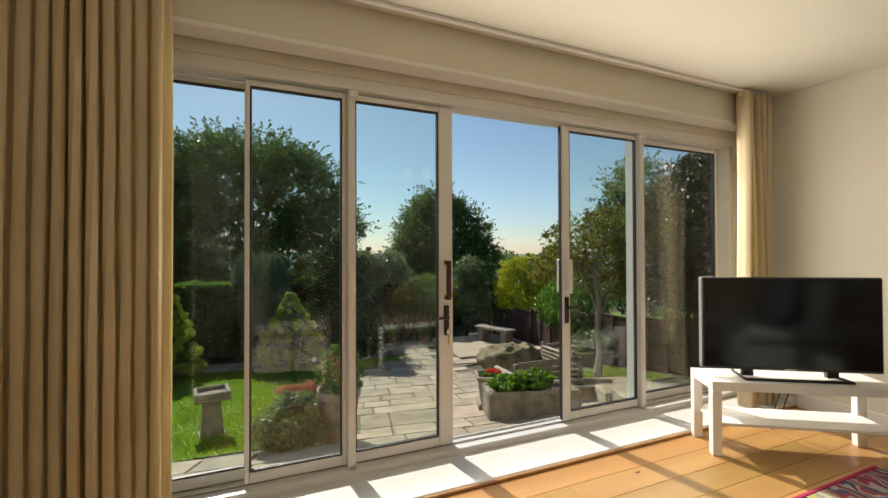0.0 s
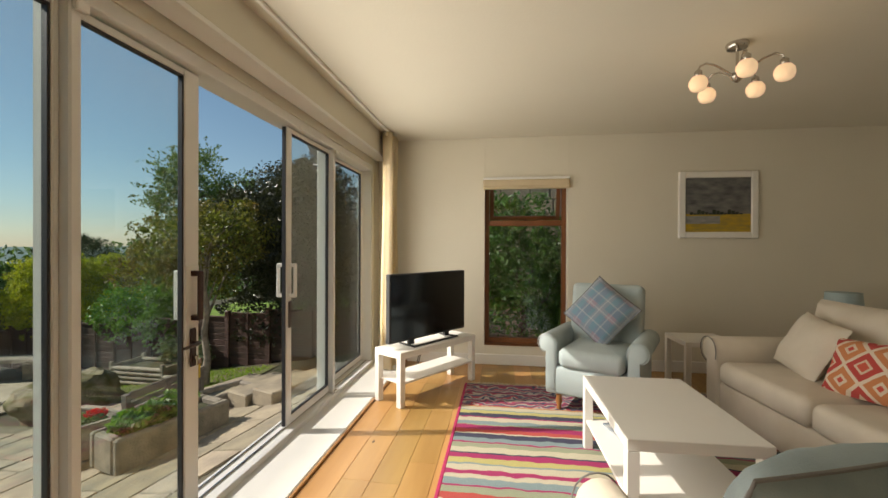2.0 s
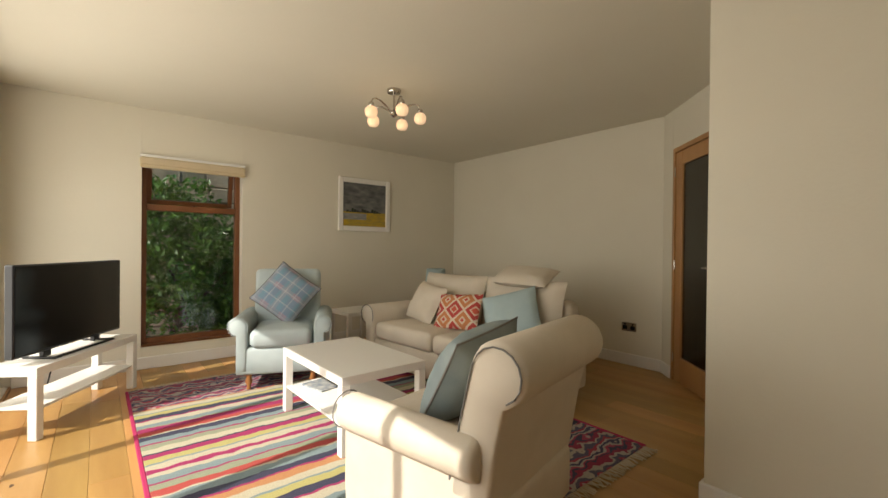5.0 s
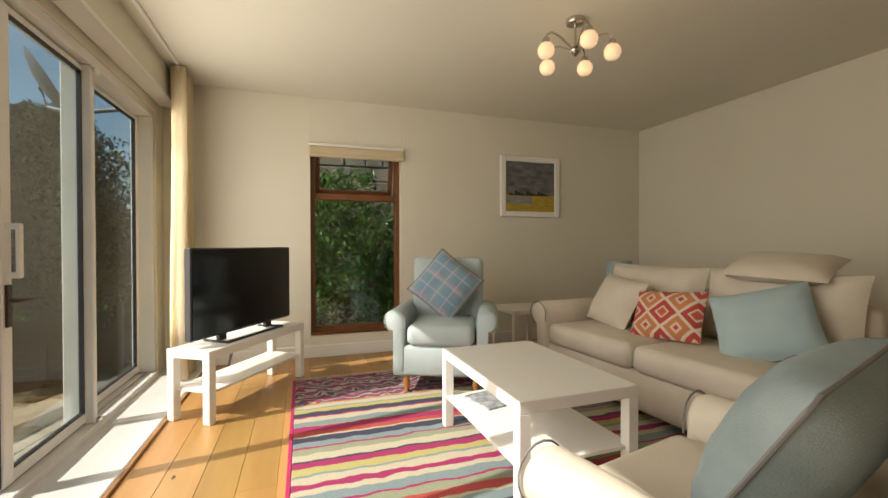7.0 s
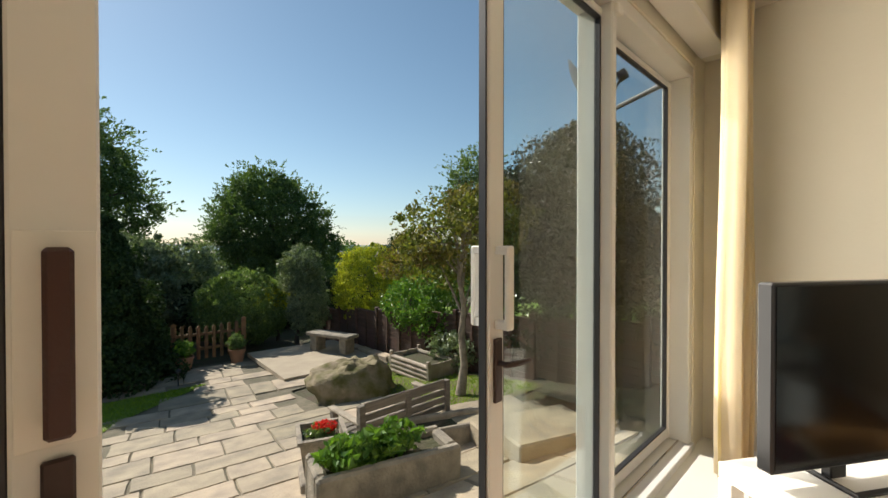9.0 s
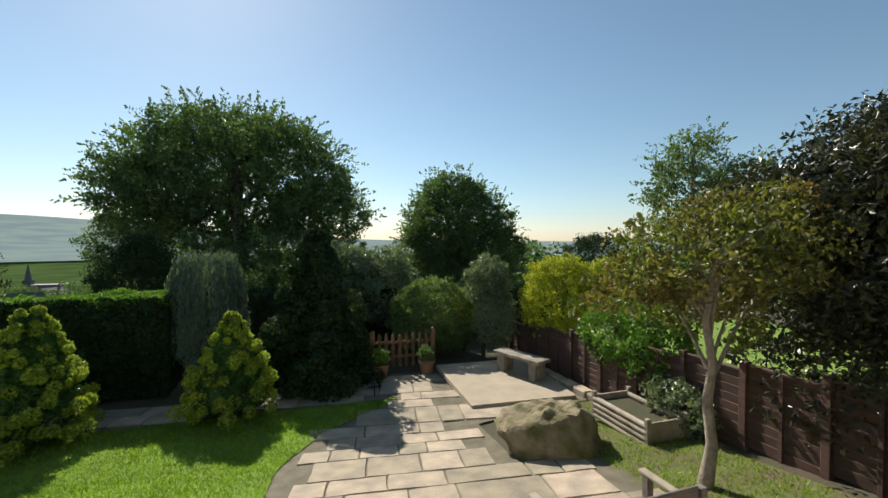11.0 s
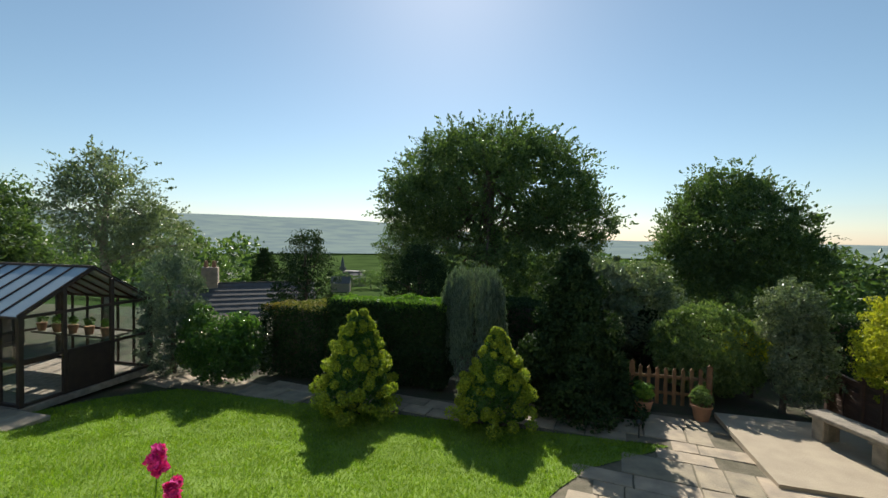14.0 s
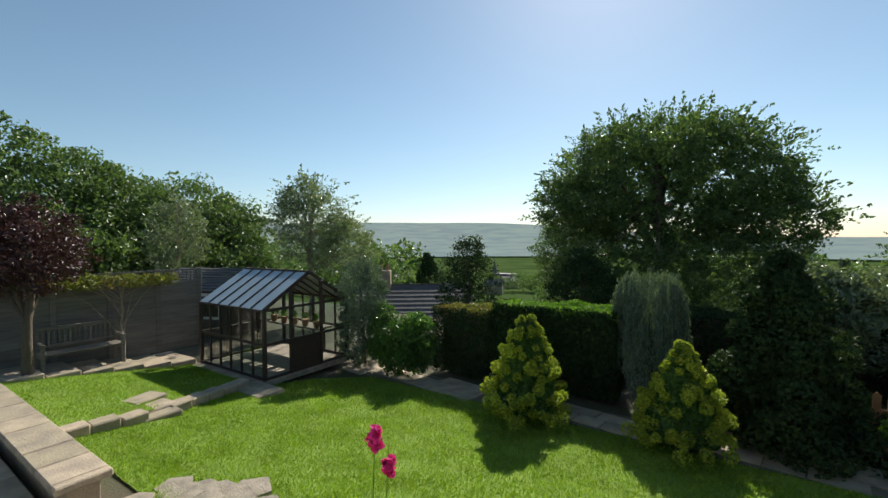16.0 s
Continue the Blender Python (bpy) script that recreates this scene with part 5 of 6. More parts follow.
tree("silver_tree", (px, py, ground_z(px, py)), pz + 1, 0.14, [(px, py, pz, 1.5, 1.4, 1.7), (px + 0.9, py + 0.6, pz - 0.9, 1.4, 1.2, 1.2), (px - 0.5, py, pz + 1.0, 0.8, 0.8, 1.0)], 240, 46, 0.3, 0.10, GREYLEAF, PALEBARK, "silver-leaved tree behind the greenhouse", "tree", 50, 14, twigs=(200, 0.7, 0.4))
px, py, pz = -19.13, 9.02, 2.62
tree("silver_tree", (px, py, ground_z(px, py)), pz + 1, 0.1, [(px, py, pz - 0.6, 1.4, 1.2, 1.9)], 130, 40, 0.3, 0.11, GREYLEAF, PALEBARK, "thin silver-leaved tree behind the fence", "tree", 51, 8)
px, py, pz = -6.40, 7.62, 0.31
tree("cypress", (px, py, ground_z(px, py)), pz + 0.3, 0.07, [(px, py, pz + 0.2, 0.58, 0.55, 0.95), (px, py, pz - 0.7, 0.6, 0.55, 0.8)], 190, 70, 0.16, 0.06, BLUELEAF, BARK, "upright dusky green cypress beside the greenhouse", "conifer", 52, shell=0.1, point=(0, 0, 1.2))
px, py, pz = -5.00, 7.41, -0.12
tree("laurel", (px, py, ground_z(px, py)), pz, 0.05, [(px - 0.4, py, pz - 0.15, 0.5, 0.45, 0.6), (px + 0.4, py, pz - 0.15, 0.5, 0.45, 0.6), (px, py, pz - 0.5, 0.8, 0.4, 0.5)], 210, 46, 0.15, 0.085, HEDGELEAF, BARK, "glossy laurel shrub beside the clipped hedge", "shrub", 53)
px, py, pz = -9.38, 2.23, 1.76
tree("purple_plum", (px, py, ground_z(px, py)), pz, 0.10, [(px, py, pz, 0.95, 0.9, 0.9), (px - 0.9, py - 0.3, pz - 0.1, 0.9, 0.9, 0.9)], 190, 50, 0.22, 0.085, PURPLELEAF, BARK, "dark purple-leaved plum tree by the bench", "tree", 54)
px, py, pz = -9.78, 3.81, 1.04
tree("climbing_vine", (px, py, ground_z(px, py)), pz + 0.1, 0.035, [(px - 0.2, py, pz, 0.35, 1.25, 0.16)], 60, 36, 0.14, 0.07, ACERLEAF, PALEBARK, "climbing vine with bare pale stems on the fence", "climber", 55, 14, low=-0.3)
tree("camellia", (5.55, -1.6, -0.3), 1.2, 0.06, [(5.5, -1.45, 0.95, 0.75, 0.85, 1.1), (5.4, -2.4, 0.5, 0.7, 0.7, 0.9)], 260, 46, 0.16, 0.085, HEDGELEAF, BARK, "glossy evergreen shrub outside the side window", "shrub", 56)

# ---- stone paving ----
def patio_right(y):
    return float(np.interp(y, (0, 4.0, 4.2, 5.6, 5.75, 8.2), (4.6, 4.6, 3.75, 3.85, 5.9, 5.9)))


pave = solid("pavement", strip(lawn_right, patio_right, 0.14, 8.25, 0.02, 30, 50), JOINT, "buff riven stone flags laid in random courses", "pavement", kind="structure")
path_bed = solid("path_bed", strip(lambda y: -6.9, lambda y: 3.1, 6.9, 7.75, 0.018, 60, 4), JOINT, "earth under the back path", "path", kind="structure")
terr_bed = solid("terrace_bed", strip(lambda y: -3.2, lambda y: 1.0, 0.14, 1.9, 0.018, 40, 8), JOINT, "earth joints of the terrace by the house", "terrace", kind="structure")
rs = random.Random(21)
PROT = Matrix.Rotation(radians(-9), 2)


def flag(cx, cy, w, d, parent, rot):
    """One stone flag with a worn, slightly uneven edge, lying to the fall of the ground."""
    t = 0.035
    tilt = rs.uniform(-0.004, 0.004)
    lo, hi, s = [], [], Shape()
    for a, b in ((-1, -1), (0, -1.0), (1, -1), (1, 0), (1, 1), (0, 1), (-1, 1), (-1, 0)):
        jx, jy = rs.uniform(-0.007, 0.007), rs.uniform(-0.007, 0.007)
        for ins, z, lst in ((0, 0.018, lo), (0.008, t, hi)):
            p = rot @ Vector((a * (w / 2 - ins) + jx, b * (d / 2 - ins) + jy))
            x, y2 = cx + p.x, cy + p.y
            lst.append((x, y2, ground_z(x, y2) + z + tilt * a))
    s.v = lo + hi
    s.f = [[i, (i + 1) % 8, 8 + (i + 1) % 8, 8 + i] for i in range(8)] + [list(range(8, 16))]
    o = part("flagstone", s, STONE, parent)
    return o


v0 = -0.6
while v0 < 10:
    d_ = rs.choice((0.34, 0.42, 0.5, 0.6))
    u0 = -8 + rs.uniform(0, 0.6)
    while u0 < 8:
        w_ = rs.choice((0.34, 0.45, 0.58, 0.72, 0.85))
        c = PROT @ Vector((u0 + w_ / 2, v0 + d_ / 2))
        x, y = c.x, c.y
        inside = 0.35 < y < 8.1 and lawn_right(y) + 0.04 < x < patio_right(y) - 0.12 and not (3.88 < x and 5.9 < y)
        path = 7.0 < y < 7.7 and -6.8 < x < lawn_right(6.85)
        terr = 0.3 < y < 1.75 and -3.1 < x < 0.95
        bed = pave if inside else path_bed if path else terr_bed if terr else None
        if bed:
            flag(x, y, w_ - 0.012, d_ - 0.012, bed, PROT)
        u0 += w_
    v0 += d_
slab_ = Shape()
sv = []
for x, y in ((3.95, 6.02), (5.72, 5.92), (5.9, 8.1), (4.02, 8.15)):
    sv.append((x, y, -1.075))
for x, y in ((3.95, 6.02), (5.72, 5.92), (5.9, 8.1), (4.02, 8.15)):
    sv.append((x, y, -1.0))
slab_.add(sv, [[4, 5, 6, 7]] + [[i, (i + 1) % 4, 4 + (i + 1) % 4, 4 + i] for i in range(4)])
solid("concrete_slab", slab_, material("pale_concrete", (0.44, 0.37, 0.27), (0.36, 0.30, 0.22), 3, 0.9, bump=0.3, fine=40), "pale concrete slab raised slightly above the paving", "slab", kind="structure")

# low coped wall and terrace on the far side of the house door
cw = solid("terrace_wall", Shape().box((-7.6, 1.28, -0.75), (-3.5, 1.52, -0.16), 0.01), WALLSTONE, "low stone retaining wall with flat coping", "wall", kind="structure")
k0 = -7.6
while k0 < -3.5:
    n_ = min(rs.choice((0.45, 0.6, 0.75)), -3.44 - k0)
    part("coping_stone", Shape().box((k0, 1.2, -0.16), (k0 + n_ - 0.012, 1.6, -0.09 + rs.uniform(-.004, .004)), 0.012), STONE, cw)
    k0 += n_
tp = solid("terrace", Shape().box((-7.6, 0.14, -0.5), (-3.3, 1.2, -0.34), 0.004), JOINT, "flagged terrace behind the low wall", "terrace", kind="structure")
for i in range(7):
    for j in range(2):
        part("flagstone", Shape().box((-7.55 + i * 0.6, 0.17 + j * 0.52, -0.34), (-6.97 + i * 0.6, 0.67 + j * 0.52, -0.312), 0.008), STONE, tp)
land = thing("stone_landing", pose(-3.1, 1.95, 0), "half-round landing of mossy irregular stones", "landing", kind="structure")
for k in range(26):
    a, q = rs.uniform(0, math.pi * 2), 0.95 * math.sqrt(rs.uniform(0, 1))
    x, y = q * 1.15 * math.cos(a), q * 0.75 * math.sin(a)
    n_ = rs.randint(5, 7)
    rr_ = rs.uniform(0.16, 0.26)
    zz = ground_z(0, y + 1.95) + rs.uniform(0.045, 0.06)
    pv = [(x + rr_ * math.cos(2 * math.pi * i / n_ + k) * rs.uniform(.8, 1.1), y + rr_ * math.sin(2 * math.pi * i / n_ + k) * rs.uniform(.8, 1.1), zz) for i in range(n_)]
    part("stone", Shape().add([(p[0], p[1], p[2] - 0.07) for p in pv] + pv, [[n_ + i for i in range(n_)]] + [[i, (i + 1) % n_, n_ + (i + 1) % n_, n_ + i] for i in range(n_)]), OLDSTONE, land)
edge_ = thing("stone_edging", pose(0, 0, 0), "line of worn stones edging the raised lawn", "edging", kind="structure")
for k in range(9):
    y = 1.95 + k * 0.34
    x = lawn_left(y) - 0.06
    if 2.75 < y < 3.2:
        continue
    g = ground_z(x, y)
    part("edging_stone", Shape().box((-0.13, -0.165, 0), (0.13, 0.165, 0.16 + rs.uniform(-.01, .02)), 0.02, pose(x, y, g, 0, 0, rs.uniform(-6, 6) + (12 if y > 3.3 else 0))), STONE, edge_)
for k, (x, y, z) in enumerate(((-6.05, 2.98, 0.10), (-6.3, 3.02, 0.14), (-6.75, 3.05, 0.17))):
    part("step_stone", Shape().box((-0.19, -0.26, -0.1), (0.19, 0.26, 0.0), 0.02, pose(x, y, ground_z(x, y) + z, 0, 0, 8 * k)), STONE, edge_)
gp = thing("bench_paving", pose(0, 0, 0), "flagged strip under the garden bench", "paving", kind="structure")
for k in range(6):
    y = 1.9 + k * 0.52
    part("flagstone", Shape().box((-9.75 + 0.1 * (k % 2), y, ground_z(0, y) + 0.02), (-9.15, y + 0.5, ground_z(0, y) + 0.16), 0.015), STONE, gp)
    part("flagstone", Shape().box((-10.4, y, ground_z(0, y) + 0.02), (-9.77 + 0.1 * (k % 2), y + 0.5, ground_z(0, y) + 0.155), 0.015), STONE, gp)


# ---- boundary fence ----
def fence_top(y):
    return -0.38 + (8.6 - y) * 0.092


fence = thing("boundary_fence", pose(6.1, 9.0, -1.06), "dark brown lap-board fence with upright battens", "fence")
fy, k = 9.0, 0
while fy > 0.6:
    y1 = fy - 0.78
    x = 0.0 + 0.022 * (9 - fy)
    top = fence_top((fy + y1) / 2) + 1.06
    bot = ground_z(6.2, (fy + y1) / 2) + 1.06
    part("post", Shape().box((x - 0.05, fy - 9.04, bot - 0.05), (x + 0.04, fy - 8.96, top + 0.05), 0.006), FENCEW, fence)
    part("batten", Shape().box((x - 0.035, fy - 9.41, bot), (x - 0.012, fy - 9.37, top), 0.003), FENCEW, fence)
    nb = 9
    for j in range(nb):
        z0 = bot + (top - bot) * j / nb
        part("board", Shape().box((0, y1 - 8.96, 0), (0.010, fy - 9.04, (top - bot) / nb + 0.02), 0.002, pose(x - 0.002, 0, z0, 0, -6, 0)), FENCEW, fence)
    part("capping", Shape().box((x - 0.03, y1 - 8.96, top), (x + 0.03, fy - 9.04, top + 0.025), 0.004), FENCEW, fence)
    fy, k = y1, k + 1
nl = Shape()
for j in range(12):
    for i in range(8):
        nl.v.append((6.6 + i * 1.1, 0.5 + j * 0.8, ground_z(0, 0.5 + j * 0.8) + 0.35))
nl.f = [[j * 8 + i, j * 8 + i + 1, j * 8 + i + 9, j * 8 + i + 8] for j in range(11) for i in range(7)]
solid("lawn_next_door", nl, LAWN, "sunlit lawn of the garden next door", "lawn", kind="structure")
kerb = thing("stone_kerb", pose(0, 0, 0), "low row of old stones along the fence foot", "kerb", kind="structure")
for j in range(7):
    y = 7.4 - j * 0.34
    part("kerb_stone", Shape().box((-0.1, -0.16, -0.02), (0.1, 0.16, 0.11), 0.02, pose(5.86 + 0.02 * j, y, -1.06, 0, 0, rs.uniform(-5, 5))), STONE, kerb)

# ---- picket gate ----
gate = thing("picket_gate", pose(2.76, 8.4, -1.06), "low brown picket gate with pointed pales, closed", "gate")
for j in range(10):
    x = 0.03 + j * 0.137
    post = j in (0, 9)
    hgt = 0.74 if post else 0.63 + 0.05 * abs(j - 4.5) / 4.5
    w_ = 0.045 if post else 0.030
    s = Shape()
    s.add([(x - w_, -0.012, 0.03), (x + w_, -0.012, 0.03), (x + w_, 0.012, 0.03), (x - w_, 0.012, 0.03), (x - w_, -0.012, hgt), (x + w_, -0.012, hgt), (x + w_, 0.012, hgt), (x - w_, 0.012, hgt), (x, -0.012, hgt + 0.04), (x, 0.012, hgt + 0.04)],
          [[0, 1, 5, 8, 4], [3, 7, 9, 6, 2], [1, 2, 6, 5], [0, 4, 7, 3], [5, 6, 9, 8], [4, 8, 9, 7], [0, 3, 2, 1]])
    part("post" if post else "pale", s, GATEWOOD, gate)
for z in (0.2, 0.48):
    part("rail", Shape().box((0.0, 0.012, z), (1.3, 0.035, z + 0.055), 0.004), GATEWOOD, gate)


def planted_pot(x, y, r, h, mat, label, leafm, seed, flower=None, spread=1.0):
    z = ground_z(x, y) + 0.03
    ob = thing("plant_pot", pose(x, y, z), label, "plant pot")
    part("pot", Shape().lathe([(r * 0.7, 0), (r, h * 0.85), (r * 1.08, h * 0.87), (r * 1.08, h), (r * 0.95, h), (r * 0.9, h * 0.9)], 20), mat, ob, smooth=True)
    part("plant", crown(seed, [(0, 0, h + r * 0.8, r * 1.1 * spread, r * 1.1 * spread, r * 1.1)], 30, 30, r * 0.4, 0.05), leafm, ob, kind="stuff")
    if flower:
        part("flowers", crown(seed + 1, [(0, 0, h + r * 1.2, r * spread, r * spread, r * 0.6)], 14, 26, r * 0.2, 0.03), flower, ob, kind="stuff")


planted_pot(2.9, 8.05, 0.15, 0.26, TERRA, "weathered pot with a small plant beside the gate", FRESHLEAF, 70)
planted_pot(3.8, 8.05, 0.15, 0.26, TERRA, "weathered pot with a small plant beside the gate", DOMELEAF, 71)
lt = thing("path_light", pose(2.62, 6.95, -1.05), "small dark stake light at the path corner", "lamp")
part("stake", Shape().tube([(0, 0, 0), (0, 0, 0.2)], 0.01, 8), BLACK, lt, smooth=True)
part("head", Shape().lathe([(0.02, 0.2), (0.045, 0.22), (0.04, 0.25), (0.01, 0.27)], 12), BLACK, lt, smooth=True)

# ---- stone bench on the slab ----
ba, bb_ = Vector((5.08, 7.55)), Vector((5.45, 6.62))
bd = (bb_ - ba)
bmx = Matrix.Translation((5.36, 7.14, -1.0)) @ Matrix.Rotation(math.atan2(bd.y, bd.x), 4, "Z")
sb = thing("stone_bench", bmx, "old stone garden bench on two carved block legs", "bench")
part("seat", Shape().box((-0.55, -0.17, 0.31), (0.55, 0.19, 0.375), 0.012), OLDSTONE, sb)
for x in (-0.38, 0.38):
    lg = part("leg", Shape().box((x - 0.085, -0.14, 0), (x + 0.085, 0.15, 0.31), 0.012), OLDSTONE, sb)
    part("carved_panel", Shape().box((x + 0.085, -0.06, 0.08), (x + 0.093, 0.06, 0.24), 0.004), OLDSTONE, lg)

# ---- wooden bench, seen from behind ----
wx0, wy0_ = 3.12, 2.27
wx1, wy1_ = 4.17, 2.30
wlen = min(1.35, math.hypot(wx1 - wx0, wy1_ - wy0_))
wang = math.atan2(wy1_ - wy0_, wx1 - wx0)
wm = Matrix.Translation((wx0, wy0_, ground_z(wx0, wy0_) + 0.02)) @ Matrix.Rotation(wang, 4, "Z")


def slat_bench(name, m, length, h_back, mat, label, upright=False, arms=None):
    """Back along x at y 0, seat towards +y."""
    ob = thing(name, m, label, "bench")
    hs_ = min(0.40, h_back - 0.34)
    ha_ = hs_ + 0.17
    for x in (0.03, length - 0.03):
        part("leg", Shape().box((x - 0.03, -0.03, 0), (x + 0.03, 0.03, h_back), 0.005), mat, ob)
        part("leg", Shape().box((x - 0.03, 0.42, 0), (x + 0.03, 0.48, ha_), 0.005), mat, ob)
        part("armrest", Shape().box((x - 0.035, 0.0, ha_), (x + 0.035, 0.52, ha_ + 0.03), 0.01), arms or mat, ob)
        part("side_rail", Shape().box((x - 0.02, 0.03, hs_ - 0.09), (x + 0.02, 0.42, hs_ - 0.02), 0.004), mat, ob)
    for k in range(5):
        y = 0.05 + k * 0.09
        part("seat_slat", Shape().box((0.0, y, hs_ - 0.02), (length, y + 0.07, hs_ + 0.004), 0.004), mat, ob)
    if upright:
        part("top_rail", Shape().box((0.06, -0.025, h_back - 0.08), (length - 0.06, 0.025, h_back), 0.006), mat, ob)
        part("lower_rail", Shape().box((0.06, -0.02, hs_ + 0.06), (length - 0.06, 0.02, hs_ + 0.11), 0.004), mat, ob)
        n_ = 14
        for k in range(n_):
            x = 0.12 + (length - 0.24) * k / (n_ - 1)
            part("back_slat", Shape().box((x - 0.022, -0.01, hs_ + 0.11), (x + 0.022, 0.01, h_back - 0.08), 0.003), mat, ob)
    else:
        part("middle_post", Shape().box((length / 2 - 0.03, -0.03, hs_ - 0.05), (length / 2 + 0.03, 0.02, h_back - 0.01), 0.005), mat, ob)
        for k in range(4):
            z = hs_ + 0.05 + (h_back - hs_ - 0.05) * k / 4
            part("back_slat", Shape().box((0.06, -0.012, z), (length - 0.06, 0.012, z + (0.085 if k == 3 else 0.058)), 0.006), mat, ob)
    return ob


slat_bench("garden_bench", wm, wlen, -0.22 - ground_z(wx0, wy0_) + 0.04, GREYWOOD, "weathered grey wooden slatted bench with bleached arms", False, PALEWOOD)
slat_bench("garden_bench", Matrix.Translation((-9.95, 3.75, ground_z(0, 3.0) + 0.15)) @ Matrix.Rotation(radians(-92), 4, "Z"), 1.3, 0.86, GREYWOOD, "grey wooden garden bench with an upright slatted back", True)

# ---- planters and rock by the patio ----
pot = thing("square_planter", pose(2.76, 2.2, ground_z(2.6, 2.2) + 0.03, 0, 0, -20) @ Matrix.Diagonal((0.8, 0.8, 0.64, 1)), "square carved stone planter of red geraniums on a plinth", "planter")
part("plinth", Shape().box((-0.2, -0.2, 0), (0.2, 0.2, 0.13), 0.015), OLDSTONE, pot)
tp_ = Shape()
r0_, r1_, h0_, h1_ = 0.155, 0.215, 0.13, 0.62
for z, r_ in ((h0_, r0_), (h1_ - 0.05, r1_ - 0.01), (h1_ - 0.045, r1_ + 0.012), (h1_, r1_ + 0.012), (h1_, r1_ - 0.03), (h1_ - 0.09, r1_ - 0.035)):
    tp_.v += [(-r_, -r_, z), (r_, -r_, z), (r_, r_, z), (-r_, r_, z)]
tp_.f = [[i * 4 + j, i * 4 + (j + 1) % 4, (i + 1) * 4 + (j + 1) % 4, (i + 1) * 4 + j] for i in range(5) for j in range(4)] + [[20, 21, 22, 23], [3, 2, 1, 0]]
part("tub", tp_, OLDSTONE, pot)
part("carved_rosette", Shape().lathe([(0.06, 0), (0.055, 0.012), (0.03, 0.01), (0.025, 0.02)], 12, Matrix.Translation((0, -0.185, 0.38)) @ Matrix.Rotation(radians(83), 4, "X")), OLDSTONE, pot, smooth=True)
part("soil", Shape().box((-0.17, -0.17, 0.5), (0.17, 0.17, 0.55), 0.02), SOIL, pot)
part("leaves", crown(80, [(0, 0, 0.58, 0.13, 0.13, 0.08)], 24, 26, 0.05, 0.045), DOMELEAF, pot, kind="stuff")
part("flower_head", crown(81, [(0.04, 0.0, 0.66, 0.11, 0.09, 0.06)], 9, 60, 0.04, 0.03), RED, pot, "bright red geranium heads", kind="stuff")

tr = thing("stone_trough", Matrix.Translation((2.95, 1.62, ground_z(2.9, 1.6) + 0.02)) @ Matrix.Rotation(radians(-14), 4, "Z"), "rough old stone trough full of leafy green plants", "planter")
ts = Shape()
for lo, hi in (((-0.5, -0.2, 0), (0.5, -0.13, 0.3)), ((-0.5, 0.13, 0), (0.5, 0.2, 0.3)), ((-0.5, -0.13, 0), (-0.42, 0.13, 0.3)), ((0.42, -0.13, 0), (0.5, 0.13, 0.3)), ((-0.42, -0.13, 0.02), (0.42, 0.13, 0.1))):
    ts.box(lo, hi, 0.018)
part("trough", ts, OLDSTONE, tr)
part("soil", Shape().box((-0.42, -0.13, 0.1), (0.42, 0.13, 0.25), 0.01), SOIL, tr)
part("leaves", crown(82, [(-0.12, 0, 0.33, 0.33, 0.13, 0.10)], 46, 22, 0.08, 0.085, point=(0, 0, 0.3)), FRESHLEAF, tr, "fresh broad green leaves", kind="stuff")
tr2 = thing("stone_trough", Matrix.Translation((3.95, 1.95, ground_z(3.9, 1.9) + 0.02)) @ Matrix.Rotation(radians(-20), 4, "Z"), "low empty stone trough of dry soil", "planter")
ts = Shape()
for lo, hi in (((-0.45, -0.18, 0), (0.45, -0.12, 0.2)), ((-0.45, 0.12, 0), (0.45, 0.18, 0.2)), ((-0.45, -0.12, 0), (-0.38, 0.12, 0.2)), ((0.38, -0.12, 0), (0.45, 0.12, 0.2)), ((-0.38, -0.12, 0.02), (0.38, 0.12, 0.08))):
    ts.box(lo, hi, 0.016)
part("trough", ts, OLDSTONE, tr2)
part("soil", Shape().box((-0.38, -0.12, 0.08), (0.38, 0.12, 0.15), 0.01), SOIL, tr2)

bx_ = thing("log_planter", pose(5.36, 4.05, ground_z(5.5, 4.5)), "rectangular planter of bleached half-round rails, filled with soil", "planter")
for j in range(4):
    part("rail", Shape().tube([(0, 0, 0.05 + 0.075 * j), (0, 0.93, 0.05 + 0.075 * j)], 0.036, 10), PALEWOOD, bx_, smooth=True)
    part("rail", Shape().tube([(0.55, 0, 0.05 + 0.075 * j), (0.55, 0.93, 0.05 + 0.075 * j)], 0.036, 10), PALEWOOD, bx_, smooth=True)
for y in (-0.03, 0.93):
    part("end_board", Shape().box((0, y, 0), (0.55, y + 0.03, 0.32), 0.006), PALEWOOD, bx_)
    for x in (-0.03, 0.55):
        part("post", Shape().box((x, y - 0.01, 0), (x + 0.06, y + 0.05, 0.37), 0.008), PALEWOOD, bx_)
part("soil", Shape().box((0.03, 0.0, 0.1), (0.52, 0.93, 0.25), 0.02), SOIL, bx_)

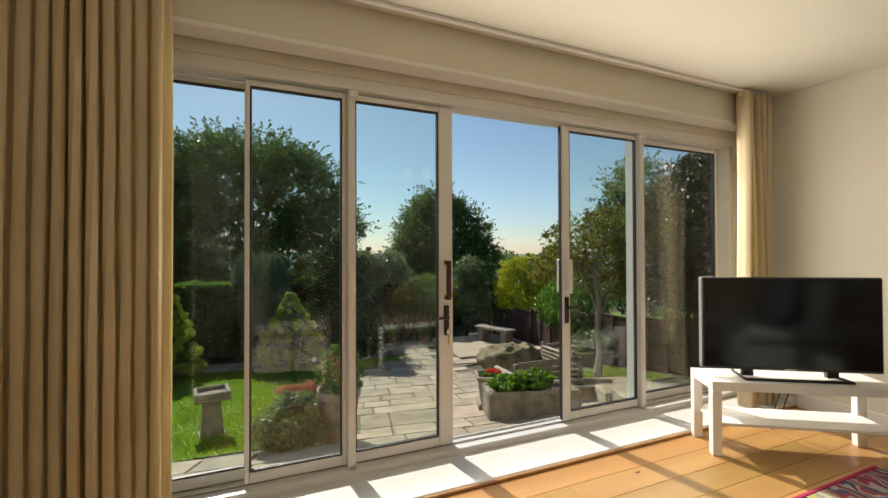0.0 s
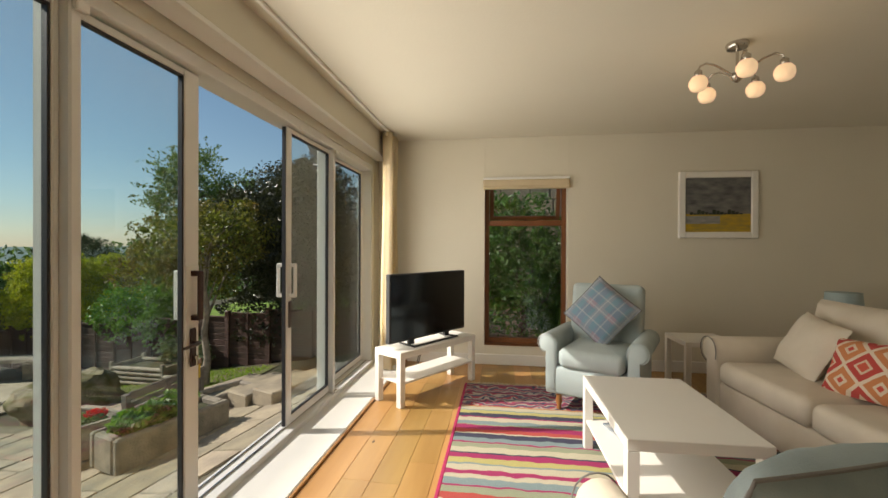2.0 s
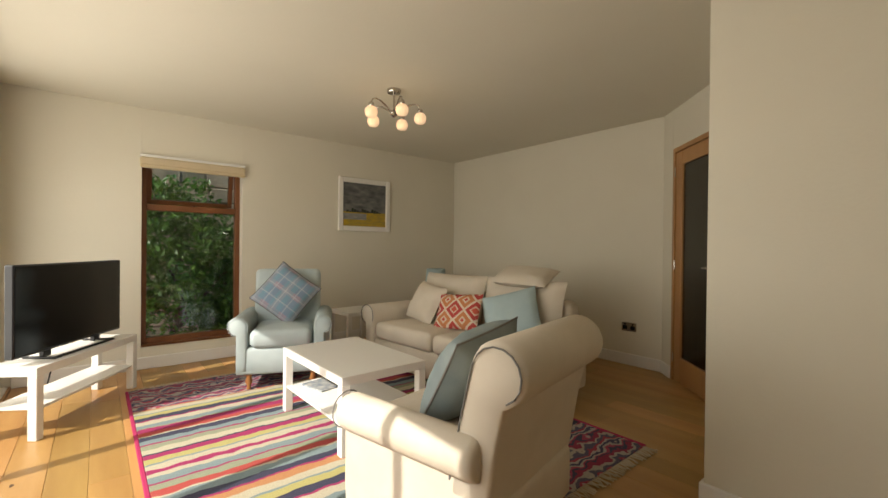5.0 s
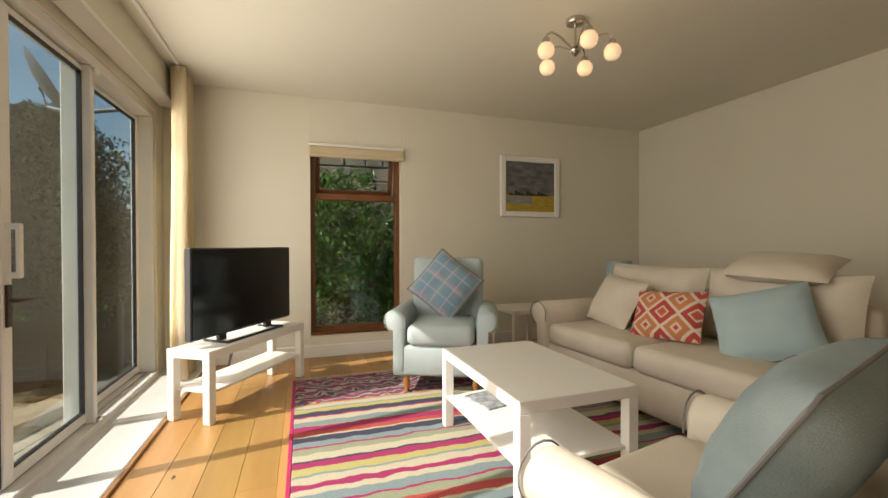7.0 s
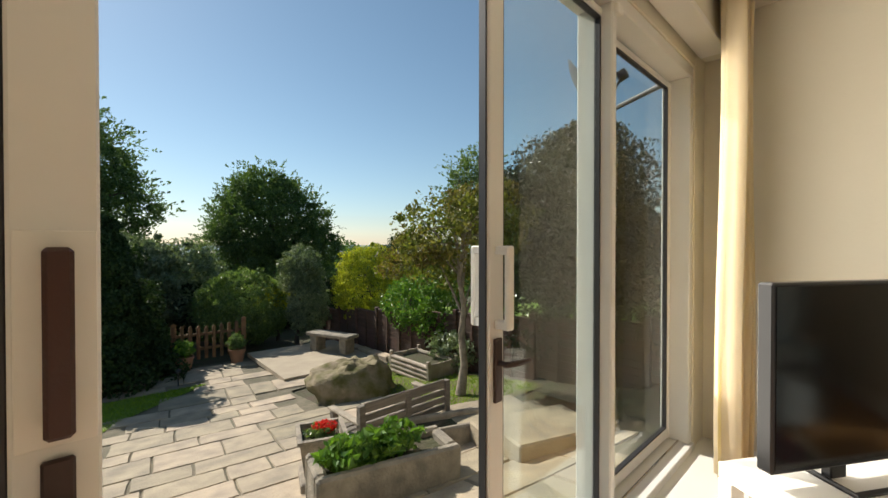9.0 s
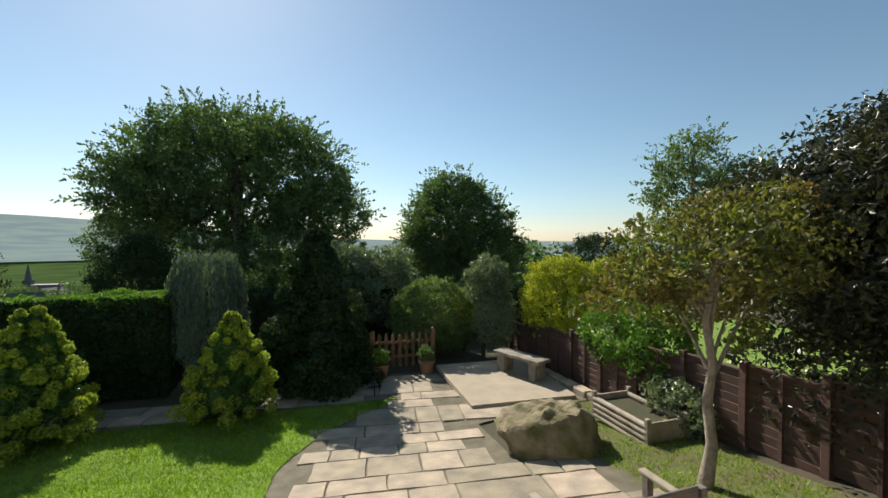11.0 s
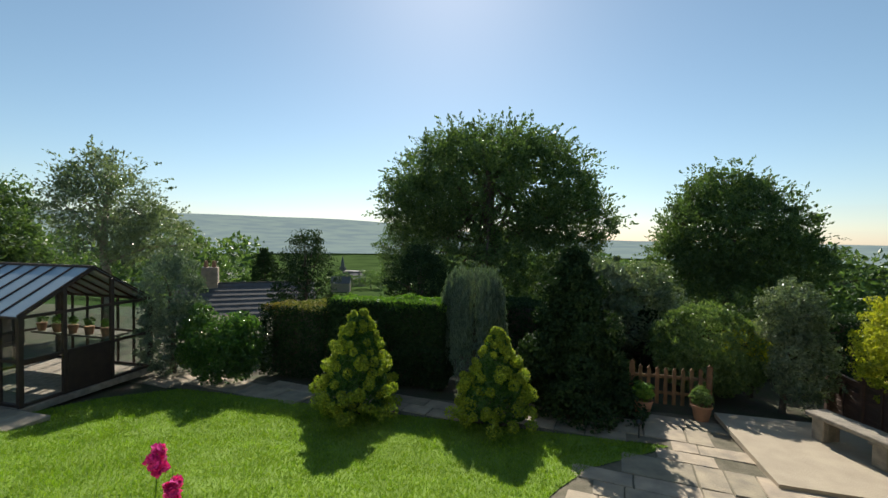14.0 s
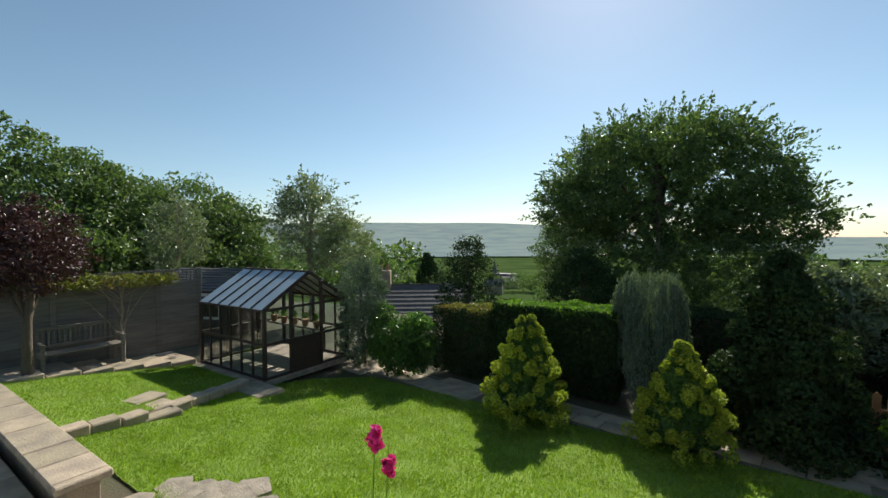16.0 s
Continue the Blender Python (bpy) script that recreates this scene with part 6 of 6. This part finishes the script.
rk = Shape()
for i in range(25):
    for j in range(33):
        a, b = math.pi * i / 24, 2 * math.pi * j / 32
        d_ = Vector((math.sin(a) * math.cos(b), math.sin(a) * math.sin(b), math.cos(a)))
        q = 1 + 0.30 * noise.noise(d_ * 1.4 + Vector((3, 1, 0))) + 0.14 * noise.noise(d_ * 4) + 0.05 * noise.noise(d_ * 11)
        p = Vector((d_.x * 0.62, d_.y * 0.42, max(d_.z, -0.4) * 0.42)) * q
        rk.v.append((p.x, p.y, min(p.z, 0.37 + 0.07 * noise.noise(d_ * 6))))
rk.f = [[i * 33 + j, i * 33 + j + 1, (i + 1) * 33 + j + 1, (i + 1) * 33 + j] for i in range(24) for j in range(32)]
solid("boulder", rk, MOSS, "big mossy gritstone boulder beside the paving", "rock", True, m=pose(4.32, 4.42, ground_z(4.3, 4.4) + 0.1, 0, 0, -15))
mossy = strip(lambda y: 4.55, lambda y: 6.0, 2.4, 5.75, 0.02, 14, 16)
solid("rough_grass", mossy, material("mossy_turf", (0.11, 0.13, 0.03), (0.12, 0.09, 0.05), 3, 0.95, bump=0.7, fine=50, world_space=True), "patchy mossy turf in the side bed", "grass", kind="structure")
solid("grass", blades(6000, 9, lambda y: 4.6, lambda y: 5.95, 2.5, 5.7, 0.02), BLADE, "rough tufts of grass in the side bed", "grass", kind="stuff")
tree("shrub", (5.95, 4.2, -0.95), -0.5, 0.03, [(6.0, 4.2, -0.55, 0.22, 0.5, 0.3)], 40, 36, 0.1, 0.06, GREYLEAF, BARK, "low grey-leaved shrub against the fence", "shrub", 58)
stp = thing("stone_steps", pose(0, 0, 0), "broad worn stone steps down to the side bed", "steps", kind="structure")
for k in range(4):
    part("step", Shape().box((-0.5, -0.17, -0.12), (0.5, 0.17, 0.06), 0.015, pose(4.3 + 0.06 * k, 1.1 + 0.36 * k, ground_z(0, 1.1 + 0.36 * k) + 0.1, 0, 0, -18)), STONE, stp)

# ---- things by the house ----
bbz = ground_z(-0.29, 2.77)
bird = thing("bird_bath", pose(-0.29, 2.72, bbz, 0, 0, 12), "weathered stone bird bath with a square bowl", "bird bath")
part("pedestal", Shape().box((-0.13, -0.13, 0), (0.13, 0.13, 0.06), 0.01).add([(-.11, -.11, .06), (.11, -.11, .06), (.11, .11, .06), (-.11, .11, .06), (-.075, -.075, .42), (.075, -.075, .42), (.075, .075, .42), (-.075, .075, .42)], [[0, 1, 5, 4], [1, 2, 6, 5], [2, 3, 7, 6], [3, 0, 4, 7]]), OLDSTONE, bird)
bs = Shape().box((-0.17, -0.17, 0.42), (0.17, 0.17, 0.47), 0.012)
for lo, hi in (((-0.17, -0.17, 0.47), (0.17, -0.13, 0.51)), ((-0.17, 0.13, 0.47), (0.17, 0.17, 0.51)), ((-0.17, -0.13, 0.47), (-0.13, 0.13, 0.51)), ((0.13, -0.13, 0.47), (0.17, 0.13, 0.51))):
    bs.box(lo, hi, 0.008)
part("bowl", bs, OLDSTONE, bird)
planted_pot(0.92, 1.72, 0.19, 0.50, OLDSTONE, "tall pale stone urn with trailing flowers", DOMELEAF, 73, SEDUM)
tree("lavender", (0.5, 1.75, ground_z(0, 1.75)), -0.3, 0.02, [(0.5, 1.75, -0.33, 0.34, 0.24, 0.25)], 60, 50, 0.08, 0.05, GREYLEAF, BARK, "soft grey-green flowering border plant", "plant", 74, point=(0, 0, 1.0))
for k, (x, y, s_) in enumerate(((0.95, 2.4, 0.12), (0.78, 2.38, 0.12), (0.62, 2.44, 0.13), (0.46, 2.4, 0.12))):
    z = ground_z(x, y)
    sd = thing("sedum", pose(x, y, z), "sedum with flat dusty pink flower heads", "plant", "border flowers")
    part("stems", crown(90 + k, [(0, 0, 0.22, s_, s_, 0.2)], 22, 20, 0.05, 0.05, point=(0, 0, 1)), FRESHLEAF, sd, kind="stuff")
    part("flower_head", crown(95 + k, [(0, 0, 0.47, s_ * 0.9, s_ * 0.9, 0.03)], 14, 40, 0.04, 0.022), SEDUM, sd, kind="stuff")
for k, (x, y, h) in enumerate(((-1.46, 2.77, 0.98), (-1.22, 2.66, 0.86))):
    z = ground_z(x, y)
    gd = thing("gladiolus", pose(x, y, z), "tall gladiolus with magenta flowers", "plant", "border flowers")
    part("stem", Shape().tube([(0, 0, 0), (0.01, 0, h * 0.5), (0.04, 0, h), (0.05, 0.0, h + 0.14)], [0.007, 0.006, 0.004, 0.002], 6), FRESHLEAF, gd, smooth=True)
    part("flower_spike", crown(100 + k, [(0.05, 0, h - 0.04, 0.05, 0.05, 0.11 if k == 0 else 0.07)], 9 if k == 0 else 6, 18, 0.032, 0.055, narrow=0.8), PINK, gd, kind="stuff")
    lvs = Shape()
    for j in range(9):
        a = j * 2.4
        dx, dy = math.cos(a), math.sin(a)
        hh = 0.35 + 0.05 * (j % 4)
        lvs.add([(dx * .02 - dy * .012, dy * .02 + dx * .012, 0), (dx * .02 + dy * .012, dy * .02 - dx * .012, 0), (dx * .08 + dy * .01, dy * .08 - dx * .01, hh * .6), (dx * .08 - dy * .01, dy * .08 + dx * .01, hh * .6), (dx * .17, dy * .17, hh)], [[0, 1, 2, 3], [3, 2, 4]])
    part("sword_leaves", lvs, FRESHLEAF, gd)

# satellite dish on a bracket from the house wall
DISHG = material("dish_grey", (0.13, 0.13, 0.14), (0.10, 0.10, 0.11), 8, 0.5)
dish = thing("satellite_dish", pose(4.95, 1.30, -0.45), "dark grey mesh satellite dish on a wall bracket", "satellite dish")
part("bracket", Shape().tube([(-0.69, -1.19, 2.75), (-0.15, -0.32, 2.78), (0, -0.06, 2.86), (0, 0, 3.04)], 0.02, 10), DISHG, dish, smooth=True)
ddm = Matrix.Translation((0, 0, 3.06)) @ Matrix.Rotation(radians(58), 4, "X") @ Matrix.Rotation(radians(20), 4, "Y")
ds = Shape()
ds.lathe([(0.33, 0.07), (0.25, 0.035), (0.15, 0.012), (0.02, 0.0), (0.02, -0.006), (0.15, 0.006), (0.25, 0.028), (0.335, 0.068)], 28, ddm)
part("reflector", ds, DISHG, dish, smooth=True)
part("feed_arm", Shape().tube([ddm @ Vector((0, -0.3, 0.06)), ddm @ Vector((0, -0.1, 0.35))], 0.012, 8).box((-0.04, -0.12, 0.33), (0.04, -0.04, 0.42), 0.01, ddm), BLACK, dish, smooth=False)

# stone wall outside the side window
sw = solid("wall_neighbour", Shape().box((6.6, -6.0, -0.4), (6.9, 0.4, 3.2), 0.01), material("lime_mortar", (0.30, 0.25, 0.18), (0.22, 0.18, 0.13), 8, 0.95, bump=0.4), "coursed rubble stone wall outside the side window", "wall", kind="structure")
zz = -0.35
while zz < 3.15:
    h_ = rs.choice((0.14, 0.18, 0.22))
    yy = -4.5
    while yy < 0.3:
        w_ = rs.uniform(0.22, 0.5)
        part("stone", Shape().box((6.56 + rs.uniform(0, .02), yy, zz), (6.62, min(yy + w_ - 0.015, 0.38), min(zz + h_ - 0.015, 3.18)), 0.012), WALLSTONE, sw)
        yy += w_
    zz += h_


# ---- greenhouse ----
def greenhouse():
    ob = thing("greenhouse", pose(-9.13, 5.12, -0.9), "dark timber greenhouse with a lean sloping glass roof", "greenhouse")
    L, D, E, R = 2.49, 2.2, 1.41, 2.1
    t = 0.045

    def bar(name, a, b, w=t):
        a, b = Vector(a), Vector(b)
        d = b - a
        m = Matrix.Translation(a) @ d.to_track_quat("X", "Z").to_matrix().to_4x4()
        return part(name, Shape().box((0, -w / 2, -w / 2), (d.length, w / 2, w / 2), 0.004, m), GHFRAME, ob)

    for x in [L * k / 6 for k in range(7)]:
        bar("post", (x, 0, 0), (x, 0, E), 0.07 if x in (0, L) else 0.04)
        bar("post", (x, D, 0), (x, D, E), 0.07 if x in (0, L) else 0.04)
        bar("rafter", (x, 0, E), (x, D / 2, R), 0.035)
        bar("rafter", (x, D, E), (x, D / 2, R), 0.035)
    for y in (0, D):
        for z in (0.03, 0.72, E):
            bar("rail", (0, y, z), (L, y, z), 0.05)
    bar("ridge", (0, D / 2, R + 0.02), (L, D / 2, R + 0.02), 0.07)
    for x in (0, L):
        for y in (0.62, 1.42):
            bar("post", (x, y, 0), (x, y, E + (R - E) * min(y, D - y) / (D / 2)), 0.06)
        for z in (0.03, 0.72, E):
            bar("rail", (x, 0, z), (x, D, z), 0.05)
    dr = part("door", Shape().box((L - 0.03, 0.66, 0.05), (L + 0.025, 1.38, 0.72), 0.006), GHFRAME, ob, "dark boarded lower door panel")
    for k in range(6):
        x0, x1 = L * k / 6 + 0.02, L * (k + 1) / 6 - 0.02
        for y in (0, D):
            for z0, z1 in ((0.06, 0.70), (0.745, E - 0.03)):
                part("pane", Shape().box((x0, y - 0.002, z0), (x1, y + 0.002, z1), 0.0003), GREENGLASS, ob).visible_shadow = False
        for ya, yb in ((0, D / 2), (D, D / 2)):
            s = Shape()
            o = -0.03 if ya < yb else 0.03
            s.add([(x0 - .02, ya + o, E + 0.015), (x1 + .02, ya + o, E + 0.015), (x1 + .02, yb, R + 0.03), (x0 - .02, yb, R + 0.03), (x0 - .02, ya + o, E + 0.019), (x1 + .02, ya + o, E + 0.019), (x1 + .02, yb, R + 0.034), (x0 - .02, yb, R + 0.034)], [[0, 3, 2, 1], [4, 5, 6, 7], [0, 1, 5, 4], [2, 3, 7, 6], [1, 2, 6, 5], [3, 0, 4, 7]])
            part("glazing_bar", Shape().add([(x1 + dx, yy, zz2) for yy, zz2 in ((ya + o, E + 0.02), (yb, R + 0.035)) for dx in (0.005, 0.035)] + [(x1 + dx, yy, zz2 + 0.025) for yy, zz2 in ((ya + o, E + 0.02), (yb, R + 0.035)) for dx in (0.005, 0.035)], [[4, 5, 7, 6], [0, 1, 5, 4], [2, 6, 7, 3], [0, 4, 6, 2], [1, 3, 7, 5]]), GHFRAME, ob)
            part("roof_pane", s, ROOFGLASS, ob, "opaque roof pane with reflected sky in its colour")
    for ya, yb in ((0.03, 0.62), (0.65, 1.4), (1.45, D - 0.03)):
        for x in (0, L):
            part("pane", Shape().box((x - 0.002, ya, 0.745), (x + 0.002, yb, E - 0.03), 0.0003), GREENGLASS, ob).visible_shadow = False
    part("bench_shelf", Shape().box((0.15, D - 0.6, 0.68), (L - 0.4, D - 0.1, 0.72), 0.005), GREYWOOD, ob)
    part("base", Shape().box((-0.05, -0.05, -0.12), (L + 0.05, D + 0.05, 0.0), 0.01), OLDSTONE, ob)


greenhouse()
for k in range(5):
    x, y = -8.8 + k * 0.42, 6.8
    z = -0.9 + 0.72
    pp_ = thing("flower_pot", pose(x, y, z), "small terracotta pot on the greenhouse bench", "plant pot", "pots in the greenhouse")
    part("pot", Shape().lathe([(0.06, 0), (0.085, 0.14), (0.092, 0.14), (0.092, 0.17), (0.08, 0.17)], 14), TERRA, pp_, smooth=True)
    part("plant", crown(120 + k, [(0, 0, 0.25, 0.09, 0.09, 0.1)], 8, 24, 0.04, 0.04), FRESHLEAF, pp_, kind="stuff")
gpv = thing("greenhouse_paving", pose(0, 0, 0), "stone flags round the greenhouse foot", "paving", kind="structure")
for k in range(8):
    x = -9.9 + k * 0.5
    part("flagstone", Shape().box((x, 4.5, ground_z(0, 4.7) + 0.0), (x + 0.485, 5.06, ground_z(0, 4.7) + 0.075), 0.012), STONE, gpv)

# ---- grey fence, shed and house beyond ----
fa, fb = Vector((-10.26, 1.83, 0.15)), Vector((-10.33, 5.65, -0.63))
fa.z = fb.z = 0
fd = (fb - fa)
gf = thing("grey_fence", Matrix.Translation((fa.x, fa.y, -0.75)) @ Matrix.Rotation(math.atan2(fd.y, fd.x), 4, "Z"), "weathered grey board fence with a trellis top", "fence")
nb_ = 4
for k in range(nb_ + 1):
    x = fd.length * k / nb_
    part("post", Shape().box((x - 0.05, -0.05, 0), (x + 0.05, 0.05, 2.0), 0.006), FENCEGREY, gf)
for k in range(nb_):
    x0, x1 = fd.length * k / nb_ + 0.05, fd.length * (k + 1) / nb_ - 0.05
    for j in range(11):
        part("board", Shape().box((x0, -0.02, 0), (x1, -0.005, 0.165), 0.003, pose(0, 0, 0.02 + 0.15 * j, 5, 0, 0)), FENCEGREY, gf)
    part("trellis_rail", Shape().box((x0, -0.015, 1.95), (x1, 0.015, 1.99), 0.003), FENCEGREY, gf)
    for j in range(9):
        xx = x0 + (x1 - x0) * (j + 0.5) / 9
        part("trellis_bar", Shape().box((xx - 0.012, -0.01, 1.69), (xx + 0.012, 0.01, 1.95), 0.002), FENCEGREY, gf)


def gable_house(name, x, y, z0, w, d, h, rise, ang, label, wallm, chim=True):
    ob = thing(name, pose(x, y, z0, 0, 0, ang), label, "house")
    part("wall", Shape().box((-w / 2, -d / 2, 0), (w / 2, d / 2, h), 0.02).add([(-w / 2, -d / 2, h), (-w / 2, d / 2, h), (-w / 2, 0, h + rise), (w / 2, -d / 2, h), (w / 2, d / 2, h), (w / 2, 0, h + rise)], [[0, 2, 1], [3, 4, 5]]), wallm, ob)
    rf = Shape()
    for sg in (-1, 1):
        n_ = 9
        for k in range(n_):
            t0, t1 = k / n_, (k + 1) / n_ + 0.02
            ya, yb = sg * (d / 2 + 0.3) * (1 - t0), sg * (d / 2 + 0.3) * (1 - t1)
            za, zb = h - 0.2 + (rise + 0.2) * t0 + 0.05, h - 0.2 + (rise + 0.2) * t1 + 0.01
            rf.add([(-w / 2 - 0.25, ya, za), (w / 2 + 0.25, ya, za), (w / 2 + 0.25, yb, zb), (-w / 2 - 0.25, yb, zb)], [[0, 1, 2, 3]])
    roof = part("roof", rf, SLATE, ob)
    if chim:
        part("chimney", Shape().box((-w * 0.3 - 0.4, -0.35, h + rise * 0.6), (-w * 0.3 + 0.4, 0.35, h + rise + 0.9), 0.03), WALLSTONE, roof)
        for j in (-0.2, 0.2):
            part("chimney_pot", Shape().lathe([(0.11, 0), (0.09, 0.35)], 10, pose(-w * 0.3 + j, 0, h + rise + 0.9)), TERRA, roof)
    for j in (-0.25, 0.25):
        wv = part("window", Shape().box((w * j - 0.5, -d / 2 - 0.03, h * 0.4), (w * j + 0.5, -d / 2 + 0.02, h * 0.85), 0.02), UPVC, ob)
        part("pane", Shape().box((w * j - 0.42, -d / 2 - 0.04, h * 0.45), (w * j + 0.42, -d / 2 - 0.03, h * 0.8), 0.005), SCREEN, wv)
    return ob


hx, hy, hz = -14.90, 20.74, -2.12
gable_house("house", hx, hy, hz - 3.0, 6.5, 4.6, 2.6, 1.7, 35, "grey slate-roofed house with a stone chimney down the slope", WALLSTONE)
hx, hy, hz = -13.19, 7.54, 0.88
gable_house("shed", hx, hy, hz - 2.1, 2.2, 1.8, 1.8, 0.45, 20, "dark timber shed roof behind the fence", GHFRAME, False)
for k in range(9):
    aa = radians(-52 + k * 4.5 + (k % 3) * 1.3)
    D_ = 180 + 35 * (k % 4)
    x, y = D_ * math.sin(aa), D_ * math.cos(aa)
    gable_house("house", x, y, ground_z(x, y), 9, 7, 4.5, 3.0, 40 * k, "small distant stone village house", WALLSTONE, True)
cx, cy, cz = -148.86, 294.19, -12.09
ch = thing("church", pose(cx, cy, ground_z(cx, cy)), "distant stone church with a tall slender spire", "church")
hh = cz - ground_z(cx, cy)
part("tower", Shape().box((-1.9, -1.9, 0), (1.9, 1.9, hh * 0.45), 0.1), SLATE, ch)
part("spire", Shape().lathe([(1.8, hh * 0.45), (0.1, hh)], 8), SLATE, ch)
part("nave", Shape().box((1.9, -4, 0), (18, 4, hh * 0.3), 0.1), SLATE, ch)

# ---- woods and moor in the distance ----
for k in range(26):
    aa = radians(-75 + k * 5.2)
    D_ = 60 + 22 * ((k * 7) % 5)
    x, y = D_ * math.sin(aa), D_ * math.cos(aa)
    if -42 < math.degrees(aa) < -20:
        D_ = 230
        x, y = D_ * math.sin(aa), D_ * math.cos(aa)
    z = ground_z(x, y)
    w_ = 5.5 + (k * 3) % 4
    tree("far_tree", (x, y, z), z + 6, 0.3, [(x, y, z + 5.5, w_, w_, 4.5), (x + w_, y, z + 4, w_ * 0.9, w_, 3.6)], 70, 40, 1.9, 0.75, BEECH, BARK, "distant rounded tree in the valley", "tree", 200 + k, 3, shell=0.15)
# distance haze is put into the hill's colour as a blue-grey glow
HILL = bpy.data.materials.new("moor_haze_glow")
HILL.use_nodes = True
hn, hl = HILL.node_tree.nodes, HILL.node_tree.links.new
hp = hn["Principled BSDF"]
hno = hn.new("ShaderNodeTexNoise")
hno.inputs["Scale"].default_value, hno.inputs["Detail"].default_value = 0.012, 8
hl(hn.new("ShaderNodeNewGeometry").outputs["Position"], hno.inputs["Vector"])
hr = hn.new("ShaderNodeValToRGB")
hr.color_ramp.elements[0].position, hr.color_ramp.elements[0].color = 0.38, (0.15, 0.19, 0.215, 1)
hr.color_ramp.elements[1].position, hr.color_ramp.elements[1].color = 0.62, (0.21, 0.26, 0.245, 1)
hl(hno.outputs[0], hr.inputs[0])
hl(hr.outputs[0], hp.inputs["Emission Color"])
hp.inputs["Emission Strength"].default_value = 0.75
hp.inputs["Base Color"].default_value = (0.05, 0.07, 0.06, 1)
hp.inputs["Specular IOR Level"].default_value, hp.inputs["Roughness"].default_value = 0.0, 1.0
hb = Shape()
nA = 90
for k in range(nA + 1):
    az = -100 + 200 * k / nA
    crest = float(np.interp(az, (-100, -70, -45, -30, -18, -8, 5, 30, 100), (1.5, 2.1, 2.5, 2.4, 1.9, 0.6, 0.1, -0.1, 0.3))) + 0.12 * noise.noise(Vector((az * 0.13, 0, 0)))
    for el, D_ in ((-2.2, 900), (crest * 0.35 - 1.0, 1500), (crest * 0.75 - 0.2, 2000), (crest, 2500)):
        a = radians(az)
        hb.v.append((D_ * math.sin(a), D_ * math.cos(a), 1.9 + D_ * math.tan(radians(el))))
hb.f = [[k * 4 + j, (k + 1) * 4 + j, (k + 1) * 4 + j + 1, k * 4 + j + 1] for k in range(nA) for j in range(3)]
solid("backdrop", hb, HILL, "long moorland hill across the valley, haze in its glowing colour", "hill", True, kind="structure")

# the whole garden lies slightly askew to the house
TURN = Matrix.Translation((1.748, -0.054, -0.08)) @ Matrix.Rotation(radians(-2.9), 4, "Z") @ Matrix.Translation((-1.708, 0.166, 0))
for ob in bpy.data.objects:
    if ob.parent is None and ob not in house_objects:
        ob.matrix_world = TURN @ ob.matrix_world

# ---- floor planks ----
rp = random.Random(11)
pm = {}
y = -0.348
row = 0
while y > -6.0:
    x = WX - rp.uniform(0, 1.2)
    while x < EX:
        n_ = rp.choice((1.3, 1.6, 1.9))
        x0, x1 = max(x, WX), min(x + n_, EX)
        if x1 - x0 > 0.02:
            key = (round(x1 - x0, 2))
            if key not in pm:
                pm[key] = Shape().box((0, -0.158, -0.018), (key, 0, 0), 0.0015).mesh("plank", OAK)
            o = new("plank", pm[key])
            o.location = (x0, y, 0)
            o.parent = slabf
        x += n_
    y -= 0.1592
for kx, ky, r in ((1.35, -0.72, 0.022), (2.2, -0.55, 0.012), (0.6, -0.95, 0.016)):
    kv = [(kx, ky, 0.0015)] + [(kx + r * 1.5 * math.cos(a) * (1 + .3 * math.sin(3 * a)), ky + r * .7 * math.sin(a), 0.0012) for a in [math.pi * k / 5 for k in range(10)]]
    o = part("knot", Shape().add(kv, [[0, 1 + k, 1 + (k + 1) % 10] for k in range(10)]), KNOT, slabf, "dark knot in the oak")
